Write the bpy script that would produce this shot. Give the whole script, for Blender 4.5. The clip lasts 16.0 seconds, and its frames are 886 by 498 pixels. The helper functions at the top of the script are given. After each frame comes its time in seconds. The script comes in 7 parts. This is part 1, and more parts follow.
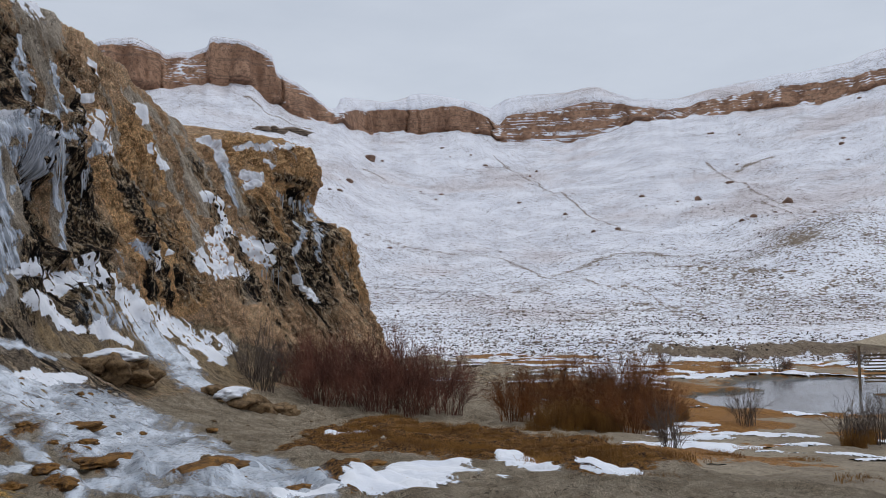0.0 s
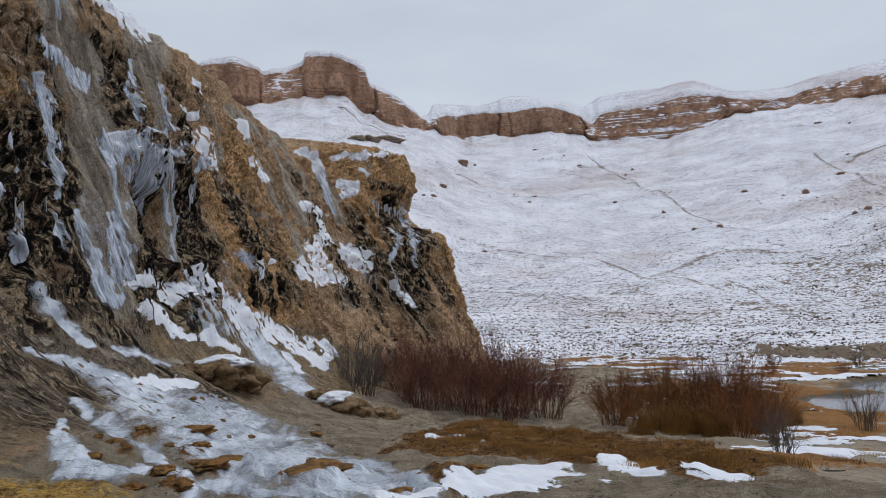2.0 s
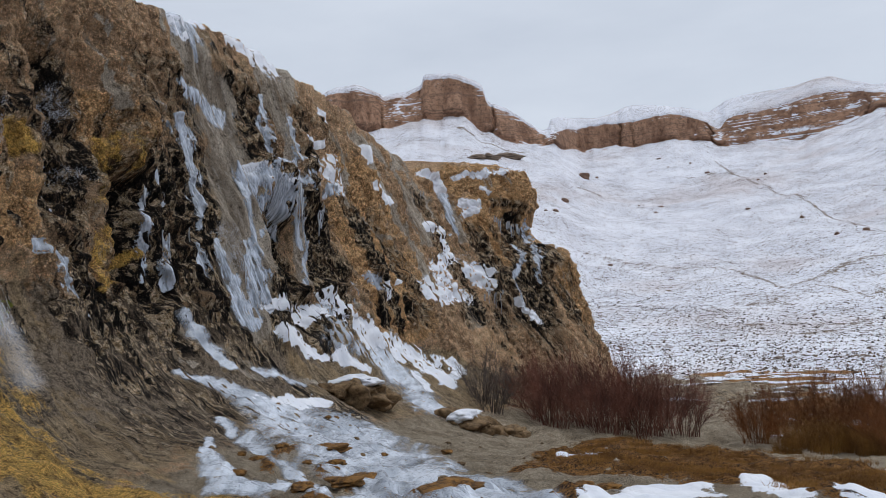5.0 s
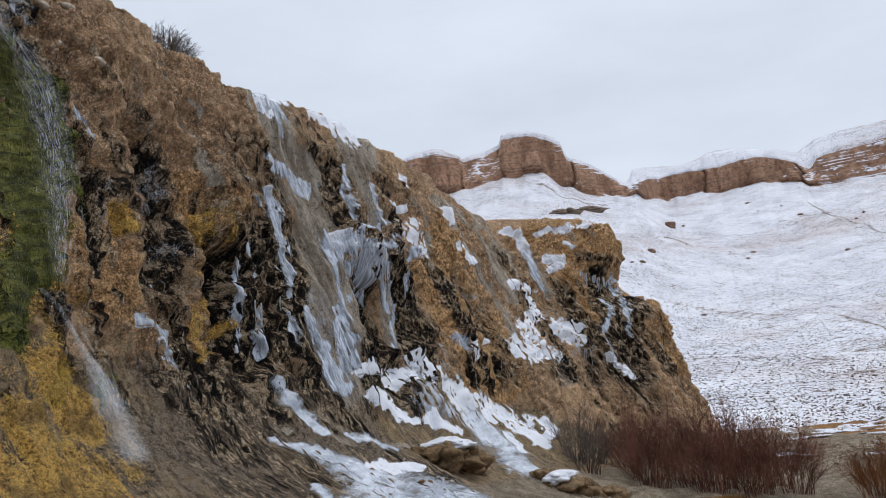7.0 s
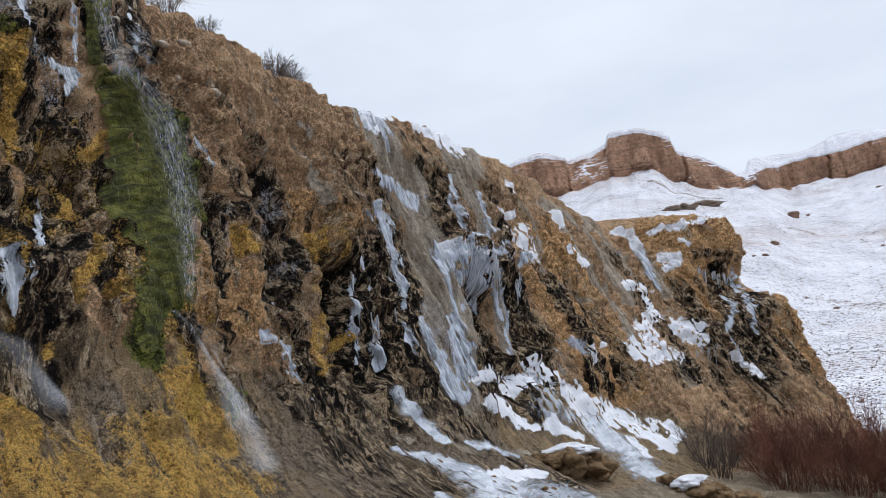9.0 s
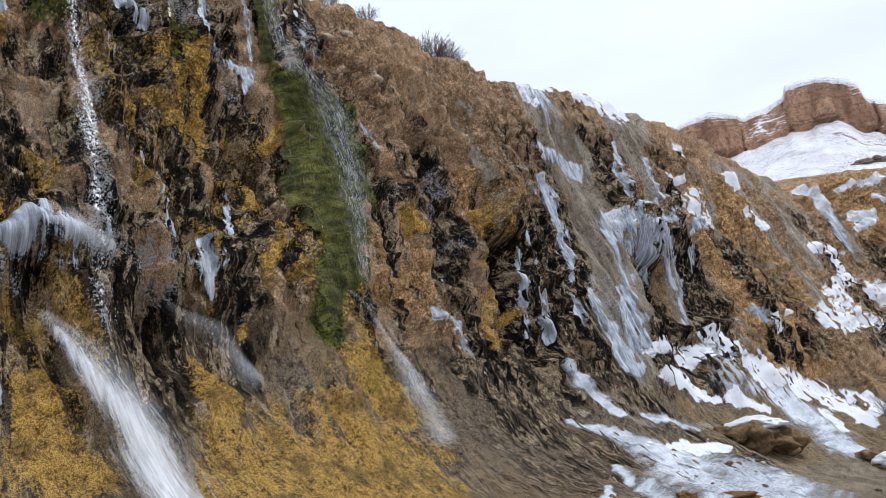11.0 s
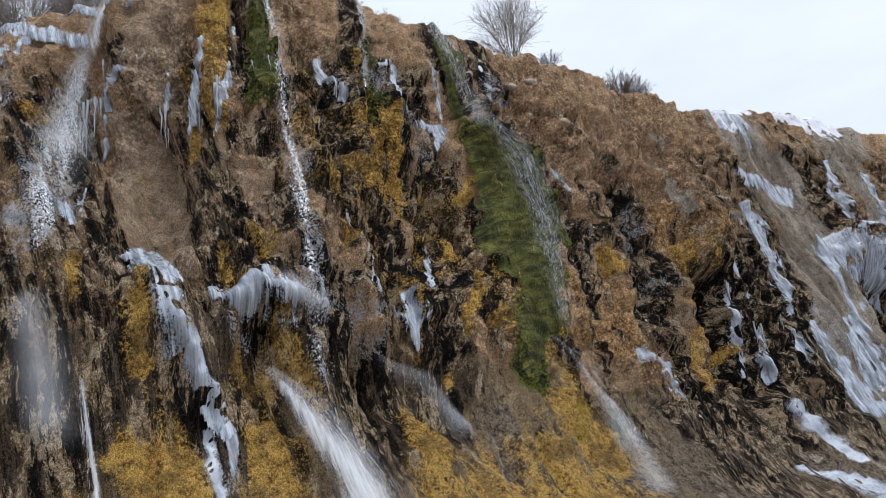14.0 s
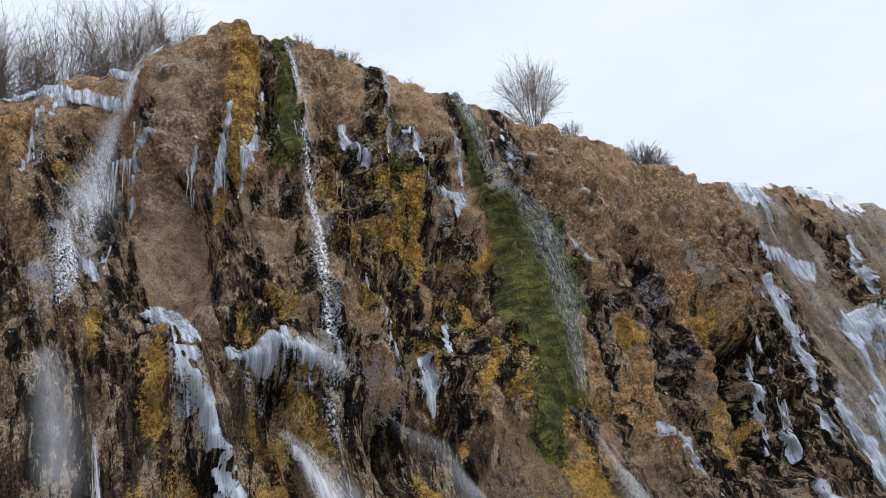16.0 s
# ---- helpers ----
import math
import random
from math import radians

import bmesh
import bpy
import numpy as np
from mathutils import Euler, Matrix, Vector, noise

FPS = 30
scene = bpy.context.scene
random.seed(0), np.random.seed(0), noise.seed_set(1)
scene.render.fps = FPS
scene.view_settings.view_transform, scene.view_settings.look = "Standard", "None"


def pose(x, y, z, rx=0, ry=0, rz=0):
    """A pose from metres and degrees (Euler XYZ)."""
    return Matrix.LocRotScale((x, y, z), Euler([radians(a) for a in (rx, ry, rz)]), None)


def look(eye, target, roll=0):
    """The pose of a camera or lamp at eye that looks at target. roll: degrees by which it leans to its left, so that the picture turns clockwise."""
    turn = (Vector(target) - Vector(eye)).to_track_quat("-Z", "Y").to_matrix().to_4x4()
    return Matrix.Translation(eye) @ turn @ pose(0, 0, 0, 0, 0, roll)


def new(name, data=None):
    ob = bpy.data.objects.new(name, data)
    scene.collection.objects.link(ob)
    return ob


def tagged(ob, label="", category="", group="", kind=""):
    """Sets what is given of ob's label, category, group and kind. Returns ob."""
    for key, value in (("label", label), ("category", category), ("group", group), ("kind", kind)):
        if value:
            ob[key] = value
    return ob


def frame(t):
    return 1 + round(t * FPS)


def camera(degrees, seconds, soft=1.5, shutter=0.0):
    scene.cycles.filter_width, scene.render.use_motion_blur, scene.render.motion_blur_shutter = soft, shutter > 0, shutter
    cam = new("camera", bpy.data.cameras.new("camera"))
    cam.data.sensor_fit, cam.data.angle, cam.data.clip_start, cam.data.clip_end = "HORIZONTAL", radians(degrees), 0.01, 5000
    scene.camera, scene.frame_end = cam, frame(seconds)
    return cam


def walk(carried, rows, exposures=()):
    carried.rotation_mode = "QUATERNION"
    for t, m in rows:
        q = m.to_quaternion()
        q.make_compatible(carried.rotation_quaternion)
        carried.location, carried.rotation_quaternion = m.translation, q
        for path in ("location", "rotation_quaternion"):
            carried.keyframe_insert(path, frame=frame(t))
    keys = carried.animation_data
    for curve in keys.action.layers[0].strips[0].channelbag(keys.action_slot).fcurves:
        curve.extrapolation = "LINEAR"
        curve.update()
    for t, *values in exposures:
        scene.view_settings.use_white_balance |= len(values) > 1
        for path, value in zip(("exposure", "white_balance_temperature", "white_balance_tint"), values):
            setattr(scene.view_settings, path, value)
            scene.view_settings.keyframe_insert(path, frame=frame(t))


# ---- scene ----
cam = camera(58.7, 16.0, 0.6)
EYE = 1.6
ROWS = [
    (0.0, 0.00, 4.00, 0.50),
    (0.5, 1.50, 3.96, 0.47),
    (1.0, 4.10, 4.00, 0.65),
    (1.5, 5.66, 4.15, 1.15),
    (2.0, 6.90, 4.38, 1.48),
    (2.5, 8.03, 4.66, 1.77),
    (3.0, 9.17, 4.88, 2.00),
    (3.5, 10.56, 5.08, 2.13),
    (4.0, 12.01, 5.19, 2.14),
    (6.5, 20.83, 9.12, 4.32),
    (7.0, 21.73, 10.64, 4.73),
    (7.5, 23.66, 11.35, 5.13),
    (8.0, 25.60, 11.69, 5.51),
    (8.5, 27.67, 11.93, 5.93),
    (11.0, 42.17, 11.36, 6.44),
    (11.5, 46.73, 12.10, 6.27),
    (12.0, 49.79, 12.62, 6.45),
    (12.5, 52.76, 13.52, 6.77),
    (13.0, 54.48, 14.43, 7.01),
    (13.5, 55.45, 15.31, 7.12),
    (14.0, 56.34, 16.26, 6.90),
    (14.5, 56.47, 17.23, 6.63),
    (15.0, 56.43, 18.22, 6.45),
    (15.5, 57.00, 20.20, 5.63),
    (16.0, 57.26, 21.16, 5.23),
]
walk(cam, [(t, pose(0, 0, EYE, 0, 0, yaw) @ pose(0, 0, 0, 90 + pitch, 0, 0) @ pose(0, 0, 0, 0, 0, -roll)) for t, yaw, pitch, roll in ROWS],
     [(0.0, -0.32), (4.0, -0.27), (6.5, -0.05), (8.5, 0.04), (11.0, 0.38), (12.0, 0.38), (13.5, 0.31), (16.0, 0.24)])

# ---- daylight: a bright overcast sky with a soft sun behind the cloud ----
world = bpy.data.worlds.new("overcast_sky")
scene.world = world
world.use_nodes = True
wt = world.node_tree
wt.nodes.clear()
SUN_EL, SUN_ROT = radians(67), radians(51)


def nd(tree, kind, **kw):
    n = tree.nodes.new(kind)
    for k, v in kw.items():
        if k in n.inputs:
            n.inputs[k].default_value = v
        else:
            setattr(n, k, v)
    return n


w_out = nd(wt, "ShaderNodeOutputWorld")
w_bg = nd(wt, "ShaderNodeBackground", Strength=1.0)
w_sky = nd(wt, "ShaderNodeTexSky", sky_type="NISHITA", sun_disc=False, sun_elevation=SUN_EL, sun_rotation=SUN_ROT)
w_co = nd(wt, "ShaderNodeTexCoord")
w_map = nd(wt, "ShaderNodeMapping")
w_map.inputs["Scale"].default_value = (1.0, 1.0, 3.2)
w_n = nd(wt, "ShaderNodeTexNoise", Scale=1.9, Detail=7.0, Roughness=0.55)
w_ramp = nd(wt, "ShaderNodeValToRGB")
w_ramp.color_ramp.elements[0].position, w_ramp.color_ramp.elements[0].color = 0.33, (0.65, 0.72, 0.84, 1)
w_ramp.color_ramp.elements[1].position, w_ramp.color_ramp.elements[1].color = 0.66, (0.77, 0.84, 0.955, 1)
w_mix = nd(wt, "ShaderNodeMix", data_type="RGBA")
w_mix.inputs["Factor"].default_value = 0.97
w_scl = nd(wt, "ShaderNodeVectorMath", operation="SCALE")
w_scl.inputs["Scale"].default_value = 0.1
wt.links.new(w_co.outputs["Generated"], w_map.inputs["Vector"])
wt.links.new(w_map.outputs["Vector"], w_n.inputs["Vector"])
wt.links.new(w_n.outputs["Fac"], w_ramp.inputs["Fac"])
wt.links.new(w_sky.outputs["Color"], w_scl.inputs[0])
wt.links.new(w_scl.outputs[0], w_mix.inputs["A"])
wt.links.new(w_ramp.outputs["Color"], w_mix.inputs["B"])
wt.links.new(w_mix.outputs["Result"], w_bg.inputs["Color"])
wt.links.new(w_bg.outputs["Background"], w_out.inputs["Surface"])

sun = new("sun", bpy.data.lights.new("sun", "SUN"))
sun.data.energy, sun.data.angle, sun.data.color = 1.25, radians(35), (1.0, 0.98, 0.96)
sun.matrix_world = look((20, 16, 60), (0, 0, 0))


# ---- noise ----
def lattice(ix, iy, iz, seed):
    h = (ix.astype(np.int64) * 374761393 + iy.astype(np.int64) * 668265263 + iz.astype(np.int64) * 2147483647 + seed * 974634541) & 0xFFFFFFFF
    h = ((h ^ (h >> 13)) * 1274126177) & 0xFFFFFFFF
    h = ((h ^ (h >> 16)) * 2246822519) & 0xFFFFFFFF
    return ((h ^ (h >> 15)) & 0xFFFF) / 32767.5 - 1.0


def vnoise(x, y, z=0.0, seed=0):
    """Smooth lattice noise, -1 to 1."""
    x, y, z = np.broadcast_arrays(np.asarray(x, float), np.asarray(y, float), np.asarray(z, float))
    fx, fy, fz = np.floor(x), np.floor(y), np.floor(z)
    u, v, w = x - fx, y - fy, z - fz
    u, v, w = (a * a * a * (a * (a * 6 - 15) + 10) for a in (u, v, w))
    c = [lattice(fx + i, fy + j, fz + k, seed) for k in (0, 1) for j in (0, 1) for i in (0, 1)]
    a = [c[i] + (c[i + 1] - c[i]) * u for i in (0, 2, 4, 6)]
    b = [a[0] + (a[1] - a[0]) * v, a[2] + (a[3] - a[2]) * v]
    return b[0] + (b[1] - b[0]) * w


def fbm(x, y, z=0.0, octaves=4, seed=0, gain=0.5):
    total, amp, norm, f = 0.0, 1.0, 0.0, 1.0
    for i in range(octaves):
        total = total + amp * vnoise(x * f, y * f, np.asarray(z) * f, seed + i * 17)
        norm += amp
        amp *= gain
        f *= 2.03
    return total / norm * 1.6


def sstep(a, b, x):
    t = np.clip((np.asarray(x, float) - a) / (b - a), 0, 1)
    return t * t * (3 - 2 * t)


def smooth_table(xs, ys, x):
    """A smooth curve through a short table."""
    xs, ys = np.asarray(xs, float), np.asarray(ys, float)
    x = np.clip(np.asarray(x, float), xs[0], xs[-1])
    i = np.clip(np.searchsorted(xs, x) - 1, 0, len(xs) - 2)
    d = np.diff(ys) / np.diff(xs)
    m = np.concatenate([[d[0]], np.where(d[1:] * d[:-1] > 0, 2 * d[1:] * d[:-1] / np.where(d[1:] + d[:-1] == 0, 1, d[1:] + d[:-1]), 0), [d[-1]]])
    h = xs[i + 1] - xs[i]
    t = (x - xs[i]) / h
    return (2 * t**3 - 3 * t**2 + 1) * ys[i] + (t**3 - 2 * t**2 + t) * h * m[i] + (-2 * t**3 + 3 * t**2) * ys[i + 1] + (t**3 - t**2) * h * m[i + 1]


# ---- form of the cliff: stations along its foot (y), foot and lip ----
ST_Y = (-8, 0, 2, 4, 9, 13, 18.5, 25, 31, 37, 42, 45.5, 49, 52, 56, 64)
ST_XF = (-11, -9.5, -9.0, -8.9, -9.9, -11.2, -11.6, -11.0, -10.0, -8.0, -6.6, -3.9, -3.0, -5.5, -10, -11)
ST_ZF = (2.6, 3.1, 3.4, 3.3, 2.6, 2.3, 2.2, 2.0, 1.0, -1.0, -2.4, -2.6, -2.6, -2.6, -2.6, -2.6)
ST_XL = (-18, -16.6, -15.0, -12.6, -13.1, -13.2, -13.8, -13.6, -13.9, -14.0, -13.6, -10.4, -7.6, -9.5, -14, -15)
ST_ZL = (11.2, 11.4, 11.5, 11.6, 11.6, 11.6, 11.6, 11.6, 11.6, 11.6, 11.4, 11.3, 11.2, 11.0, 11, 11)
LAKE = -2.6
# unevenness of the lip
LIP_Y = (-4, 0, 1.2, 2.4, 3.4, 4.4, 5.6, 7.0, 8.4, 9.8, 11.4, 13.5, 16.0, 18.5, 21.0, 23.5, 26.5, 30.0, 34.0, 38.0, 42.0, 45.0)
LIP_Z = (0.00, -0.33, -0.18, -0.11, -0.06, -0.16, -0.08, -0.06, -0.17, -0.36, -0.49, -0.04, -0.22, -0.24, 0.03, 0.06, 0.15, 0.55, 0.24, -0.37, -1.04, 0.00)
# overhanging head at the far end and the tooth below it
HEAD_U = (-3, 0.8, 2.0, 3.0, 4.1, 5.0, 5.8, 6.2, 6.6, 7.3, 8.0, 8.8, 9.7, 10.5, 11.3, 14)
HEAD_X = (0.00, -0.22, -0.05, 0.05, 0.17, 0.40, 0.35, -0.55, -1.25, -1.45, -1.55, -0.85, -0.41, -0.38, -0.51, -0.51)


def ground_base(x, y):
    """Lie of the open ground, without the cliff's apron."""
    r = np.hypot(x, y)
    z = smooth_table((0, 5, 9, 13, 17, 22, 27, 33, 60, 90), (0.0, -0.12, -0.55, -1.05, -1.6, -2.15, -2.45, -2.52, -2.55, -2.3), r)
    return z


def apron_length(y):
    return smooth_table((-8, 2, 6, 12, 20, 30, 40, 64), (1.7, 1.7, 2.0, 2.9, 3.2, 2.8, 2.0, 1.5), y)


def cliff_base(Y, U):
    """The bare form: Y along the wall, U up its profile (apron below the foot, face, cap past the lip)."""
    xf, zf = smooth_table(ST_Y, ST_XF, Y), smooth_table(ST_Y, ST_ZF, Y)
    xl, zl = smooth_table(ST_Y, ST_XL, Y), smooth_table(ST_Y, ST_ZL, Y)
    v = np.clip((U - zf) / (zl - zf), 0, 1)
    prof = v + 0.10 * np.sin(np.pi * v) * np.sin(np.pi * v)
    x = xf + (xl - xf) * prof
    z = zf + (zl - zf) * v + smooth_table(LIP_Y, LIP_Z, Y) * sstep(7.5, 11, U)
    x = x + smooth_table(HEAD_U, HEAD_X, U) * sstep(44.5, 47.3, Y) * sstep(53, 50.5, Y)
    dx = np.clip(zf - U, 0, None)
    gb = ground_base(xf + dx, Y)
    x = x + dx
    z = np.where(dx > 0, gb + (zf - gb) * np.exp(-dx / apron_length(Y)), z)
    back = np.clip(U - zl, 0, None)
    x = x - back
    z = z + 0.9 * (1 - np.exp(-back / 2.5)) + 0.03 * back
    return x, Y + 0 * U, z


# ---- mesh helpers ----
def quads_mesh(name, co, q):
    me = bpy.data.meshes.new(name)
    me.vertices.add(len(co))
    me.vertices.foreach_set("co", np.asarray(co, np.float32).ravel())
    me.loops.add(q.size)
    me.loops.foreach_set("vertex_index", q.astype(np.int32).ravel())
    me.polygons.add(len(q))
    me.polygons.foreach_set("loop_start", np.arange(0, q.size, q.shape[1], dtype=np.int32))
    me.update(calc_edges=True)
    me.polygons.foreach_set("use_smooth", np.ones(len(q), bool))
    return me


def link_grid(name, X, Y, Z, keep=None):
    """A mesh object from a grid of points; keep: which cells stay."""
    n, m = X.shape
    co = np.stack([X, Y, Z], -1).reshape(-1, 3)
    idx = np.arange(n * m).reshape(n, m)
    q = np.stack([idx[:-1, :-1], idx[1:, :-1], idx[1:, 1:], idx[:-1, 1:]], -1)
    q = q[keep] if keep is not None else q.reshape(-1, 4)
    used, inv = np.unique(q, return_inverse=True)
    return new(name, quads_mesh(name, co[used], inv.reshape(-1, 4))), used


def paint(ob, name, layers, used):
    """A colour attribute that holds up to four masks."""
    a = np.zeros((len(used), 4), np.float32)
    for i, l in enumerate(layers):
        a[:, i] = np.asarray(l).reshape(-1)[used]
    at = ob.data.color_attributes.new(name, "FLOAT_COLOR", "POINT")
    at.data.foreach_set("color", a.ravel())


def tubes(name, paths, radii, sides=3):
    """One mesh of thin tapering tubes: paths n x k x 3, radii n x k."""
    P, Rr = np.asarray(paths, float), np.asarray(radii, float)
    n, k, _ = P.shape
    T_ = np.gradient(P, axis=1)
    T_ /= np.linalg.norm(T_, axis=2, keepdims=True) + 1e-9
    ref = np.where(np.abs(T_[..., 2:3]) > 0.8, np.array([1.0, 0, 0]), np.array([0, 0, 1.0]))
    A = np.cross(T_, ref)
    A /= np.linalg.norm(A, axis=2, keepdims=True) + 1e-9
    B = np.cross(T_, A)
    ang = np.arange(sides) * 2 * np.pi / sides
    co = P[:, :, None] + Rr[:, :, None, None] * (A[:, :, None] * np.cos(ang)[:, None] + B[:, :, None] * np.sin(ang)[:, None])
    idx = np.arange(n * k * sides).reshape(n, k, sides)
    nx = np.roll(idx, -1, axis=2)
    q = np.stack([idx[:, :-1], nx[:, :-1], nx[:, 1:], idx[:, 1:]], -1).reshape(-1, 4)
    return quads_mesh(name, co.reshape(-1, 3), q)


def part(name, me, material, parent, label=""):
    ob = new(name, me)
    ob.data.materials.append(material)
    ob.parent = parent
    return tagged(ob, label)


# ---- materials ----
class Nodes:
    """Short hand for building a node material."""

    def __init__(self, name):
        self.m = bpy.data.materials.new(name)
        self.m.use_nodes = True
        self.t = self.m.node_tree
        self.b = self.t.nodes["Principled BSDF"]
        self.co = self.t.nodes.new("ShaderNodeTexCoord").outputs["Object"]

    def put(self, sock, v):
        if isinstance(v, bpy.types.NodeSocket):
            self.t.links.new(v, sock)
        else:
            sock.default_value = (*v, 1) if isinstance(v, tuple) and len(v) == 3 and sock.type == "RGBA" else v

    def attr(self, name):
        a = self.t.nodes.new("ShaderNodeAttribute")
        a.attribute_name = name
        s = self.t.nodes.new("ShaderNodeSeparateColor")
        self.t.links.new(a.outputs["Color"], s.inputs[0])
        return [s.outputs[0], s.outputs[1], s.outputs[2], a.outputs["Alpha"], a.outputs["Vector"]]

    def noise(self, scale, detail=5.0, rough=0.55, vec=None, stretch=None, distort=0.0):
        n = self.t.nodes.new("ShaderNodeTexNoise")
        v = vec or self.co
        if stretch:
            mp = self.t.nodes.new("ShaderNodeMapping")
            mp.inputs["Scale"].default_value = stretch
            self.t.links.new(v, mp.inputs["Vector"])
            v = mp.outputs["Vector"]
        self.t.links.new(v, n.inputs["Vector"])
        n.inputs["Scale"].default_value, n.inputs["Detail"].default_value, n.inputs["Roughness"].default_value, n.inputs["Distortion"].default_value = scale, detail, rough, distort
        return n.outputs["Fac"]

    def cells(self, scale, vec=None):
        n = self.t.nodes.new("ShaderNodeTexVoronoi")
        n.inputs["Scale"].default_value = scale
        self.t.links.new(vec or self.co, n.inputs["Vector"])
        return n.outputs["Distance"]

    def warped(self, by, amount):
        n = self.t.nodes.new("ShaderNodeVectorMath")
        n.operation = "MULTIPLY_ADD"
        n.inputs[1].default_value = (amount, amount, amount)
        self.t.links.new(by, n.inputs[0])
        self.t.links.new(self.co, n.inputs[2])
        return n.outputs[0]

    def math(self, op, a, b=0.0, c=0.0):
        n = self.t.nodes.new("ShaderNodeMath")
        n.operation = op
        for s, v in zip(n.inputs, (a, b, c)):
            self.put(s, v)
        return n.outputs[0]

    def step(self, v, lo, hi, a=0.0, b=1.0):
        n = self.t.nodes.new("ShaderNodeMapRange")
        n.interpolation_type = "SMOOTHSTEP"
        for k, val in (("Value", v), ("From Min", lo), ("From Max", hi), ("To Min", a), ("To Max", b)):
            self.put(n.inputs[k], val)
        return n.outputs["Result"]

    def mix(self, f, a, b, mode="MIX"):
        n = self.t.nodes.new("ShaderNodeMix")
        n.data_type, n.blend_type = "RGBA", mode
        self.put(n.inputs["Factor"], f)
        self.put(n.inputs["A"], a)
        self.put(n.inputs["B"], b)
        return n.outputs["Result"]

    def bump(self, height, dist, strength=1.0, normal=None):
        n = self.t.nodes.new("ShaderNodeBump")
        n.inputs["Distance"].default_value, n.inputs["Strength"].default_value = dist, strength
        self.t.links.new(height, n.inputs["Height"])
        if normal:
            self.t.links.new(normal, n.inputs["Normal"])
        return n.outputs["Normal"]

    def done(self, col, rough=0.9, normal=None, spec=0.3):
        self.put(self.b.inputs["Base Color"], col)
        self.put(self.b.inputs["Roughness"], rough)
        self.put(self.b.inputs["Specular IOR Level"], spec)
        if normal:
            self.t.links.new(normal, self.b.inputs["Normal"])
        return self.m


def rock_material():
    k = Nodes("travertine_rock")
    K, O, G, F, _ = k.attr("stain_a")
    TN, OR, YE, TU, _ = k.attr("stain_b")
    MU, SA, AP, RI, _ = k.attr("stain_c")
    flow = k.attr("flow")[4]
    big = k.noise(0.45, 5, 0.6)
    mid = k.noise(1.9, 9, 0.68)
    fine = k.noise(7, 8, 0.76)
    pit = k.noise(26, 6, 0.75)
    grit = k.noise(75, 4, 0.75)
    run = k.noise(1.0, 8, 0.68, flow, (3.0, 0.40, 1.0))
    runf = k.noise(1.0, 8, 0.75, flow, (10.0, 1.3, 1.0))

    crag = k.warped(fine, 0.07)
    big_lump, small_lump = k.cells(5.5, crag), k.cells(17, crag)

    def centred(n, gain):
        return k.math("MULTIPLY", k.math("SUBTRACT", n, 0.5), gain)

    def add(*v):
        out = v[0]
        for w in v[1:]:
            out = k.math("ADD", out, w)
        return out

    wobble = add(centred(mid, 2.0), centred(fine, 1.4), centred(pit, 1.0))
    streaky = add(centred(run, 2.0), centred(runf, 1.4), centred(fine, 0.9), centred(pit, 0.8))

    def edge(m, how, at=0.5, soft=0.10):
        return k.step(add(m, k.math("MULTIPLY", how, k.step(m, 0.02, 0.4))), at - soft, at + soft)

    def pair(n, lo, hi, a, b):
        return k.mix(k.step(n, lo, hi), a, b)

    grain = add(k.math("MULTIPLY", fine, 0.5), k.math("MULTIPLY", pit, 0.5))
    tan = pair(big, 0.36, 0.62, (0.70, 0.455, 0.265), (0.48, 0.295, 0.165))
    tan = k.mix(k.step(mid, 0.50, 0.66, 0, 0.8), tan, (0.62, 0.43, 0.245))
    tan = k.mix(k.step(mid, 0.36, 0.46, 0.65, 0), tan, (0.20, 0.125, 0.07))
    tan = k.mix(k.step(run, 0.54, 0.66, 0, 0.5), tan, (0.13, 0.088, 0.055))
    tan = k.mix(k.step(grain, 0.53, 0.575, 0, 0.75), tan, (0.78, 0.60, 0.42))
    col = k.mix(edge(OR, wobble), tan, pair(grain, 0.45, 0.55, (0.42, 0.225, 0.095), (0.82, 0.52, 0.26)))
    col = k.mix(edge(TN, wobble), col, pair(mid, 0.4, 0.6, (0.66, 0.49, 0.34), (0.50, 0.355, 0.235)))
    sandy = pair(mid, 0.38, 0.62, (0.50, 0.41, 0.30), (0.31, 0.245, 0.17))
    sandy = k.mix(k.step(grain, 0.55, 0.61), sandy, (0.20, 0.14, 0.085))
    col = k.mix(edge(SA, wobble), col, sandy)
    apron = pair(add(k.math("MULTIPLY", runf, 0.5), k.math("MULTIPLY", grain, 0.5)), 0.43, 0.57, (0.13, 0.095, 0.060), (0.50, 0.375, 0.235))
    apron = k.mix(k.step(run, 0.44, 0.60, 0, 0.8), apron, pair(mid, 0.4, 0.6, (0.31, 0.215, 0.12), (0.58, 0.41, 0.225)))
    col = k.mix(edge(AP, wobble), col, apron)
    col = k.mix(edge(MU, wobble), col, pair(grain, 0.45, 0.55, (0.125, 0.094, 0.066), (0.36, 0.280, 0.200)))
    pale = pair(run, 0.40, 0.60, (0.32, 0.255, 0.19), (0.60, 0.52, 0.42))
    pale = k.mix(k.step(runf, 0.52, 0.66, 0, 0.6), pale, (0.74, 0.68, 0.60))
    pale = k.mix(k.step(fine, 0.36, 0.46, 0.7, 0), pale, (0.22, 0.17, 0.125))
    col = k.mix(edge(F, streaky), col, pale)
    # brown damp around the black, deepened to paint in missing shade
    damp_shade = k.step(add(K, k.math("MULTIPLY", add(streaky, wobble), 0.28)), 0.20, 0.66, 0, 0.55)
    col = k.mix(damp_shade, col, pair(grain, 0.44, 0.56, (0.036, 0.024, 0.017), (0.20, 0.135, 0.085)))
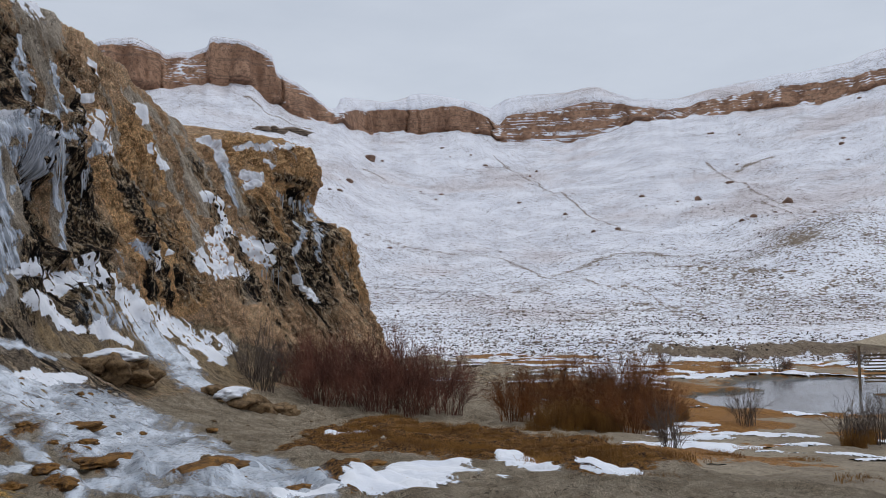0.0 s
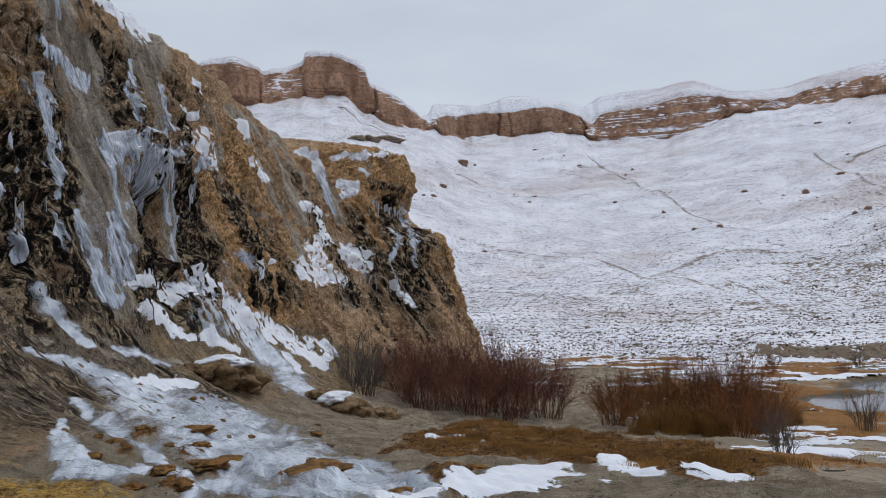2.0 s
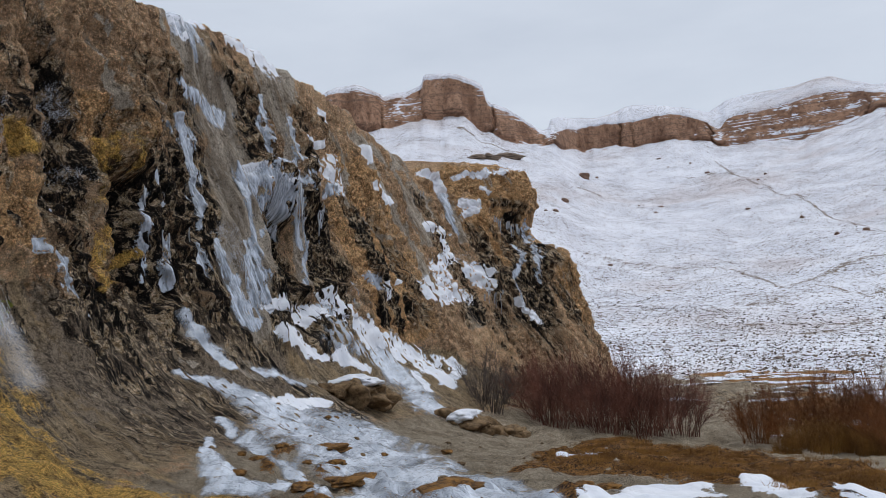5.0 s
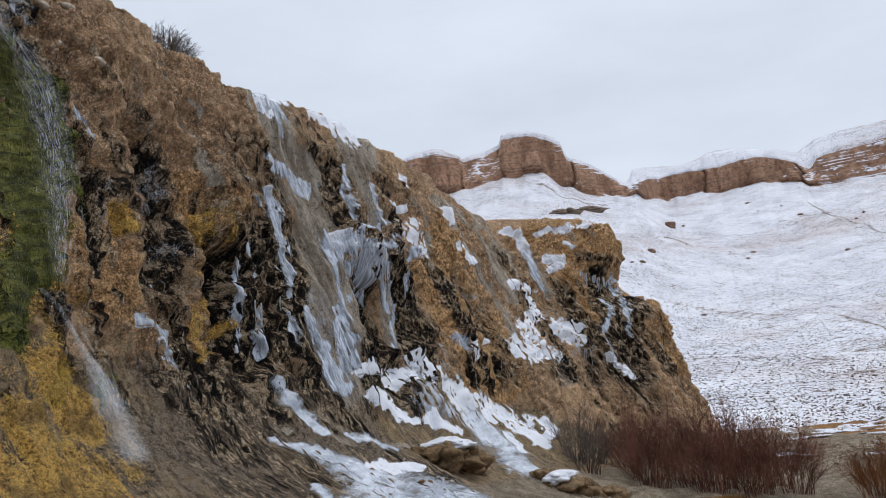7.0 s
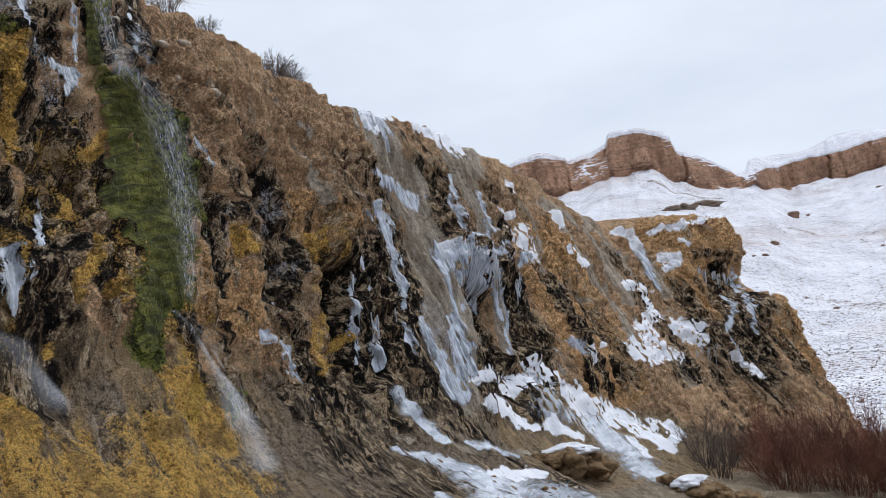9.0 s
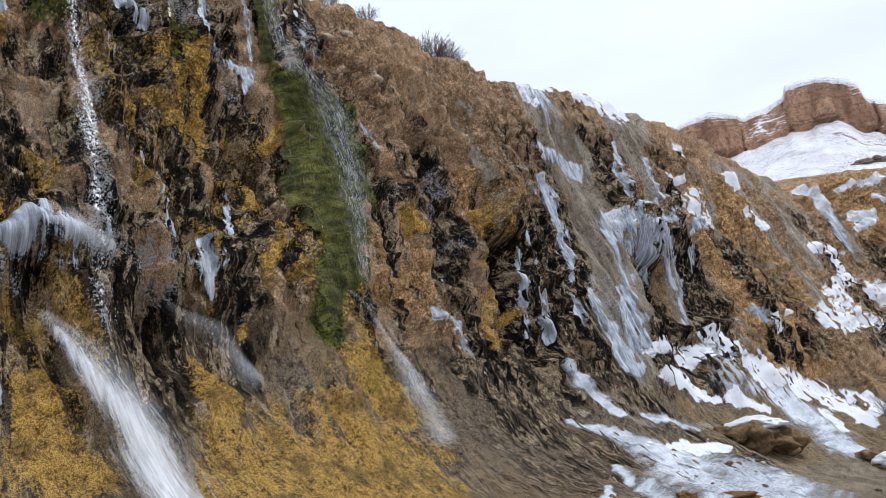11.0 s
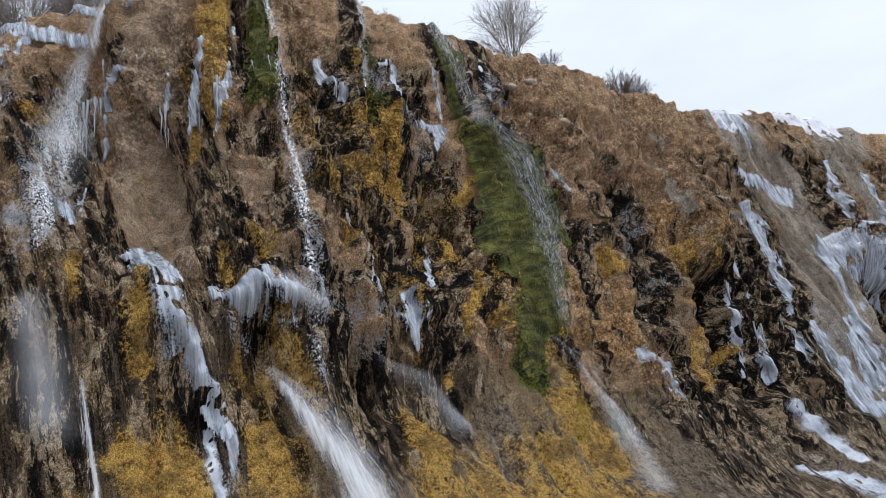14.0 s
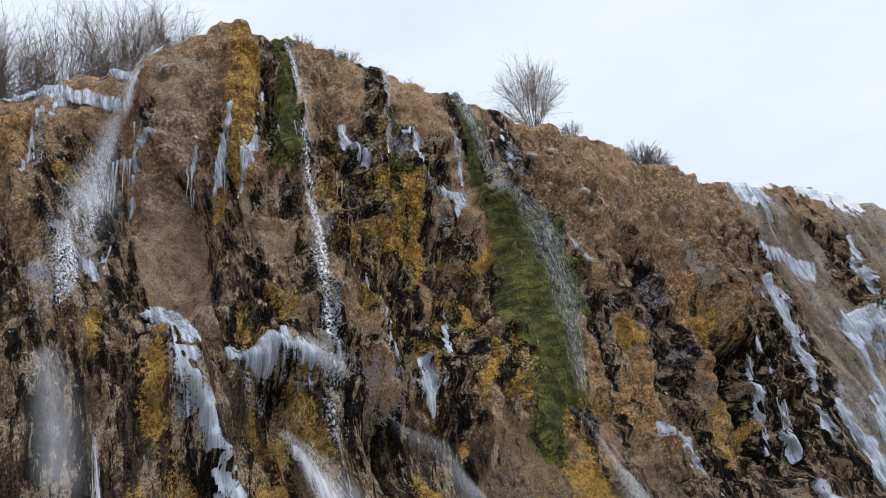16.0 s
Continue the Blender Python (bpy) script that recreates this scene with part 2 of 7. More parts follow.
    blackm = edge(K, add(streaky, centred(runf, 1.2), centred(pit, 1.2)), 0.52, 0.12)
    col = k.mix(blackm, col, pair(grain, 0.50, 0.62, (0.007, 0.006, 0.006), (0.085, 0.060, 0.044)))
    chip = k.math("MULTIPLY", k.math("MULTIPLY", k.step(K, 0.1, 0.5), k.step(K, 0.80, 1.0, 1.0, 0.2)), k.step(k.noise(2.0, 9, 0.80, flow, (2.6, 1.0, 1.0)), 0.515, 0.545))
    col = k.mix(chip, col, pair(grain, 0.45, 0.55, (0.36, 0.235, 0.12), (0.70, 0.57, 0.41)))
    col = k.mix(edge(G, wobble), col, pair(grain, 0.45, 0.55, (0.028, 0.040, 0.009), (0.19, 0.20, 0.038)))
    ochre = pair(grain, 0.42, 0.58, (0.50, 0.27, 0.065), (0.88, 0.57, 0.16))
    ochre = k.mix(k.step(mid, 0.50, 0.62, 0, 0.65), ochre, (0.22, 0.135, 0.055))
    col = k.mix(edge(O, add(streaky, centred(mid, 1.8), centred(pit, 1.0)), 0.52, 0.20), col, ochre)
    yel = pair(grain, 0.44, 0.55, (0.32, 0.18, 0.035), (0.70, 0.47, 0.11))
    col = k.mix(edge(YE, wobble), col, k.mix(k.step(mid, 0.50, 0.62, 0, 0.6), yel, (0.40, 0.20, 0.04)))
    col = k.mix(edge(TU, wobble, 0.42), col, pair(grain, 0.45, 0.55, (0.070, 0.032, 0.010), (0.35, 0.165, 0.040)))
    rime = k.step(add(k.noise(30, 3, 0.75), k.math("MULTIPLY", k.math("SUBTRACT", k.noise(3.5, 4, 0.6), 0.5), 0.5), k.math("MULTIPLY", RI, 0.22)), 0.70, 0.745)
    col_rime = k.math("MULTIPLY", rime, k.step(RI, 0.05, 0.35))
    # pores and grains, with the shade of pits and creases put into the colour
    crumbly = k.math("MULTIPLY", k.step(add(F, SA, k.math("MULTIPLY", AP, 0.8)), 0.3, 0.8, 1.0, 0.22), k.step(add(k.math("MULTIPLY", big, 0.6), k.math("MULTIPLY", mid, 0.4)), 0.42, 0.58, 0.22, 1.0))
    # painted crevice shade: each lump darkens towards its rim, where the bump sinks
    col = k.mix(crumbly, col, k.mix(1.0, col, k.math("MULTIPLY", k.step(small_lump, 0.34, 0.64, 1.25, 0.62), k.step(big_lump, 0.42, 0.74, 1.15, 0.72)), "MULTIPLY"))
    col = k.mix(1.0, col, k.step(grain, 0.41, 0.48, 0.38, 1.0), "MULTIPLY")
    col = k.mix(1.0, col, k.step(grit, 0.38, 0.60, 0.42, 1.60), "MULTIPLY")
    col = k.mix(col_rime, col, (0.66, 0.68, 0.74))
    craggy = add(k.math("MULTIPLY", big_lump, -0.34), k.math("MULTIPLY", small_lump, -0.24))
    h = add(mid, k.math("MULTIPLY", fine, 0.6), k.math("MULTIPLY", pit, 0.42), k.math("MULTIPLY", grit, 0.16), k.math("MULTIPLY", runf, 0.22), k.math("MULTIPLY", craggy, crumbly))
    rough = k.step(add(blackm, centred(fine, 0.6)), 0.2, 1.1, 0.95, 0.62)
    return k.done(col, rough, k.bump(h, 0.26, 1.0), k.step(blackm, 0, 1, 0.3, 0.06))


def snow_material(name="old_snow", broken=False):
    k = Nodes(name)
    a, b, c = k.noise(1.5, 5), k.noise(9, 6, 0.65), k.noise(70, 3, 0.6)
    col = k.mix(k.step(a, 0.35, 0.65), (0.80, 0.82, 0.87), (0.72, 0.75, 0.82))
    col = k.mix(k.step(b, 0.66, 0.76, 0, 0.8), col, (0.40, 0.33, 0.25))
    h = k.math("ADD", k.math("MULTIPLY", a, 1.0), k.math("ADD", k.math("MULTIPLY", b, 0.5), k.math("MULTIPLY", c, 0.06)))
    m = k.done(col, 0.75, k.bump(h, 0.10, 0.6), 0.3)
    if broken:
        rag = k.math("ADD", k.math("MULTIPLY", k.math("SUBTRACT", k.noise(7, 6, 0.7), 0.5), 0.9), k.math("MULTIPLY", k.math("SUBTRACT", k.noise(24, 5, 0.75), 0.5), 0.8))
        k.put(k.b.inputs["Alpha"], k.step(k.math("ADD", k.attr("film")[0], rag), 0.08, 0.22))
    return m


def ice_material(name, clear, tint, along=(7.0, 1.3, 1.0), fine_along=(26.0, 7.0, 1.0), broken=1.0, white=(0.64, 0.68, 0.745)):
    """Cloudy ice: white runs with greyer, half-clear runs between."""
    k = Nodes(name)
    flow = k.attr("flow")[4]
    run = k.noise(1.0, 6, 0.6, flow, along, 0.25)
    runf = k.noise(1.0, 4, 0.6, flow, fine_along, 0.2)
    b = k.noise(11, 6, 0.65)
    col = k.mix(k.step(k.math("ADD", k.math("MULTIPLY", run, 0.6), k.math("MULTIPLY", runf, 0.4)), 0.42, 0.62), tint, white)
    col = k.mix(k.step(b, 0.58, 0.68, 0, 0.6), col, (0.33, 0.28, 0.22))
    h = k.math("ADD", run, k.math("ADD", k.math("MULTIPLY", runf, 0.5), k.math("MULTIPLY", b, 0.5)))
    m = k.done(col, k.step(b, 0.3, 0.7, 0.16, 0.5), k.bump(h, 0.05, 0.6), 0.5)
    grain = k.math("ADD", k.math("MULTIPLY", k.math("SUBTRACT", run, 0.5), 1.6), k.math("ADD", k.math("MULTIPLY", k.math("SUBTRACT", runf, 0.5), 1.6), k.math("MULTIPLY", k.math("SUBTRACT", k.noise(32, 5, 0.7), 0.5), 1.9)))
    thick = k.math("ADD", k.attr("film")[0], k.math("MULTIPLY", grain, broken))
    k.put(k.b.inputs["Alpha"], k.step(thick, 0.10, clear))
    return m


def water_material():
    """Falling water, drawn out into soft white runs."""
    k = Nodes("falling_water")
    flow = k.attr("flow")[4]
    run = k.noise(1.0, 5, 0.62, flow, (11.0, 0.7, 1.0), 0.3)
    runf = k.noise(1.0, 4, 0.7, flow, (46.0, 3.0, 1.0), 0.3)
    f = k.attr("film")[0]
    streaks = k.math("ADD", k.math("MULTIPLY", k.math("SUBTRACT", run, 0.5), 1.5), k.math("MULTIPLY", k.math("SUBTRACT", runf, 0.5), 1.5))
    a = k.step(k.math("ADD", f, k.math("MULTIPLY", streaks, k.step(f, 0.0, 0.35, 0.25, 0.8))), 0.15, 1.25, 0.0, 0.85)
    m = k.done((0.80, 0.83, 0.88), 0.5, k.bump(k.math("ADD", run, runf), 0.03, 0.5), 0.4)
    k.put(k.b.inputs["Alpha"], a)
    return m


def veil_material():
    """A thin veil of threads of water."""
    k = Nodes("water_veil")
    flow = k.attr("flow")[4]
    run = k.noise(1.0, 4, 0.6, flow, (5.0, 0.5, 1.0), 0.3)
    runf = k.noise(1.0, 5, 0.75, flow, (60.0, 2.5, 1.0), 0.3)
    f = k.attr("film")[0]
    a = k.math("MULTIPLY", k.step(f, 0.0, 0.8), k.step(k.math("ADD", k.math("MULTIPLY", run, 0.5), runf), 0.74, 1.02, 0.05, 0.62))
    m = k.done((0.74, 0.79, 0.82), 0.5, None, 0.4)
    k.put(k.b.inputs["Alpha"], a)
    return m


def bead_material():
    """Drops of water, too loose to make a sheet."""
    k = Nodes("dripping_water")
    flow = k.attr("flow")[4]
    run = k.noise(1.0, 4, 0.65, flow, (7.0, 0.5, 1.0), 0.3)
    bead = k.noise(1.0, 3, 0.7, flow, (38.0, 20.0, 1.0), 0.4)
    f = k.attr("film")[0]
    a = k.step(k.math("ADD", k.math("ADD", k.math("MULTIPLY", k.step(f, 0.0, 0.7), 0.30), k.math("MULTIPLY", run, 0.5)), bead), 1.06, 1.16, 0, 0.85)
    m = k.done((0.80, 0.83, 0.87), 0.3, None, 0.5)
    k.put(k.b.inputs["Alpha"], a)
    return m


def spray_material():
    k = Nodes("drifting_spray")
    flow = k.attr("flow")[4]
    a = k.noise(1.0, 4, 0.5, flow, (1.6, 0.8, 1.0), 0.0)
    m = k.done((0.82, 0.84, 0.88), 0.9, None, 0.1)
    f = k.step(k.attr("film")[0], 0.0, 1.0)
    soft = k.math("MULTIPLY", k.math("MULTIPLY", f, f), k.step(a, 0.30, 0.70, 0.07, 0.32))
    k.put(k.b.inputs["Alpha"], soft)
    return m


def moss_material():
    k = Nodes("wet_moss")
    flow = k.attr("flow")[4]
    a, b = k.noise(2.5, 5, 0.6), k.noise(26, 6, 0.7)
    run = k.noise(1.0, 5, 0.65, flow, (30.0, 2.2, 1.0), 0.5)
    shelf = k.noise(1.0, 4, 0.6, flow, (2.5, 9.0, 1.0), 0.6)
    col = k.mix(k.step(a, 0.35, 0.65), (0.055, 0.064, 0.012), (0.22, 0.215, 0.045))
    col = k.mix(k.step(shelf, 0.48, 0.62, 0, 0.8), col, (0.018, 0.024, 0.008))
    col = k.mix(k.step(b, 0.38, 0.62), k.mix(0.6, col, (0.015, 0.02, 0.006)), col)
    col = k.mix(k.step(run, 0.60, 0.72, 0, 0.55), col, (0.30, 0.34, 0.26))
    h = k.math("ADD", k.math("MULTIPLY", shelf, 1.0), k.math("ADD", k.math("MULTIPLY", b, 0.6), k.math("MULTIPLY", run, 0.6)))
    return k.done(col, 0.8, k.bump(h, 0.06, 1.0), 0.25)


def bark_material(name, dark, light):
    k = Nodes(name)
    a, b = k.noise(0.9, 3), k.noise(30, 4, 0.7)
    col = k.mix(k.step(k.math("ADD", k.math("MULTIPLY", a, 0.6), k.math("MULTIPLY", b, 0.5)), 0.42, 0.66), dark, light)
    return k.done(col, 0.85)


def ground_material():
    k = Nodes("valley_soil")
    GR, MU, SN, _, _ = k.attr("cover")
    a, b, c = k.noise(0.35, 6, 0.6), k.noise(3.5, 7, 0.65), k.noise(26, 5, 0.7)
    col = k.mix(k.step(a, 0.38, 0.62), (0.31, 0.255, 0.185), (0.205, 0.163, 0.115))
    col = k.mix(k.step(b, 0.52, 0.68, 0, 0.8), col, (0.15, 0.11, 0.07))
    wob = k.math("ADD", k.math("MULTIPLY", k.math("SUBTRACT", b, 0.5), 1.6), k.math("SUBTRACT", c, 0.5))
    g = k.mix(k.step(c, 0.36, 0.62), (0.080, 0.034, 0.009), (0.36, 0.165, 0.036))
    g = k.mix(k.step(a, 0.40, 0.60, 0, 0.6), g, (0.19, 0.09, 0.03))
    col = k.mix(k.step(k.math("ADD", GR, wob), 0.35, 0.6), col, g)
    col = k.mix(k.step(k.math("ADD", MU, wob), 0.35, 0.6), col, (0.12, 0.10, 0.075))
    col = k.mix(1.0, col, k.step(c, 0.28, 0.62, 0.6, 1.2), "MULTIPLY")
    h = k.math("ADD", b, k.math("MULTIPLY", c, 0.35))
    return k.done(col, 0.85, k.bump(h, 0.10, 0.9), 0.3)


def mountain_material():
    """Snow-dusted scree with stones and dry scrub, and banded red rock."""
    k = Nodes("snowy_scree")
    RK, ST, DI, SC, _ = k.attr("cover")
    n = k.t.nodes.new("ShaderNodeNewGeometry").outputs["Normal"]
    s = k.t.nodes.new("ShaderNodeSeparateXYZ")
    k.t.links.new(n, s.inputs[0])
    up = s.outputs[2]
    flat = k.t.nodes.new("ShaderNodeMapping")
    flat.inputs["Scale"].default_value = (1, 1, 0.25)
    k.t.links.new(k.co, flat.inputs["Vector"])
    wide, mid = k.noise(0.014, 5, 0.6), k.noise(0.08, 6, 0.65)
    near = k.noise(2.4, 3, 0.6)
    far = k.noise(0.85, 4, 0.7)
    snow = k.mix(k.step(mid, 0.35, 0.65), (0.82, 0.83, 0.885), (0.72, 0.735, 0.805))
    snow = k.mix(k.step(wide, 0.50, 0.64, 0, 0.45), snow, (0.60, 0.51, 0.50))
    dens = k.math("ADD", k.math("MULTIPLY", mid, 0.16), k.math("ADD", k.math("MULTIPLY", wide, 0.10), k.math("MULTIPLY", DI, 0.14)))
    spots = k.step(k.math("ADD", far, dens), 0.725, 0.76)
    small = k.step(k.math("ADD", near, dens), 0.70, 0.73)
    dirt = k.mix(near, (0.05, 0.036, 0.028), (0.24, 0.17, 0.12))
    col = k.mix(k.math("MAXIMUM", spots, small), snow, dirt)
    col = k.mix(k.step(k.math("ADD", DI, k.math("MULTIPLY", k.math("SUBTRACT", far, 0.5), 2.2)), 0.5, 0.66), col, k.mix(near, (0.10, 0.075, 0.055), (0.32, 0.25, 0.18)))
    scrub = k.step(k.math("ADD", SC, k.math("MULTIPLY", k.math("SUBTRACT", k.noise(0.8, 5, 0.7, None, (1, 1, 2)), 0.5), 3.0)), 0.72, 0.80)
    col = k.mix(scrub, col, k.mix(near, (0.022, 0.020, 0.016), (0.13, 0.10, 0.07)))
    # rock band
    joint = k.noise(1.0, 7, 0.7, k.co, (0.11, 0.11, 0.012))
    bed = k.noise(1.0, 6, 0.6, k.co, (0.014, 0.014, 0.75), 1.2)
    rr = k.mix(k.step(joint, 0.40, 0.58), (0.24, 0.130, 0.080), (0.40, 0.235, 0.150))
    rr = k.mix(k.step(bed, 0.52, 0.60, 0, 0.7), rr, (0.17, 0.105, 0.075))
    rr = k.mix(k.step(joint, 0.33, 0.36, 0.9, 0), rr, (0.05, 0.03, 0.022))
    rr = k.mix(k.step(k.noise(0.6, 6, 0.7), 0.40, 0.52, 0.6, 0), rr, (0.10, 0.06, 0.042))
    ragged = k.math("SUBTRACT", k.noise(0.13, 8, 0.72), 0.5)
    ledge = k.math("ADD", k.math("MULTIPLY", ST, 0.26), k.math("MULTIPLY", k.math("SUBTRACT", bed, 0.5), k.math("ADD", 0.5, k.math("MULTIPLY", ST, 2.2))))
    ledge = k.math("ADD", ledge, k.math("MULTIPLY", ragged, k.math("ADD", 0.7, k.math("MULTIPLY", ST, 1.3))))
    ledge = k.math("MAXIMUM", ledge, k.math("ADD", k.math("MULTIPLY", up, 0.62), k.math("MULTIPLY", ragged, 0.8)))
    rr = k.mix(k.step(ledge, 0.44, 0.52), rr, (0.74, 0.76, 0.82))
    edge_ = k.step(k.math("ADD", RK, k.math("MULTIPLY", k.math("SUBTRACT", far, 0.5), 1.2)), 0.45, 0.55)
    col = k.mix(edge_, col, rr)
    h = k.math("ADD", near, k.math("MULTIPLY", far, 1.6))
    return k.done(col, 0.9, k.bump(h, 0.35, 0.7), 0.2)


def plain(name, a, b, scale=6.0, rough=0.85, stretch=None, bumpy=0.02):
    k = Nodes(name)
    n1, n2 = k.noise(scale, 6, 0.65, None, stretch), k.noise(scale * 6, 5, 0.7, None, stretch)
    col = k.mix(k.step(k.math("ADD", k.math("MULTIPLY", n1, 0.6), k.math("MULTIPLY", n2, 0.4)), 0.40, 0.60), a, b)
    return k.done(col, rough, k.bump(k.math("ADD", n1, k.math("MULTIPLY", n2, 0.4)), bumpy, 0.9), 0.3)


M_ROCK, M_SNOW, M_WATER, M_MOSS = rock_material(), snow_material(), water_material(), moss_material()
kk = Nodes("white_water")
M_THREAD = kk.done((0.84, 0.86, 0.89), 0.35, None, 0.5)
kk.put(kk.b.inputs["Alpha"], 0.5)
kk = Nodes("moss_frond")
M_FROND = kk.done(kk.mix(kk.step(kk.noise(7, 5, 0.7), 0.38, 0.62), (0.022, 0.028, 0.007), (0.15, 0.145, 0.035)), 0.8, None, 0.2)
M_BEADS, M_VEIL, M_SPRAY = bead_material(), veil_material(), spray_material()
M_THIN = snow_material("thin_snow_on_rock", True)
M_ICE = ice_material("cloudy_ice", 0.52, (0.185, 0.21, 0.245), (8.0, 0.7, 1.0), (34.0, 4.0, 1.0), 0.85, (0.56, 0.62, 0.72))
M_FILM = ice_material("thin_ground_ice", 0.85, (0.36, 0.40, 0.46), (0.6, 0.8, 1.0), (4.0, 5.0, 1.0), 0.45, (0.66, 0.71, 0.79))
M_GROUND, M_MOUNT = ground_material(), mountain_material()
M_WILLOW = bark_material("red_willow_bark", (0.080, 0.034, 0.026), (0.27, 0.110, 0.072))
M_RUST = bark_material("rusty_willow_bark", (0.090, 0.034, 0.014), (0.30, 0.115, 0.034))
M_GREYB = bark_material("grey_brown_bark", (0.075, 0.058, 0.048), (0.20, 0.155, 0.125))
M_TREE = bark_material("pale_twig_bark", (0.12, 0.095, 0.078), (0.30, 0.245, 0.205))
M_STRAW = bark_material("dry_straw", (0.12, 0.052, 0.014), (0.37, 0.185, 0.045))
M_BOULDER = plain("brown_crusted_rock", (0.085, 0.052, 0.026), (0.27, 0.175, 0.09), 5, 0.9, None, 0.06)
M_STONE = plain("pale_stone", (0.30, 0.25, 0.19), (0.50, 0.44, 0.36), 9, 0.9, None, 0.02)
M_OUT = plain("red_brown_outcrop", (0.10, 0.06, 0.045), (0.28, 0.17, 0.115), 0.6, 0.9, None, 0.2)

# ---- the cliff and the terrace before it ----
ys = np.concatenate([np.arange(-6, 3, 0.07), np.arange(3, 26, 0.05), np.arange(26, 64, 0.10)])
us = np.concatenate([np.linspace(-14, -3, 150)[:-1], np.linspace(-3, 2, 84)[:-1], np.linspace(2, 12, 210)[:-1], np.linspace(12, 13, 16)[:-1], np.linspace(13, 34, 26)])
CY, CU = np.meshgrid(ys, us, indexing="ij")
BX, BY, BZ = cliff_base(CY, CU)
FOOT = smooth_table(ST_Y, ST_ZF, CY)
LAYERS = {name: np.zeros_like(CY) for name in ("K", "O", "G", "F", "tan", "orange", "Y", "T", "M", "R")}
SWELL = np.zeros_like(CY)


def line_distance(Yq, Uq, pts, deep=1.0):
    """Distance to a run of points in the cliff's own coordinates, and how far along it lies."""
    p = np.array(pts, float).reshape(-1, 2) / np.array([deep, 1.0])
    Yq = Yq / deep
    best, along = np.full(Yq.shape, 1e9), np.zeros(Yq.shape)
    for i in range(len(p) - 1):
        d = p[i + 1] - p[i]
        L2 = max(d @ d, 1e-9)
        t = np.clip(((Yq - p[i, 0]) * d[0] + (Uq - p[i, 1]) * d[1]) / L2, 0, 1)
        r = np.hypot(Yq - p[i, 0] - t * d[0], Uq - p[i, 1] - t * d[1])
        along = np.where(r < best, (i + t) / (len(p) - 1), along)
        best = np.minimum(best, r)
    return best, along


def window(pts, reach, deep=1.0):
    p = np.array(pts, float).reshape(-1, 2)
    i0, i1 = np.searchsorted(ys, (p[:, 0].min() - reach * deep, p[:, 0].max() + reach * deep))
    j0, j1 = np.searchsorted(us, (p[:, 1].min() - reach, p[:, 1].max() + reach))
    return slice(i0, i1), slice(j0, j1)


def stain(layer, width, amount, *pts, deep=1.0):
    """A stain of the rock along a run of (y, u) points."""
    if layer == "K":
        amount = amount * 1.35
    wd = max(width, 0.09)
    w = window(pts, wd * 2.2, deep)
    d, _ = line_distance(CY[w], CU[w], pts, deep)
    d = d * (1 + 0.35 * vnoise(CY[w] * 1.7, CU[w] * 1.2, seed=41))
    LAYERS[layer][w] = np.maximum(LAYERS[layer][w], amount * (1 - np.clip((d / wd - 0.35) / 1.7, 0, 1)))


def run_distance(Yq, Uq, pts, deep=1.0):
    """How far each place lies from a run of (y, u, half width) points, in half widths; how far along it, and on which side."""
    p = np.array(pts, float).reshape(-1, 3)
    if len(p) == 1:
        p = np.vstack([p, p + (0.01, 0.0, 0.0)])
    best, along, side = np.full(Yq.shape, 1e9), np.zeros(Yq.shape), np.zeros(Yq.shape)
    done = 0.0
    for a, b in zip(p[:-1], p[1:]):
        dy, du = (b[0] - a[0]) / deep, b[1] - a[1]
        ry, ru = (Yq - a[0]) / deep, Uq - a[1]
        L = max(math.hypot(dy, du), 1e-6)
        t = np.clip((ry * dy + ru * du) / (L * L), 0, 1)
        q = np.hypot(ry - t * dy, ru - t * du) / (a[2] + (b[2] - a[2]) * t)
        nearer = q < best
        along = np.where(nearer, done + t * L, along)
        side = np.where(nearer, np.sign(ry * du - ru * dy), side)
        best = np.minimum(best, q)
        done += L
    return best, along, side


def run_window(pts, reach, deep):
    p = np.array(pts, float).reshape(-1, 3)
    r = p[:, 2].max() * reach
    i0, i1 = np.searchsorted(ys, (p[:, 0].min() - r * deep, p[:, 0].max() + r * deep))
    j0, j1 = np.searchsorted(us, (p[:, 1].min() - r, p[:, 1].max() + r))
    return slice(i0, i1), slice(j0, j1)


def streak(layer, amount, *pts, deep=1.0):
    """A stain of the rock along a run of (y, u, half width) points."""
    w = run_window(pts, 1.9, deep)
    q, _, _ = run_distance(CY[w], CU[w], pts, deep)
    q = q * (1 + 0.30 * vnoise(CY[w] * 2.3 / deep, CU[w] * 1.1, seed=41) + 0.18 * vnoise(CY[w] * 6 / deep, CU[w] * 2.6, seed=42))
    LAYERS[layer][w] = np.maximum(LAYERS[layer][w], amount * (1 - np.clip((q - 0.45) / 1.0, 0, 1)))


def bulge(amount, *pts, deep=1.0):
    """A swelling of the rock along a run of (y, u, half width) points, or a hollow where amount is negative."""
    w = run_window(pts, 2.4, deep)
    q, _, _ = run_distance(CY[w], CU[w], pts, deep)
    q = q * (1 + 0.22 * vnoise(CY[w] * 1.9 / deep, CU[w] * 1.3, seed=43))
    SWELL[w] += amount * np.exp(-((q / 1.05) ** 2))


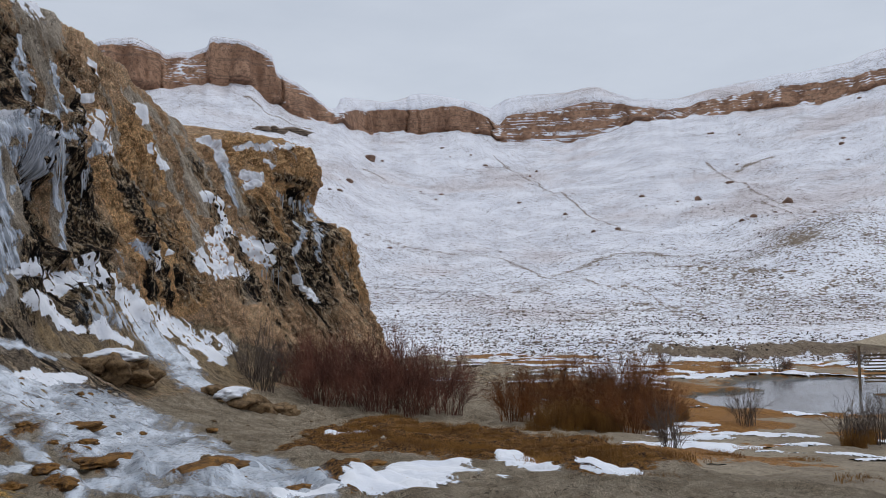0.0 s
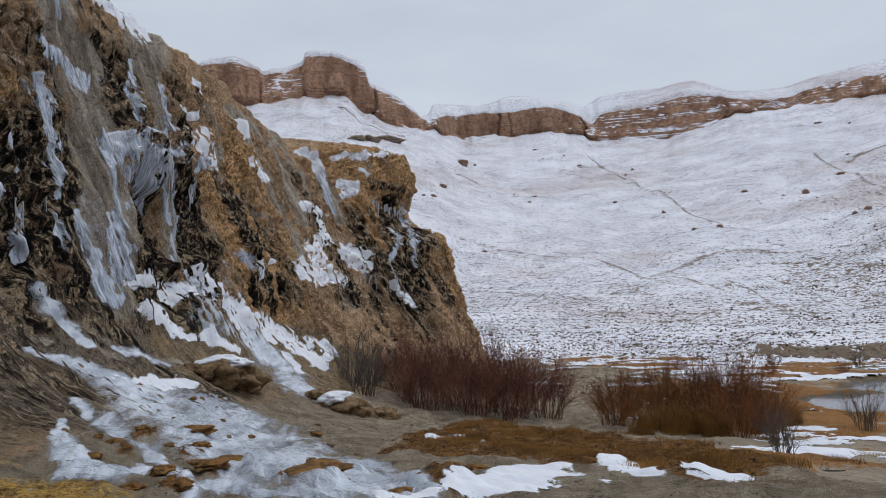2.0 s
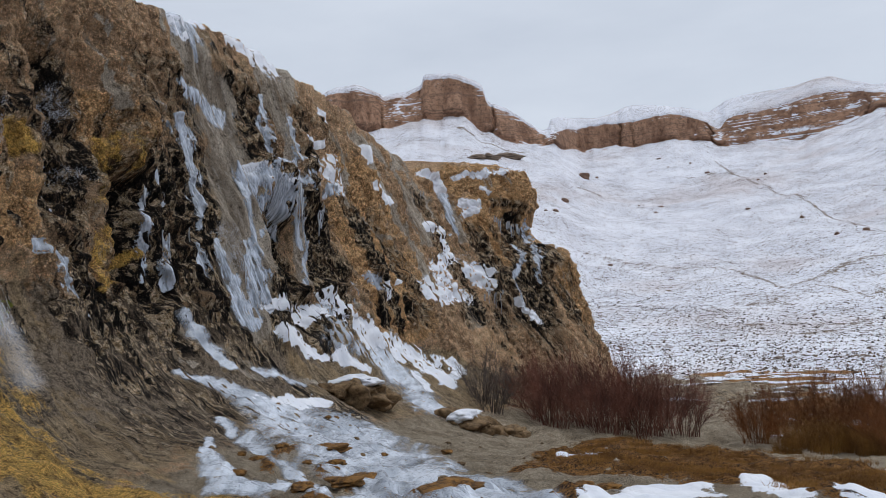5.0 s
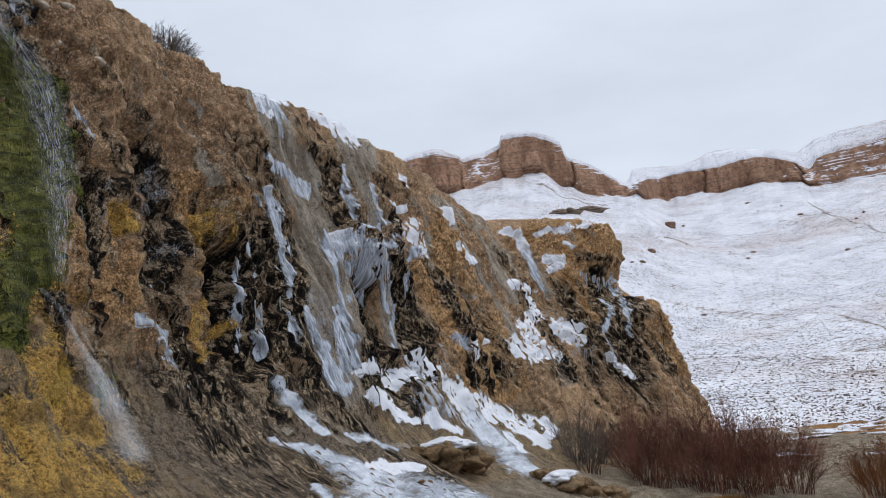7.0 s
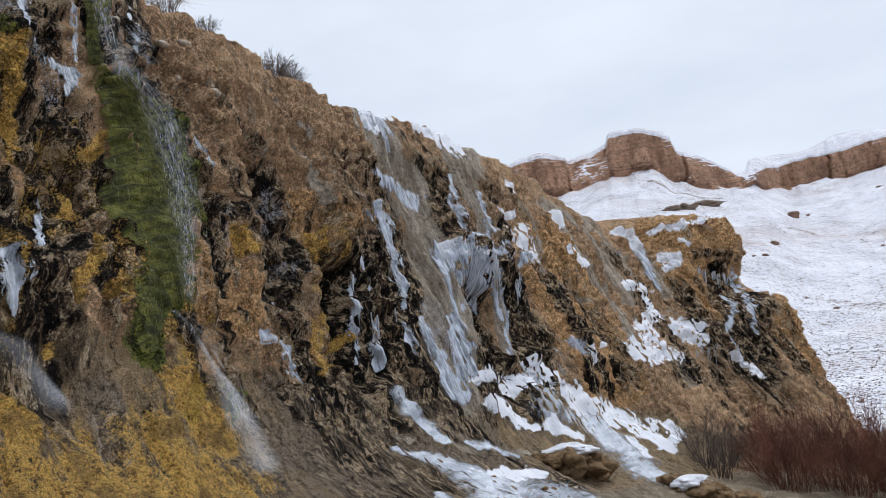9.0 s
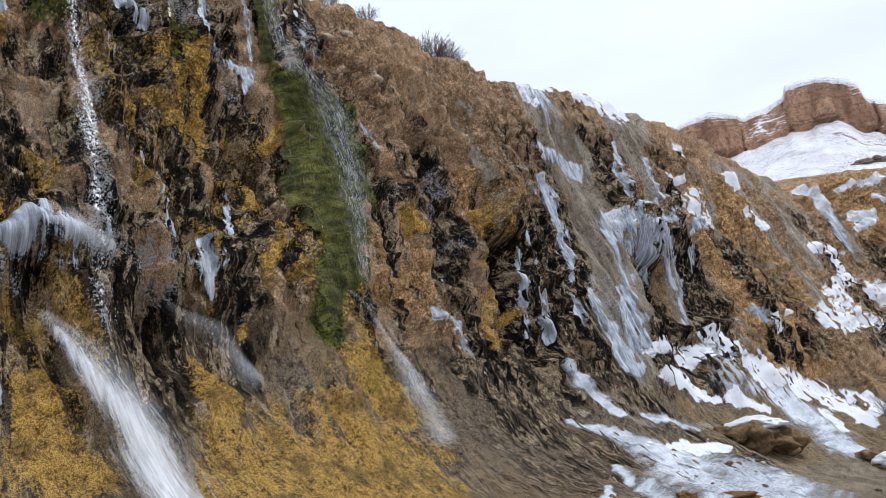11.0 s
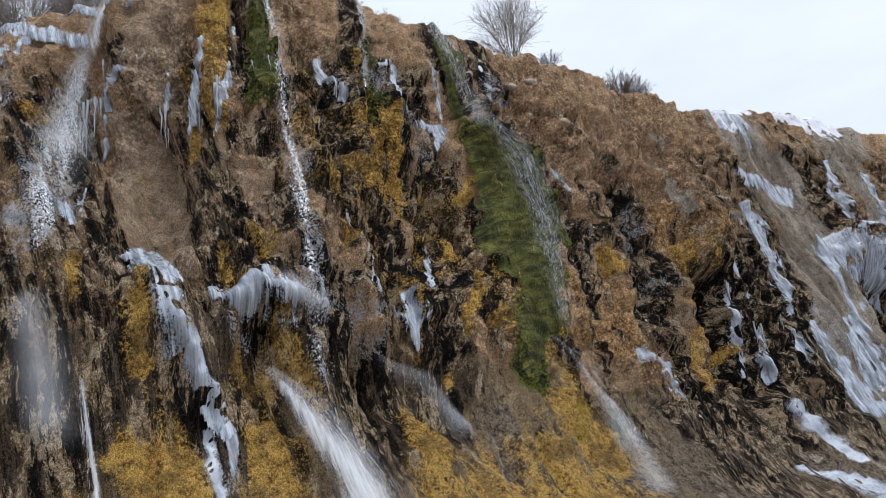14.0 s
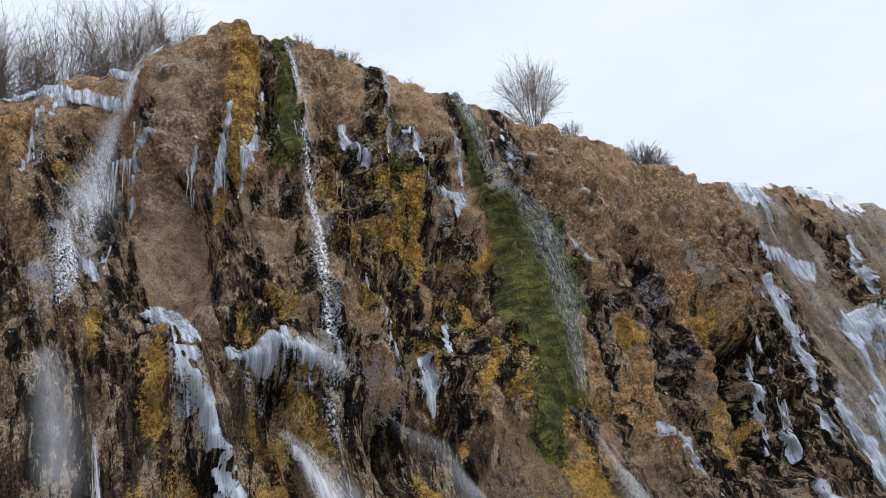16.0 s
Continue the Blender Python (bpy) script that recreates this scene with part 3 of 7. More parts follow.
# swellings and hollows
bulge(0.55, 2.82, 11.19, 0.731, 2.96, 9.75, 0.920, 2.75, 8.51, 0.745, deep=0.6)
bulge(-0.75, 2.61, 6.74, 0.587, 2.33, 5.25, 0.670, 2.12, 4.34, 0.418, deep=0.6)
bulge(-0.35, 1.77, 9.37, 0.890, 1.70, 7.02, 0.756, deep=0.6)
bulge(0.30, 4.10, 12.33, 0.343, 3.65, 9.08, 0.311, 3.55, 7.65, 0.263, deep=0.6)
bulge(0.25, 4.60, 11.47, 0.663, 4.55, 9.89, 0.401, 4.25, 7.93, 0.359, deep=0.7)
bulge(0.28, 6.85, 11.52, 0.467, 6.20, 9.37, 0.314, 5.70, 6.74, 0.390, deep=0.8)
bulge(0.30, 9.05, 11.62, 0.670, 8.80, 10.09, 0.493, 8.80, 8.65, 0.524, deep=0.9)
bulge(0.40, 9.40, 8.70, 0.372, 9.60, 7.45, 0.622, 9.60, 6.31, 0.772, 9.00, 4.97, 0.611, 8.90, 4.06, 0.365, deep=1.3)
bulge(-0.55, 7.00, 6.59, 0.652, 7.05, 5.68, 0.715, 6.35, 4.54, 0.462, deep=1.2)
bulge(-0.45, 3.10, 3.29, 0.210, 3.15, 3.05, 0.202, 3.25, 2.86, 0.134, deep=1.5)
bulge(-0.40, 4.75, 3.10, 0.333, 5.45, 2.86, 0.301, deep=1.9)
bulge(0.30, 2.05, 4.01, 0.184, 2.05, 3.39, 0.175, 2.26, 3.15, 0.145, 2.40, 2.96, 0.098, deep=1.3)
bulge(0.25, 2.96, 3.63, 0.173, 3.75, 4.01, 0.303)
bulge(-0.50, 14.05, 7.84, 0.546, 14.05, 6.02, 0.618, 12.45, 4.34, 0.416, deep=1.5)
bulge(0.35, 15.85, 7.69, 0.266, 14.90, 5.92, 0.235, 15.10, 4.97, 0.196, deep=1.6)
bulge(0.45, 17.05, 7.65, 0.408, 16.10, 6.07, 0.315, 15.90, 5.40, 0.187, deep=1.7)
bulge(-1.0, 16.15, 5.64, 0.152, 15.90, 4.87, 0.198, 15.05, 3.24, 0.187, deep=1.8)
bulge(-0.50, 16.70, 5.59, 0.746, 16.20, 3.77, 0.718, 15.95, 2.91, 0.482, deep=1.9)
bulge(0.50, 20.35, 11.81, 0.575, 20.90, 10.37, 0.527, 21.15, 9.66, 0.662, 21.55, 8.08, 0.709, 21.35, 6.45, 0.737, 20.45, 4.73, 0.836, 20.05, 3.29, 0.876, 19.90, 2.05, 0.620, deep=1.6)
bulge(0.40, 25.10, 11.76, 0.527, 25.15, 10.04, 0.523, 24.80, 8.08, 0.585, 24.45, 6.45, 0.431, deep=1.8)
bulge(0.55, 22.25, 6.69, 0.662, 22.65, 6.26, 0.956, 22.75, 5.68, 0.590, deep=1.7)
bulge(0.30, 24.10, 6.16, 0.196, 24.15, 5.21, 0.230, 23.80, 3.87, 0.245, 23.10, 3.00, 0.185, deep=1.9)
bulge(-0.90, 22.75, 4.97, 0.466, 22.50, 3.87, 0.477, deep=1.8)
bulge(-0.50, 25.40, 5.21, 0.436, 24.90, 3.72, 0.420, deep=2.1)
bulge(0.30, 32.10, 8.46, 1.384, 31.60, 6.02, 1.645, 30.70, 3.48, 1.278, deep=2.5)
bulge(0.10, 14.95, 11.00, 0.186, 15.45, 10.04, 0.176, 15.90, 8.22, 0.156, 16.05, 7.41, 0.151, deep=1.4)
bulge(0.10, 16.05, 10.47, 0.183, 16.85, 8.65, 0.169, 17.70, 8.17, 0.164, deep=1.4)
bulge(0.45, 23.15, 1.82, 0.363, 23.10, 1.46, 0.418, deep=2.7)
# stains, and near-black runs that paint shade into hollows and under overhangs
# shadow below the overhanging brow, painted as black
streak("K", 0.75, 2.82, 7.69, 0.216, 3.15, 7.41, 0.317, deep=0.6)
streak("K", 0.7, 1.91, 6.07, 0.162, 1.70, 5.01, 0.147, deep=0.6)
streak("tan", 1, 2.47, 7.45, 0.429, 2.33, 6.59, 0.659, 2.26, 5.54, 0.576, deep=0.6)
streak("tan", 0.9, 2.75, 5.78, 0.161, 2.54, 4.11, 0.174, deep=0.7)
streak("tan", 0.8, 3.15, 10.13, 0.649, 3.10, 8.89, 0.703, 2.89, 8.03, 0.567, deep=0.6)
streak("tan", 0.7, 3.65, 6.21, 0.170, 3.60, 5.25, 0.188, deep=0.7)
streak("orange", 0.7, 0.44, 10.18, 0.638, 0.65, 8.32, 0.568, deep=0.6)
streak("O", 1, 3.85, 11.33, 0.280, 3.75, 9.66, 0.272, 3.65, 8.65, 0.211, 3.55, 7.50, 0.264, deep=0.6)
streak("O", 1, 3.25, 7.41, 0.170, 3.05, 6.83, 0.116, deep=0.6)
streak("K", 1, 4.35, 11.38, 0.346, 4.20, 9.66, 0.269, 3.95, 7.98, 0.219, deep=0.7)
streak("K", 0.9, 3.90, 10.33, 0.174, 3.80, 8.41, 0.121, deep=0.6)
streak("G", 1, 4.70, 11.43, 0.310, 4.35, 9.32, 0.241, 4.15, 7.79, 0.336, deep=0.7)
streak("Y", 0.6, 4.20, 7.84, 0.212, deep=0.7)
streak("K", 1, 6.80, 11.47, 0.326, 6.15, 9.51, 0.230, 5.70, 7.50, 0.241, deep=0.8)
streak("G", 0.6, 6.65, 9.94, 0.150, 6.35, 8.08, 0.309, 6.20, 7.17, 0.365, deep=0.9)
streak("O", 0.8, 6.10, 7.31, 0.583, 6.00, 6.50, 0.401)
streak("O", 0.9, 6.70, 8.12, 0.133, 6.75, 7.17, 0.148, 6.55, 6.16, 0.079)
streak("O", 0.7, 5.25, 7.89, 0.190, deep=0.8)
streak("K", 1, 9.10, 11.81, 0.515, 8.70, 10.23, 0.353, 8.75, 8.75, 0.357, deep=0.9)
streak("G", 0.55, 9.50, 12.00, 0.138, 8.75, 9.66, 0.168, 8.55, 8.36, 0.173, deep=0.9)
streak("G", 1, 8.85, 8.08, 0.270, 9.40, 7.31, 0.507, 9.45, 6.16, 0.658, 8.65, 4.73, 0.535, 8.60, 3.91, 0.297, deep=1.3)
streak("G", 1, 8.25, 4.25, 0.223, 7.75, 3.63, 0.242, 7.20, 2.77, 0.193, deep=1.7)
streak("K", 0.9, 8.05, 4.97, 0.245, 7.55, 4.25, 0.201, deep=1.4)
streak("K", 0.9, 7.75, 7.26, 0.489, 7.65, 6.21, 0.574, 7.65, 5.44, 0.414, deep=1.2)
streak("orange", 1, 10.65, 7.45, 0.176, 11.05, 6.59, 0.247, 9.90, 5.01, 0.166, deep=1.4)
streak("O", 0.9, 8.40, 3.82, 0.207, 9.10, 3.58, 0.211, deep=1.7)
streak("O", 1, 8.45, 7.02, 0.106, 7.90, 6.35, 0.122, deep=1.2)
streak("O", 0.9, 7.40, 5.40, 0.125, 7.05, 4.92, 0.099, deep=1.3)
streak("O", 1, 7.25, 4.68, 0.101, 6.25, 3.53, 0.082, deep=1.4)
streak("O", 1, 6.80, 3.58, 0.092, 7.15, 3.58, 0.081, deep=1.5)
streak("O", 0.8, 5.90, 3.00, 0.052, 5.90, 2.96, 0.046, deep=2.2)
streak("O", 0.8, 2.05, 4.49, 0.088, 1.84, 3.39, 0.090)
streak("O", 0.8, 1.35, 4.54, 0.173, 1.35, 3.77, 0.127, deep=0.7)
streak("O", 0.9, 1.84, 3.20, 0.100, 1.91, 3.20, 0.042, deep=1.4)
streak("K", 0.8, 1.70, 3.77, 0.099, 1.70, 3.39, 0.094, 1.63, 3.24, 0.107, deep=1.2)
streak("O", 0.6, 3.55, 4.73, 0.279, deep=0.8)
streak("tan", 0.6, 4.35, 4.54, 0.181)
streak("K", 1, 10.10, 11.28, 0.542, 9.80, 9.42, 0.505, deep=0.8)
streak("K", 0.9, 9.55, 8.36, 0.408, 10.20, 7.65, 0.401, deep=1.1)
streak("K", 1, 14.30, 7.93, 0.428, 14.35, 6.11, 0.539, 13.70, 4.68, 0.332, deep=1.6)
streak("K", 0.8, 11.35, 6.21, 0.333, 11.50, 5.30, 0.333, deep=1.6)
streak("orange", 1, 10.55, 4.54, 0.710, 10.20, 3.67, 0.677, deep=1.9)
streak("orange", 0.8, 10.95, 5.64, 0.360, 11.50, 5.21, 0.252, deep=1.6)
streak("orange", 1, 15.65, 7.60, 0.224, 14.90, 6.02, 0.202, 15.40, 5.06, 0.167, deep=1.6)
streak("K", 0.5, 16.00, 7.12, 0.319, 15.85, 6.02, 0.323, 14.80, 4.68, 0.220, deep=1.7)
streak("O", 0.55, 15.85, 6.59, 0.246, 14.85, 4.92, 0.214, deep=1.7)
streak("orange", 0.9, 16.40, 7.17, 0.185, 16.05, 5.92, 0.174, deep=1.6)
streak("O", 0.8, 14.85, 4.20, 0.114, 15.80, 3.87, 0.164, 13.70, 2.72, 0.110, deep=1.8)
# painted shade of the cleft and the hollow beside it
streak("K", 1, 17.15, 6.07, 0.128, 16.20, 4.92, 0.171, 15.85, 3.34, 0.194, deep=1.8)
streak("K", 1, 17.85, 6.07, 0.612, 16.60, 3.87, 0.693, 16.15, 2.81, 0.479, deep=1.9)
streak("F", 1, 20.25, 11.81, 0.547, 20.35, 10.13, 0.477, 20.90, 9.51, 0.615, 20.80, 7.74, 0.631, 20.60, 6.11, 0.662, 20.15, 4.63, 0.780, 19.60, 3.20, 0.821, 19.35, 1.94, 0.537, deep=1.6)
streak("K", 0.55, 21.35, 11.28, 0.248, 21.50, 9.46, 0.195, 21.40, 7.45, 0.185, deep=1.5)
streak("F", 0.8, 19.50, 11.81, 0.170, 19.70, 10.33, 0.125, 19.80, 9.32, 0.149, deep=1.4)
streak("F", 0.9, 25.00, 11.76, 0.385, 24.15, 9.85, 0.351, 24.20, 7.89, 0.356, 23.50, 6.11, 0.270, deep=1.8)
streak("F", 0.9, 26.90, 11.90, 1.013, 24.60, 9.66, 0.358, deep=1.8)
streak("K", 0.9, 26.40, 9.08, 0.231, 25.45, 7.41, 0.252, deep=2.1)
streak("F", 0.8, 14.85, 10.95, 0.092, 15.75, 10.23, 0.089, 15.95, 8.22, 0.104, 16.00, 7.41, 0.101, deep=1.4)
streak("F", 0.5, 15.90, 10.37, 0.061, 16.80, 8.60, 0.084, 17.65, 8.12, 0.082, deep=1.4)
# painted shade in the alcoves below the ice and rock roofs
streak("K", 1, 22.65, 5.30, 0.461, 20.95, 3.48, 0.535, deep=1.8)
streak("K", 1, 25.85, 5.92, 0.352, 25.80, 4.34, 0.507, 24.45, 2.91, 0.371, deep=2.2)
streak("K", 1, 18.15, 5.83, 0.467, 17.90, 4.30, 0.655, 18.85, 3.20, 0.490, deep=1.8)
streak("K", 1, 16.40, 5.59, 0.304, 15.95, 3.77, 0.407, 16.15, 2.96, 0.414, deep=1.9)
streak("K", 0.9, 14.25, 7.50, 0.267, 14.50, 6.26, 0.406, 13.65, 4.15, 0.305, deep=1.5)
streak("orange", 1, 15.50, 7.41, 0.110, 15.45, 5.59, 0.157, 14.55, 3.63, 0.133, 13.70, 2.81, 0.091, deep=1.7)
streak("O", 0.7, 14.65, 4.20, 0.099, 14.10, 3.00, 0.102, deep=1.8)
streak("orange", 1, 16.00, 7.17, 0.294, 15.95, 6.21, 0.219, 16.30, 5.73, 0.154, deep=1.7)
streak("O", 0.6, 16.05, 6.45, 0.093, 16.10, 5.88, 0.073, deep=1.7)
streak("O", 0.8, 11.35, 5.54, 0.321, 11.55, 5.30, 0.214, deep=1.5)
streak("K", 0.6, 10.65, 6.16, 0.357, 11.45, 6.02, 0.331, deep=1.4)
streak("F", 1, 23.05, 5.83, 0.158, 24.05, 5.21, 0.207, 23.85, 3.87, 0.205, 23.55, 3.10, 0.154, deep=1.9)
streak("orange", 1, 31.70, 8.32, 0.982, 30.20, 5.68, 1.440, 30.20, 3.58, 1.342, 30.40, 1.82, 0.796, deep=2.6)
streak("F", 0.9, 33.30, 10.23, 0.329, 34.10, 9.18, 0.367, 34.40, 6.83, 0.320, 35.40, 4.92, 0.373, 33.60, 2.96, 0.262, deep=2.5)
streak("F", 0.8, 30.30, 10.28, 0.172, 31.20, 9.18, 0.189, 30.00, 7.02, 0.217, 32.60, 5.73, 0.187, deep=2.4)
streak("F", 0.8, 36.30, 10.61, 0.544, 37.80, 9.27, 0.566, 37.90, 7.31, 0.419, 37.70, 5.88, 0.375, deep=2.5)
streak("F", 0.7, 39.70, 11.43, 0.750, 39.80, 9.42, 0.551, 40.20, 7.84, 0.331, deep=1.9)
streak("K", 0.6, 39.40, 9.13, 0.537, 38.90, 7.22, 0.416, deep=2.2)
streak("K", 0.7, 40.30, 6.21, 0.336, 40.50, 5.25, 0.417, deep=2.7)
streak("orange", 1, 44.30, 11.00, 1.100, 47.00, 11.04, 2.266, 46.20, 7.84, 3.241, 44.70, 6.26, 0.699, deep=0.9)
streak("F", 0.9, 43.40, 10.09, 0.355, 43.20, 8.03, 0.433, 43.20, 6.74, 0.333, deep=0.8)
streak("K", 0.9, 47.60, 8.60, 0.311, 47.00, 6.35, 0.832, 45.10, 3.72, 0.647, 44.50, 1.70, 0.613, deep=1.3)
streak("K", 1, 38.30, 2.67, 0.391, 38.20, 1.82, 0.431, deep=4.5)
streak("orange", 1, 47.30, 5.59, 0.589, 49.00, 3.96, 1.501, 47.90, 2.43, 0.703, deep=1.9)
streak("F", 0.7, 37.60, 3.24, 0.189, 37.20, 1.52, 0.157, deep=3.9)
streak("K", 0.8, 46.70, 5.25, 0.222, 45.40, 2.53, 0.467, deep=1.1)
streak("F", 0.8, 25.50, 2.96, 0.134, 26.00, 2.53, 0.180, deep=2.2)
streak("K", 0.8, 22.50, 1.64, 0.262, 22.35, 1.16, 0.275, deep=2.7)
streak("F", 0.9, 24.65, 2.05, 0.062, 26.00, 0.80, 0.102, 27.00, -0.59, 0.142, deep=3.5)
streak("K", 0.7, 13.15, 2.19, 0.120, 15.90, 2.38, 0.165, 16.70, 2.10, 0.146, deep=2.3)
streak("K", 0.6, 11.95, 1.82, 0.193, 13.80, 1.40, 0.255, 14.90, 1.10, 0.195, deep=2.7)
streak("K", 0.7, 17.45, 1.70, 0.143, 17.85, 1.28, 0.182, deep=2.8)
streak("M", 0.9, 12.70, 1.94, 0.204, 14.90, 1.40, 0.279, 16.50, 0.55, 0.243, deep=2.6)
streak("M", 0.9, 10.00, 1.28, 0.351, 10.90, 0.67, 0.573, 12.85, 0.25, 0.430, deep=2.8)
streak("F", 0.8, 16.10, 1.88, 0.072, 16.50, 1.22, 0.101, 18.00, 0.67, 0.101, deep=2.7)
streak("F", 0.8, 16.85, 1.58, 0.066, 18.75, 0.73, 0.104, 21.70, 0.19, 0.102, deep=2.6)
streak("F", 0.7, 14.65, 1.94, 0.041, 15.70, 1.22, 0.050, deep=2.6)
streak("K", 0.9, 3.25, 3.44, 0.173, 3.30, 3.20, 0.169, 3.35, 3.05, 0.090, deep=1.5)
streak("K", 0.75, 1.84, 3.20, 0.173, 2.19, 3.00, 0.180, 2.40, 2.91, 0.097, deep=1.4)
streak("K", 0.7, 1.70, 3.39, 0.122, 1.77, 3.29, 0.115, deep=1.2)
streak("K", 0.75, 4.75, 3.24, 0.209, 5.50, 3.05, 0.249, 5.95, 2.86, 0.193, deep=2.0)
streak("O", 1, 1.56, 2.67, 0.208, 1.91, 2.43, 0.324, 1.98, 2.14, 0.316, deep=1.1)
streak("O", 1, 2.89, 2.67, 0.199, 2.89, 2.29, 0.298, 3.10, 1.94, 0.297, deep=1.2)
streak("O", 0.9, 5.10, 2.72, 0.221, 4.75, 2.05, 0.174, 4.45, 1.70, 0.148, deep=1.6)
streak("O", 1, 7.45, 2.43, 0.189, 7.90, 2.10, 0.272, 8.15, 1.64, 0.185, deep=2.9)
streak("O", 0.6, 7.10, 1.34, 0.358, 7.95, 1.04, 0.379, deep=2.4)
streak("Y", 0.9, 8.30, 2.43, 0.138, 7.60, 2.10, 0.136, deep=2.8)
streak("G", 0.9, 9.20, 2.29, 0.133, 8.60, 1.94, 0.101, deep=2.8)
streak("M", 0.9, 6.25, 2.57, 0.147, 6.25, 2.00, 0.203, 6.00, 1.40, 0.197, deep=2.2)
streak("F", 0.8, 6.40, 2.62, 0.019, 6.40, 1.94, 0.025, 6.15, 1.34, 0.023, deep=2.2)
streak("F", 0.8, 6.10, 2.53, 0.018, 6.00, 2.00, 0.023, 5.55, 1.34, 0.021, deep=2.1)
streak("F", 1, 6.20, 2.33, 0.029, deep=2.4)
streak("F", 1, 6.30, 1.94, 0.050, 6.30, 1.82, 0.050, deep=2.2)
streak("K", 0.9, 6.85, 2.29, 0.045, 6.70, 1.82, 0.050, 6.65, 1.22, 0.051, deep=2.3)
streak("K", 0.6, 4.85, 2.10, 0.033, 4.40, 1.64, 0.038, deep=1.4)
streak("M", 0.8, 8.00, 1.34, 0.259, 8.50, 0.92, 0.290, deep=2.6)
streak("M", 0.9, 12.60, 1.88, 0.338, 13.35, 1.34, 0.465, 12.25, 0.43, 0.600, deep=2.8)
streak("K", 0.6, 12.30, 2.05, 0.187, 13.35, 1.58, 0.242, 15.55, 1.70, 0.215, deep=2.8)
streak("R", 0.9, 1.21, 5.88, 0.702, 1.00, 5.01, 0.636, deep=0.6)
streak("R", 0.8, 4.25, 6.16, 0.188, 4.20, 5.11, 0.255, 3.80, 3.67, 0.222, deep=0.9)
streak("R", 0.9, 6.80, 8.94, 0.301, 6.40, 9.13, 0.251, deep=0.9)
streak("R", 0.8, 7.50, 8.41, 0.297, 7.80, 8.03, 0.348, 7.55, 7.50, 0.170)
streak("R", 0.7, 5.75, 8.70, 0.450, deep=0.8)
streak("R", 0.8, 4.20, 3.91, 0.236, 4.85, 3.87, 0.330, deep=1.1)
streak("R", 0.8, 14.50, 7.31, 0.315, 13.00, 6.02, 0.263, deep=1.5)
streak("R", 0.7, 9.85, 9.99, 0.317, 9.75, 9.18, 0.254, deep=0.9)
streak("R", 0.8, 0.86, 8.12, 0.259, 0.93, 9.70, 0.228, deep=0.6)
streak("R", 0.8, 4.65, 3.82, 0.334, 4.75, 3.48, 0.240, deep=1.2)
streak("R", 0.8, 2.75, 3.39, 0.115, 2.96, 3.34, 0.067, deep=1.4)
streak("R", 0.8, 3.70, 3.24, 0.104, 3.70, 2.96, 0.081, deep=1.6)
streak("R", 0.6, 11.40, 6.26, 0.178, 10.85, 5.30, 0.180, deep=1.5)
streak("R", 0.7, 13.00, 5.97, 0.242, 14.35, 5.59, 0.282, deep=1.5)
streak("R", 0.7, 19.55, 4.68, 0.231, 19.30, 3.63, 0.255, deep=1.8)
streak("R", 0.6, 2.40, 2.72, 0.085, 2.40, 2.38, 0.082, deep=1.3)
streak("K", 1, 18.65, 7.07, 0.240, 18.30, 5.25, 0.337, 17.15, 3.29, 0.370, 17.75, 2.62, 0.323, deep=1.6)
streak("K", 0.9, 26.00, 4.49, 0.357, 25.40, 3.39, 0.358, 25.25, 2.77, 0.258, deep=2.0)
streak("K", 0.8, 22.60, 5.30, 0.156, 21.05, 3.82, 0.238, 21.25, 3.05, 0.239, deep=1.7)
streak("K", 0.7, 46.10, 9.22, 0.362, 47.70, 9.03, 0.400, deep=1.2)
streak("K", 0.7, 43.20, 3.58, 0.299, 42.70, 1.76, 0.430, deep=1.2)
streak("K", 0.8, 15.85, 1.64, 0.199, 17.20, 1.16, 0.169, 18.80, 1.16, 0.137, deep=2.5)
streak("K", 0.6, 13.10, 0.01, 0.431, 13.15, -0.41, 0.398, deep=2.2)
streak("K", 0.6, 22.35, 11.00, 0.194, 23.20, 9.18, 0.300, 24.50, 8.99, 0.122, deep=1.6)
streak("K", 0.5, 12.05, 9.66, 0.298, 12.95, 9.13, 0.275, 14.05, 8.84, 0.244, deep=1.2)
streak("K", 0.5, 16.10, 7.93, 0.198, 16.60, 7.22, 0.242, deep=1.5)
streak("K", 0.5, 11.05, 9.46, 0.348, 10.80, 8.51, 0.283, deep=0.9)
streak("K", 0.85, 3.70, 7.31, 0.237, 3.45, 5.92, 0.287, 3.45, 4.92, 0.342, deep=0.7)
streak("K", 0.85, 5.45, 7.65, 0.368, 4.80, 5.88, 0.342, 4.85, 5.06, 0.306, deep=0.9)
streak("K", 0.8, 3.00, 4.78, 0.214, 2.96, 4.25, 0.228, deep=0.8)
streak("K", 0.9, 7.80, 9.61, 0.391, 7.65, 8.60, 0.407, deep=0.9)
streak("K", 0.9, 4.80, 8.46, 0.218, 5.35, 8.17, 0.386, deep=0.8)
streak("K", 0.8, 6.00, 5.40, 0.273, 6.40, 4.87, 0.334, 5.80, 3.72, 0.286, deep=1.2)
streak("M", 0.9, 1.84, 3.00, 0.118, 2.19, 2.91, 0.140, 2.54, 2.81, 0.095, deep=1.5)
streak("M", 0.7, 2.68, 2.77, 0.048, 2.61, 2.33, 0.053, 2.54, 1.94, 0.050, deep=1.2)
streak("M", 0.6, 4.30, 2.14, 0.043, 4.70, 2.77, 0.071, deep=1.7)
streak("M", 0.6, 2.19, 2.77, 0.033, 2.19, 2.38, 0.039, deep=1.3)
streak("F", 0.6, 2.33, 2.81, 0.037, 2.33, 2.43, 0.062, 2.33, 2.10, 0.067, deep=1.2)
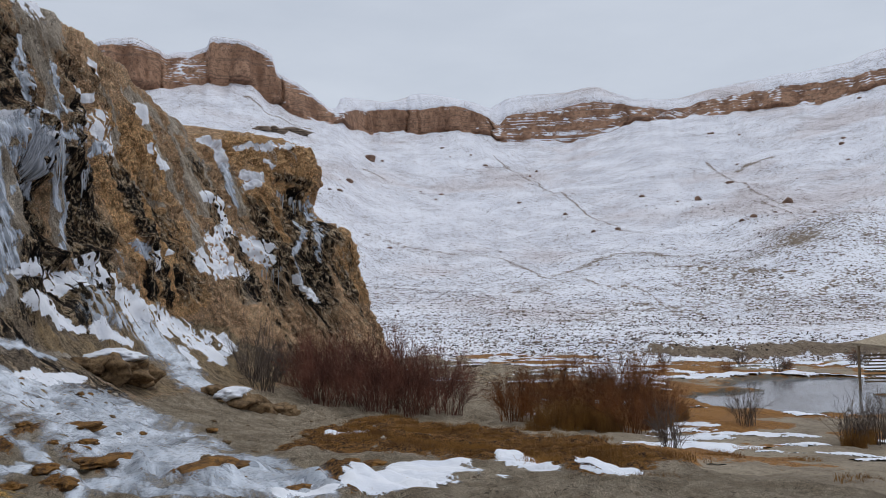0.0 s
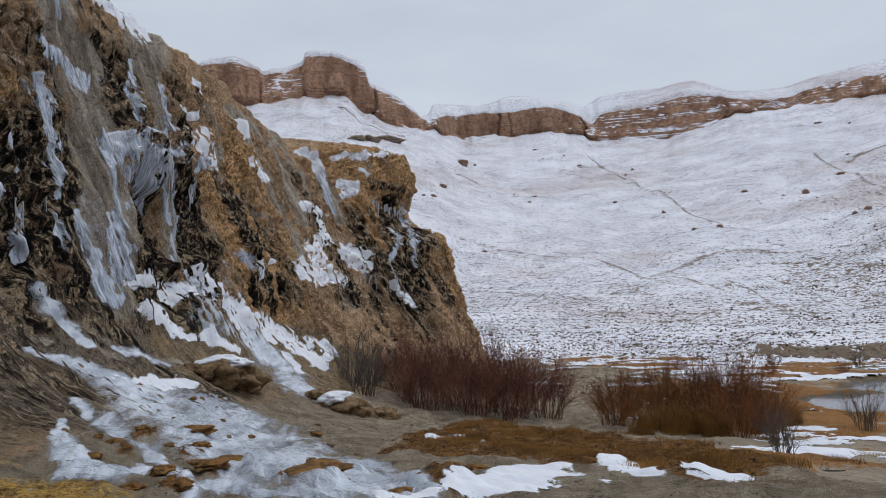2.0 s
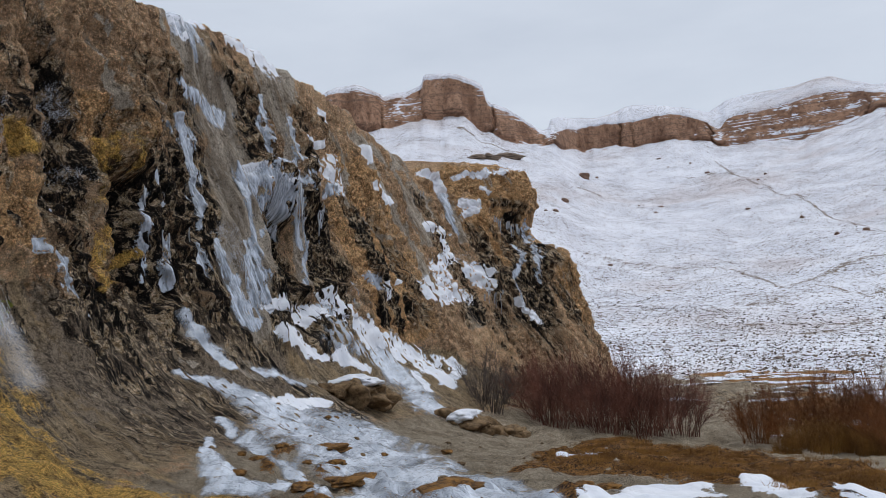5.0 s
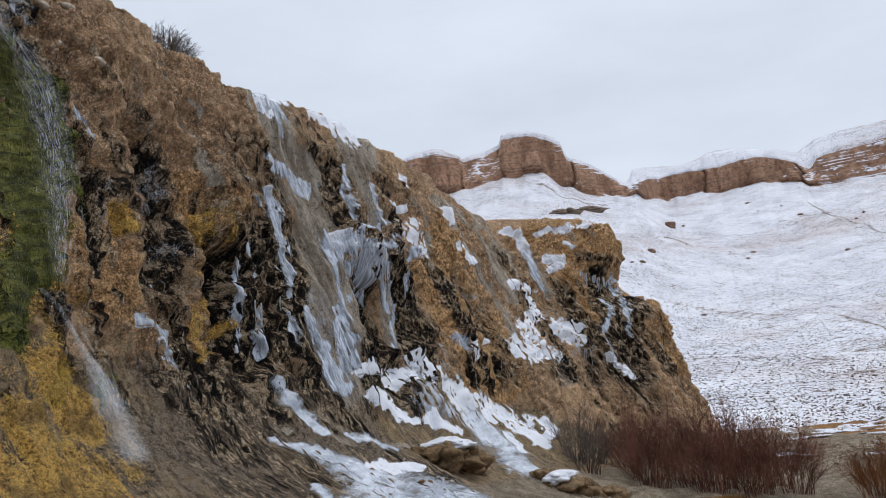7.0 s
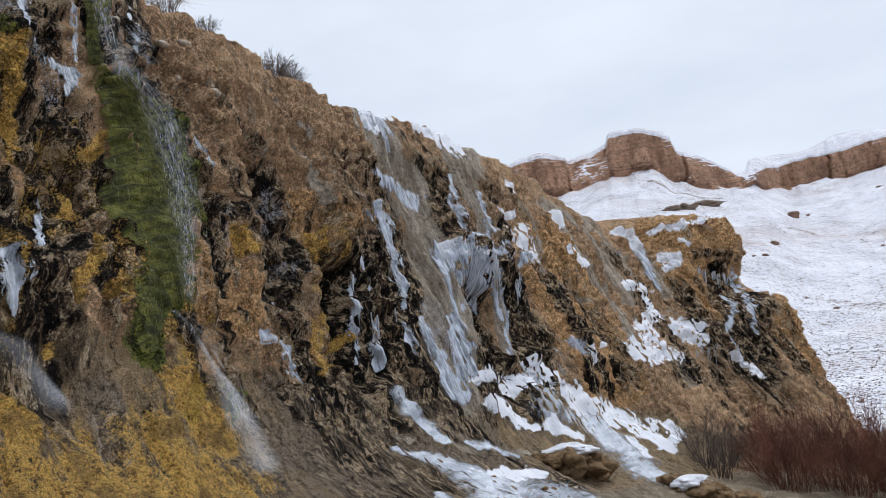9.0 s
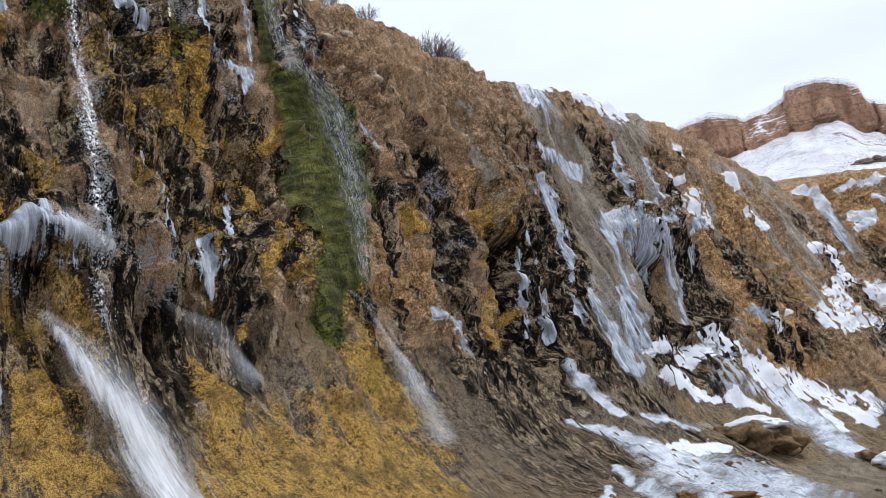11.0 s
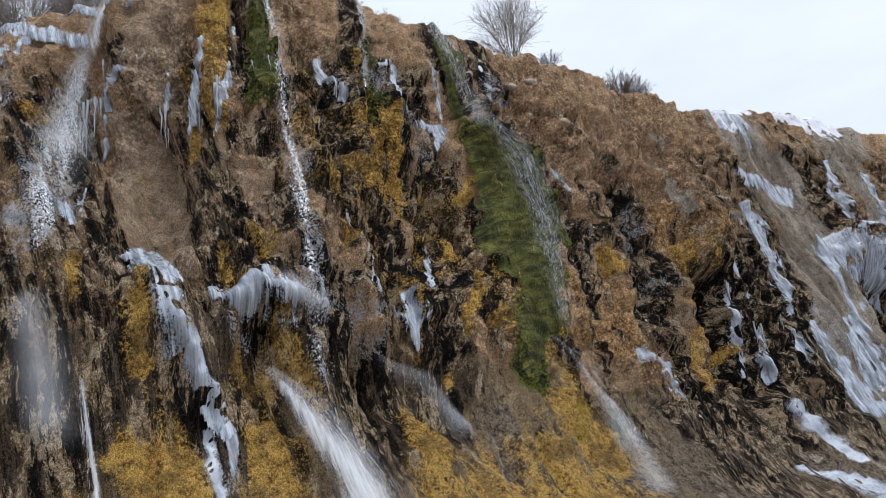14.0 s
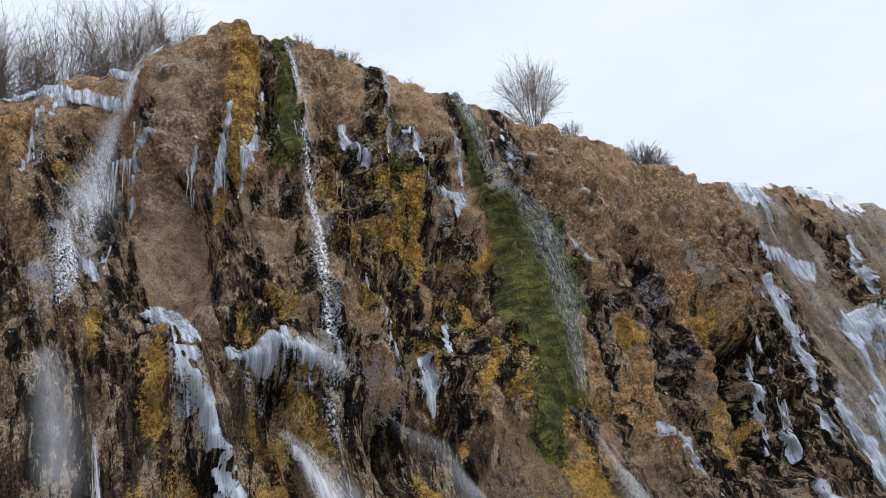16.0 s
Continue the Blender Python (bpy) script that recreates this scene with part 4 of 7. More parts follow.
streak("K", 0.6, 2.61, 2.77, 0.021, 2.61, 2.53, 0.024, deep=1.4)
streak("K", 0.5, 1.63, 2.86, 0.050, 1.91, 2.86, 0.058, deep=1.4)
streak("K", 0.7, 22.00, 9.13, 0.392, 21.65, 7.79, 0.369, 21.45, 6.69, 0.222, deep=1.5)
streak("K", 0.5, 27.00, 10.37, 0.348, 29.50, 9.75, 0.444, 30.40, 9.32, 0.269, deep=2.5)
streak("K", 0.6, 20.40, 8.46, 0.178, 20.30, 6.74, 0.176, deep=1.4)
streak("K", 0.9, 4.05, 7.22, 0.264, 3.95, 5.92, 0.312, 3.85, 4.87, 0.262, deep=0.8)
streak("K", 0.9, 5.65, 6.16, 0.335, 5.85, 5.64, 0.341, 4.90, 4.34, 0.187)
streak("K", 0.9, 3.15, 5.97, 0.186, 2.96, 5.06, 0.227, deep=0.6)
streak("K", 0.9, 5.25, 7.89, 0.269, 4.45, 5.83, 0.214, deep=0.9)
streak("K", 0.8, 4.10, 4.30, 0.205, 4.65, 4.34, 0.248)
streak("K", 0.8, 6.00, 3.91, 0.188, 6.00, 3.20, 0.188, deep=1.6)
streak("orange", 0.9, 3.65, 6.16, 0.118, 3.55, 5.35, 0.135, deep=0.7)
streak("tan", 0.8, 3.90, 6.35, 0.092, 3.85, 5.83, 0.110, deep=0.8)
streak("tan", 0.8, 4.45, 4.58, 0.132, 4.65, 4.49, 0.113)
streak("O", 0.8, 5.35, 6.50, 0.311, 5.65, 6.26, 0.226)
streak("tan", 0.7, 3.50, 7.22, 0.104, 3.45, 6.21, 0.102, deep=0.6)
streak("K", 0.75, 15.95, 5.92, 0.495, 16.05, 4.06, 0.592, 14.60, 2.00, 0.415, deep=1.6)
streak("K", 0.6, 20.05, 8.89, 0.309, 20.20, 7.17, 0.356, 20.10, 5.40, 0.299, deep=1.5)
streak("K", 0.6, 17.95, 9.42, 0.555, 17.10, 7.36, 0.489, 17.80, 6.16, 0.315, deep=1.5)
streak("K", 0.7, 20.85, 3.91, 0.195, 20.90, 2.05, 0.229, deep=2.0)
streak("K", 0.6, 12.65, 1.10, 0.459, 13.70, 0.73, 0.409, 14.55, 0.25, 0.285, deep=2.2)
streak("K", 0.5, 10.55, -0.11, 0.412, 10.90, -0.77, 0.341, deep=4.1)
streak("K", 0.6, 43.70, 5.40, 0.303, 43.20, 2.91, 0.479)
stain("T", 0.27, 1.0, 16.61, -6.24, 15.98, -7.44, 14.44, -8.46, 18.08, -9.84, deep=3.2)
stain("T", 0.30, 1.0, 20.04, -9.90, 21.44, -10.98, deep=3.2)
stain("T", 0.27, 1.0, 15.84, -10.50, 17.24, -11.94, 14.86, -12.42, deep=3.2)
stain("T", 0.15, 1.0, 11.08, -9.90, 12.55, -11.58, 15.21, -13.62, deep=3.2)
stain("T", 0.11, 1.0, 10.52, -6.54, 9.40, -6.30, deep=3.2)
stain("T", 0.10, 1.0, 10.59, -6.60, 10.10, -6.72, deep=3.2)
stain("T", 0.08, 1.0, 9.33, -4.26, 8.98, -4.44, 9.61, -4.98, deep=3.2)
stain("T", 0.08, 1.0, 10.03, -3.42, 11.08, -3.96, 9.54, -3.90, deep=3.2)
stain("T", 0.05, 1.0, 9.89, -4.26, 10.17, -4.74, deep=3.2)
stain("T", 0.07, 1.0, 11.71, -3.00, 11.92, -3.24, deep=3.2)
stain("T", 0.08, 1.0, 12.69, -2.04, 13.11, -2.16, deep=3.2)
stain("T", 0.07, 1.0, 10.94, -2.10, 10.59, -2.16, deep=3.2)
stain("T", 0.07, 1.0, 8.21, -2.94, 8.56, -3.12, deep=3.2)
stain("T", 0.06, 0.9, 11.71, -5.64, 11.36, -5.82, deep=3.2)
stain("T", 0.06, 1.0, 9.82, -6.06, 8.77, -6.12, deep=3.2)

above = CU - FOOT
seep = np.clip(0.5 + 0.9 * fbm(CY * 1.3, CU * 0.10, seed=71) + 0.25 * fbm(CY * 3.5, CU * 0.5, seed=72), 0, 1)
west = sstep(9.8, 8.4, CY) * sstep(1.3, 2.8, CU) * sstep(10.6, 9.0, CU)
LAYERS["K"] = np.maximum(LAYERS["K"] * 0.86, (0.64 + 0.22 * sstep(2.9, 3.6, CY) * sstep(3.2, 4.2, CU) * sstep(9.6, 8.4, CU)) * west * sstep(0.12, 0.42, seep))
wall = sstep(9, 10, CY) * sstep(1.0, 2.2, CU) * (0.14 + 0.70 * sstep(8.8, 5.5, CU)) * (1 - 0.7 * sstep(30, 34, CY)) + sstep(37, 40, CY) * sstep(48.2, 47.2, CY) * sstep(8.6, 7.0, CU) * 0.45
LAYERS["K"] = np.maximum(LAYERS["K"], wall * sstep(0.30, 0.62, seep))
# broad black over the lower wall: seep stain plus shade painted in
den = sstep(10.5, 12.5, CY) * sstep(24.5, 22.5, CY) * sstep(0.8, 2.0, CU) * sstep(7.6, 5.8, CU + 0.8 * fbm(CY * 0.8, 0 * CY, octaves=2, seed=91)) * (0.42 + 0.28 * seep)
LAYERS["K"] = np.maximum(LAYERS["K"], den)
low_run = np.clip(0.5 + 0.9 * fbm(CY * 0.8 + CU * 0.25, CU * 0.5, seed=75), 0, 1)
LAYERS["K"] = np.maximum(LAYERS["K"], 0.48 * sstep(9, 11, CY) * sstep(24, 20, CY) * sstep(-4.5, -3.0, above) * sstep(1.0, -0.2, above) * sstep(0.3, 0.65, low_run))
# further black laid on in place of occlusion between the columns
LAYERS["K"] = np.maximum(LAYERS["K"], (0.26 + 0.28 * seep) * sstep(15, 18, CY) * sstep(31, 27, CY) * sstep(1, 2, CU) * sstep(11.2, 9.5, CU))
LAYERS["K"] *= 1 - 0.85 * sstep(0.55, 0.95, LAYERS["F"]) * sstep(8, 12, CY)
LAYERS["K"] *= 1 - 0.9 * np.clip(LAYERS["tan"], 0, 1)
LAYERS["O"] = np.maximum(LAYERS["O"], 0.33 * sstep(10.5, 8.5, CY) * sstep(-1.5, 0.5, CU) * sstep(11, 9, CU) * sstep(0.35, 0.75, np.clip(0.5 + fbm(CY * 1.3, CU * 0.35, seed=73), 0, 1)))
LAYERS["F"] = np.maximum(LAYERS["F"], 0.30 * sstep(9, 12, CY) * sstep(1, 3, CU) * sstep(0.55, 0.85, np.clip(0.5 + fbm(CY * 1.4, CU * 0.08, seed=74), 0, 1)))
az_ = np.degrees(np.arctan2(-BX, BY))
far_ = np.hypot(BX, BY)


def turf_mask(az, r, x, y):
    lo = smooth_table((-19, -17, -8, 0, 5, 9, 10), (18, 14.5, 11.5, 13.2, 16, 17.5, 19), az)
    hi = smooth_table((-19, -17, -8, 0, 5, 9, 10), (18, 19.5, 22, 25, 26, 21, 19), az)
    m = np.minimum((r - lo) / 1.2, (hi - r) / 1.6) + 1.1 * fbm(x * 0.55, y * 0.4, seed=81)
    return np.clip(0.5 + 0.7 * m, 0, 1) * sstep(-20, -18, az) * sstep(11, 9.5, az) * (y > 0)


LAYERS["T"] = np.maximum(LAYERS["T"], turf_mask(az_, far_, BX, BY) * sstep(-3.2, -4.2, above))
LAYERS["M"] = np.maximum(LAYERS["M"], 0.8 * sstep(9.5, 11.5, CY) * sstep(25, 21, CY) * sstep(-4.8, -3.2, above) * sstep(1.2, 0.0, above) * sstep(0.25, 0.55, np.clip(0.5 + 0.9 * fbm(CY * 0.9 + CU * 0.4, CU * 0.4, seed=77), 0, 1)))
LAYERS["O"] = np.maximum(LAYERS["O"], 0.95 * sstep(8.6, 7.0, CY) * sstep(3.0, 1.4, CU) * sstep(-3.5, -2.0, CU) * sstep(0.15, 0.5, np.clip(0.5 + fbm(CY * 0.8, CU * 0.4, seed=76), 0, 1)))
on_face = sstep(-2.2, 0.6, above) * (1 - sstep(11.6, 13.5, CU))
lumps = np.abs(fbm(CY * 1.9, CU * 1.3, BX * 1.9, 3, seed=8))
smooth_f = 1 - 0.85 * sstep(0.25, 0.8, LAYERS["F"]) * sstep(9, 12, CY)
relief = 0.45 * fbm(CY * 0.35, CU * 0.10, seed=3) + 0.26 * fbm(CY * 1.1, CU * 0.16, seed=5) + 0.13 * fbm(CY * 2.6, CU * 0.30, seed=9) + 0.27 * lumps * smooth_f + smooth_f * 0.12 * np.abs(fbm(CY * 3.1, CU * 0.9, BX, 3, seed=6)) + 0.12 * (1 - np.abs(fbm(CY * 1.7, CU * 0.13, seed=11)) * 2)
relief += smooth_f * (0.14 * fbm(CY * 4.4, CU * 1.5, BX * 2, 3, seed=15) + 0.06 * fbm(CY * 11, CU * 5, BX * 11, 2, seed=14)) + (1 - smooth_f) * 0.10 * fbm(CY * 3.5, CU * 0.12, seed=13)
low = 0.22 * fbm(CY * 0.5, CU * 0.5, seed=19) * sstep(36, 40, CY) + 0.10 * fbm(CY * 0.9, CU * 0.9, seed=16) + 0.05 * fbm(CY * 3.2, CU * 2.0, seed=17) + 0.025 * fbm(CY * 9, CU * 7, seed=18)
hummock = np.clip(LAYERS["T"], 0, 1) * sstep(-2.5, -4.0, above) * (0.07 + 0.12 * np.abs(fbm(CY * 0.8, CU * 0.8, seed=83)) + 0.02 * fbm(CY * 4, CU * 4, seed=84))
relief = relief * on_face * (1 - 0.55 * sstep(9.6, 11.4, CU) * sstep(40, 36, CY)) + low * (1 - on_face) + SWELL * (1 - 0.8 * sstep(10.3, 11.5, CU)) + hummock
Pb = np.stack([BX, BY, BZ], -1)
ty, tu = np.gradient(Pb, axis=0), np.gradient(Pb, axis=1)
N = np.cross(tu, ty)
N /= np.linalg.norm(N, axis=2, keepdims=True) + 1e-9
if N[200, 300, 0] < 0:
    N = -N
SURF = Pb + N * relief[..., None]
dip = (1 - sstep(-14, -13, CU)) * 0.5
SURF[..., 2] -= dip
Ns = np.cross(np.gradient(SURF, axis=1), np.gradient(SURF, axis=0))
Ns /= np.linalg.norm(Ns, axis=2, keepdims=True) + 1e-9
if (Ns * N).sum() < 0:
    Ns = -Ns



def calmer(A, n):
    """A grid of points with its small relief smoothed away."""
    for ax in (0, 1):
        for _ in range(2):
            pad = [(n, n) if i == ax else (0, 0) for i in range(A.ndim)]
            c = np.cumsum(np.pad(A, pad, mode="edge"), axis=ax)
            c = np.concatenate([np.zeros_like(c.take([0], axis=ax)), c], axis=ax)
            k = A.shape[ax]
            A = (c.take(range(2 * n + 1, 2 * n + 1 + k), axis=ax) - c.take(range(k), axis=ax)) / (2 * n + 1)
    return A


CALM = calmer(SURF, 6)
CALM_N = calmer(Ns, 9)
CALM_N /= np.linalg.norm(CALM_N, axis=2, keepdims=True)
apron_m = sstep(0.6, -0.4, above) * sstep(-4.4, -2.6, above)
sand_m = sstep(-2.6, -4.4, above)
is_face = (above > -3.0)[:-1, :-1]
for nm, keep, label, cat in (
    ("travertine_cliff", is_face, "tall tan travertine cliff stained black and ochre by seeping water", "cliff"),
    ("terrace_ground", ~is_face, "sandy terrace with brown turf and frozen seepage below the cliff", "ground"),
):
    ob, used = link_grid(nm, SURF[..., 0], SURF[..., 1], SURF[..., 2], keep)
    paint(ob, "stain_a", [LAYERS[c] for c in "KOGF"], used)
    paint(ob, "stain_b", [LAYERS[c] for c in ("tan", "orange", "Y", "T")], used)
    paint(ob, "stain_c", [LAYERS["M"], sand_m, apron_m, LAYERS["R"]], used)
    paint(ob, "flow", [CY, CU], used)
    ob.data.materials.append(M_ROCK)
    tagged(ob, label, cat, kind="structure")


def on_cliff(y, u, forms=None):
    """Place and normal of the rock at (y, u)."""
    y, u = np.asarray(y, float), np.asarray(u, float)
    fi = np.interp(y, ys, np.arange(len(ys)))
    fj = np.interp(u, us, np.arange(len(us)))
    i, j = np.minimum(fi.astype(int), len(ys) - 2), np.minimum(fj.astype(int), len(us) - 2)
    a, b = (fi - i)[..., None], (fj - j)[..., None]
    out = []
    for A in forms or (SURF, Ns):
        out.append((A[i, j] * (1 - a) + A[i + 1, j] * a) * (1 - b) + (A[i, j + 1] * (1 - a) + A[i + 1, j + 1] * a) * b)
    return out


KINDS = {
    "ice": ("ice_sheet", M_ICE, "cloudy white and grey ice frozen onto the rock", "ice"),
    "film": ("ground_ice", M_FILM, "smooth grey-white sheet of frozen seepage on the ground", "ice"),
    "snow": ("snow_patch", M_THIN, "old white snow lying in a hollow of the rock", "snow"),
    "fall": ("waterfall", M_WATER, "thin white stream of water falling down the cliff", "waterfall"),
    "veil": ("water_veil", M_VEIL, "thin veil of water threads running over the moss and rock", "waterfall"),
    "bead": ("dripping_water", M_BEADS, "loose white drops of water dripping down the cliff", "waterfall"),
    "spray": ("spray_veil", M_SPRAY, "faint white veil of spray drifting before the cliff", "spray"),
    "moss": ("moss_cushion", M_MOSS, "thick wet green moss hanging over the rock", "moss"),
}
SHEETS = [0]


def threads(name, material, parent, pts, deep, count, length, radius, offset, seed, wander=0.02, reach=1.0):
    """Fine hanging threads of water or moss that follow a run of (y, u, half width) points down the rock."""
    rng = np.random.default_rng(seed)
    p = np.array(pts, float).reshape(-1, 3)
    seg = np.hypot(np.diff(p[:, 0]), np.diff(p[:, 1]))
    cum = np.concatenate([[0], np.cumsum(seg)])
    s = rng.uniform(0, cum[-1], count)
    ln = length * rng.uniform(0.35, 1.2, count)
    k = 6
    S = s[:, None] + ln[:, None] * np.linspace(0, 1, k)[None]
    over = np.clip(S - cum[-1], 0, None)
    side = np.clip(rng.normal(0, 0.5, count), -1.15, 1.15) * np.interp(s, cum, p[:, 2]) * deep * reach
    yy = np.interp(S, cum, p[:, 0]) + side[:, None]
    uu = np.interp(S, cum, p[:, 1]) - over
    P0, n = on_cliff(yy[:, 0], uu[:, 0], (CALM, CALM_N))
    a_, c_ = np.stack(cliff_base(yy[:, 0], uu[:, 0]), -1), np.stack(cliff_base(yy[:, -1], uu[:, -1]), -1)
    way = (c_ - a_) / (np.linalg.norm(c_ - a_, axis=1, keepdims=True) + 1e-9)
    way = way + wander * rng.normal(size=(count, 3))
    P = P0 + n * (offset * rng.uniform(0.7, 1.3, count))[:, None] + 0.02 * n
    P = P[:, None] + way[:, None] * (ln[:, None] * np.linspace(0, 1, k)[None])[..., None]
    r = radius * rng.uniform(0.4, 1.3, count)[:, None] * np.array([0.4, 0.9, 1.0, 1.0, 0.8, 0.3])[None]
    ob_ = part(name, tubes(name, P, r), material, parent)
    ob_["kind"] = "stuff"
    return ob_


def ribbon(kind, thick, *pts, deep=1.0):
    """A body of ice, snow, moss or water that lies on the rock along a run of (y, u, half width) points."""
    SHEETS[0] += 1
    sd = SHEETS[0] * 7
    p = np.array(pts, float).reshape(-1, 3)
    length = float(np.hypot(np.diff(p[:, 0]) / deep, np.diff(p[:, 1])).sum()) if len(p) > 1 else 0.1
    wm = float(p[:, 2].mean())
    nm, material, label, cat = KINDS[kind]
    step = float(np.clip(wm / (6 if kind != "moss" else 11), 0.018, 0.07))
    reach = float(p[:, 2].max()) * 1.8
    a = np.arange(p[:, 0].min() - reach * deep, p[:, 0].max() + reach * deep, step * min(deep, 2.5))
    b = np.arange(p[:, 1].min() - reach, p[:, 1].max() + reach, step)
    A, B = np.meshgrid(a, b, indexing="ij")
    q, s, side = run_distance(A, B, pts, deep)
    n_ = q * side
    Ad = A / deep
    if kind in ("snow", "film"):
        edge = 0.42 * fbm(Ad * 0.9 / wm, B * 0.7 / wm, seed=sd, octaves=5, gain=0.66) + (0.25 if kind == "snow" else 0.10) * fbm(Ad * 8, B * 5, seed=sd + 5, octaves=3, gain=0.6)
    elif kind == "ice":
        edge = 0.50 * fbm(n_ * 1.6, s * 0.9 / wm * 0.5, seed=sd, octaves=4, gain=0.6) + 0.28 * fbm(Ad * 9, B * 2.2, seed=sd + 5, octaves=3)
    elif kind == "moss":
        edge = 0.30 * fbm(Ad * 3, B * 2, seed=sd, octaves=4, gain=0.6)
    elif kind == "spray":
        edge = 0.05 * fbm(Ad * 2, B * 2, seed=sd)
    else:
        edge = 0.18 * fbm(n_ * 3, s * 0.6, seed=sd, octaves=4, gain=0.6)
    m = 1 - q + edge
    prof = np.clip(m, 0, 1) ** (1.0 if kind == "snow" else 0.6)
    if kind in ("fall", "veil", "bead", "spray"):
        off = thick * (0.75 + 0.25 * prof)
    elif kind == "ice":
        ribs = 1 + 0.55 * fbm(Ad * 5.5, B * 0.55, seed=sd + 3) + 0.25 * fbm(Ad * 14, B * 1.8, seed=sd + 4)
        off = (0.6 if thick < 0.2 else 1.0) * thick * prof * np.clip(ribs, 0.25, 2) - 0.012
    elif kind == "moss":
        off = thick * prof * (1 + 0.35 * fbm(Ad * 3.2, B * 4.5, seed=sd + 3) + 0.2 * fbm(Ad * 10, B * 5, seed=sd + 4)) - 0.02
    else:
        off = 0.7 * thick * prof**0.5 * (1 + 0.15 * fbm(Ad * 4, B * 4, seed=sd + 3)) - 0.008
    P, n = on_cliff(A, B)
    if kind in ("snow", "film"):
        Q = P + n * off[..., None]
    else:
        Pc, nc = on_cliff(A, B, (CALM, CALM_N))
        Q = Pc + nc * off[..., None]
        sunk = np.clip((0.015 if kind != "ice" else 0.35 * thick * prof - 0.01) - ((Q - P) * nc).sum(-1), 0, None)
        Q = Q + nc * sunk[..., None]
    keep = (m > -0.03)[:-1, :-1]
    if keep.sum() < 4:
        return None
    ob, used = link_grid(nm, Q[..., 0], Q[..., 1], Q[..., 2], keep)
    paint(ob, "flow", [Ad, B], used)
    paint(ob, "film", [np.clip(m, 0, 1), s / length], used)
    ob.data.materials.append(material)
    if kind == "snow" and p[:, 1].mean() < -0.6:
        label = "thin patch of white snow on the brown ground"
    tagged(ob, label, cat, nm + " on the cliff", "thing")
    area = length * max(wm, 0.1)
    if kind in ("fall", "veil"):
        threads("water_thread", M_THREAD, ob, pts, deep, int(60 + 260 * area), 0.22, 0.0022, thick + 0.05, sd, 0.02)
    if kind == "bead":
        threads("water_spatter", M_THREAD, ob, pts, deep, int(120 + 520 * area), 0.03, 0.006, thick + 0.07, sd + 1, 0.1, 1.2)
    if kind == "moss":
        threads("moss_frond", M_FROND, ob, pts, deep, int(1500 * area), 0.12, 0.005, thick * 0.9 + 0.01, sd, 0.10)
    return ob


ribbon("ice", 0.14, 0.16, 11.57, 0.259, 0.72, 11.57, 0.388, 1.21, 11.00, 0.406, 1.63, 10.71, 0.242, 2.05, 10.28, 0.160, deep=0.6)
ribbon("ice", 0.08, 1.21, 11.04, 0.159, 1.14, 10.47, 0.125, 0.93, 9.94, 0.043, deep=0.6)
ribbon("ice", 0.06, 1.49, 11.95, 0.426, 1.84, 11.95, 0.462, 2.40, 10.71, 0.102, deep=0.6)
ribbon("ice", 0.08, 0.93, 10.28, 0.115, 0.72, 9.37, 0.136, 0.65, 8.03, 0.044, deep=0.6)
ribbon("ice", 0.10, 2.47, 9.27, 0.073, 2.33, 8.65, 0.165, 2.26, 7.93, 0.144, 1.98, 7.07, 0.025, deep=0.6)
ribbon("ice", 0.10, 2.40, 8.51, 0.145, 2.68, 8.46, 0.108, 2.82, 8.51, 0.045, deep=0.6)
ribbon("ice", 0.06, 3.15, 8.32, 0.050, 3.05, 7.93, 0.086, 3.00, 7.74, 0.037, deep=0.6)
ribbon("ice", 0.10, 3.60, 8.89, 0.055, 3.45, 8.12, 0.116, 3.30, 7.65, 0.123, 3.15, 7.26, 0.024, deep=0.6)
ribbon("ice", 0.08, 3.85, 8.41, 0.057, 3.75, 7.98, 0.150, 3.60, 7.50, 0.103, 3.45, 7.02, 0.025, deep=0.6)
ribbon("ice", 0.05, 4.05, 9.51, 0.045, 3.90, 8.65, 0.053, deep=0.7)
ribbon("ice", 0.04, 5.65, 9.42, 0.081, 5.60, 8.70, 0.180, 5.75, 8.22, 0.142, deep=0.8)
ribbon("ice", 0.10, 6.80, 9.32, 0.093, 7.40, 9.70, 0.215, 7.20, 9.03, 0.116, 6.90, 8.08, 0.054, deep=0.9)
ribbon("ice", 0.05, 8.35, 10.13, 0.094, 8.30, 9.13, 0.109, 8.20, 8.46, 0.083, deep=0.9)
ribbon("ice", 0.06, 7.80, 8.36, 0.125, 8.10, 8.17, 0.168, 7.95, 7.69, 0.048)
ribbon("ice", 0.04, 10.00, 10.95, 0.080, 9.75, 9.56, 0.128, 9.50, 8.75, 0.072, deep=0.9)
ribbon("ice", 0.05, 10.95, 8.08, 0.088, 11.25, 7.55, 0.151, 11.35, 7.17, 0.065, deep=1.2)
ribbon("ice", 0.08, 1.21, 5.78, 0.179, 1.42, 5.54, 0.269, 1.49, 5.25, 0.092, deep=0.6)
ribbon("ice", 0.08, 1.70, 6.11, 0.047, 1.56, 5.64, 0.089, 1.56, 5.25, 0.043, deep=0.6)
ribbon("ice", 0.05, 0.44, 4.39, 0.029, 0.86, 4.25, 0.037, deep=0.6)
ribbon("ice", 0.05, 2.89, 10.71, 0.056, 3.00, 10.52, 0.071, deep=0.6)
ribbon("ice", 0.05, 2.75, 10.13, 0.055, 3.00, 10.09, 0.070, deep=0.6)
ribbon("ice", 0.03, 4.95, 5.40, 0.036, 4.90, 4.92, 0.058, 4.85, 4.49, 0.033)
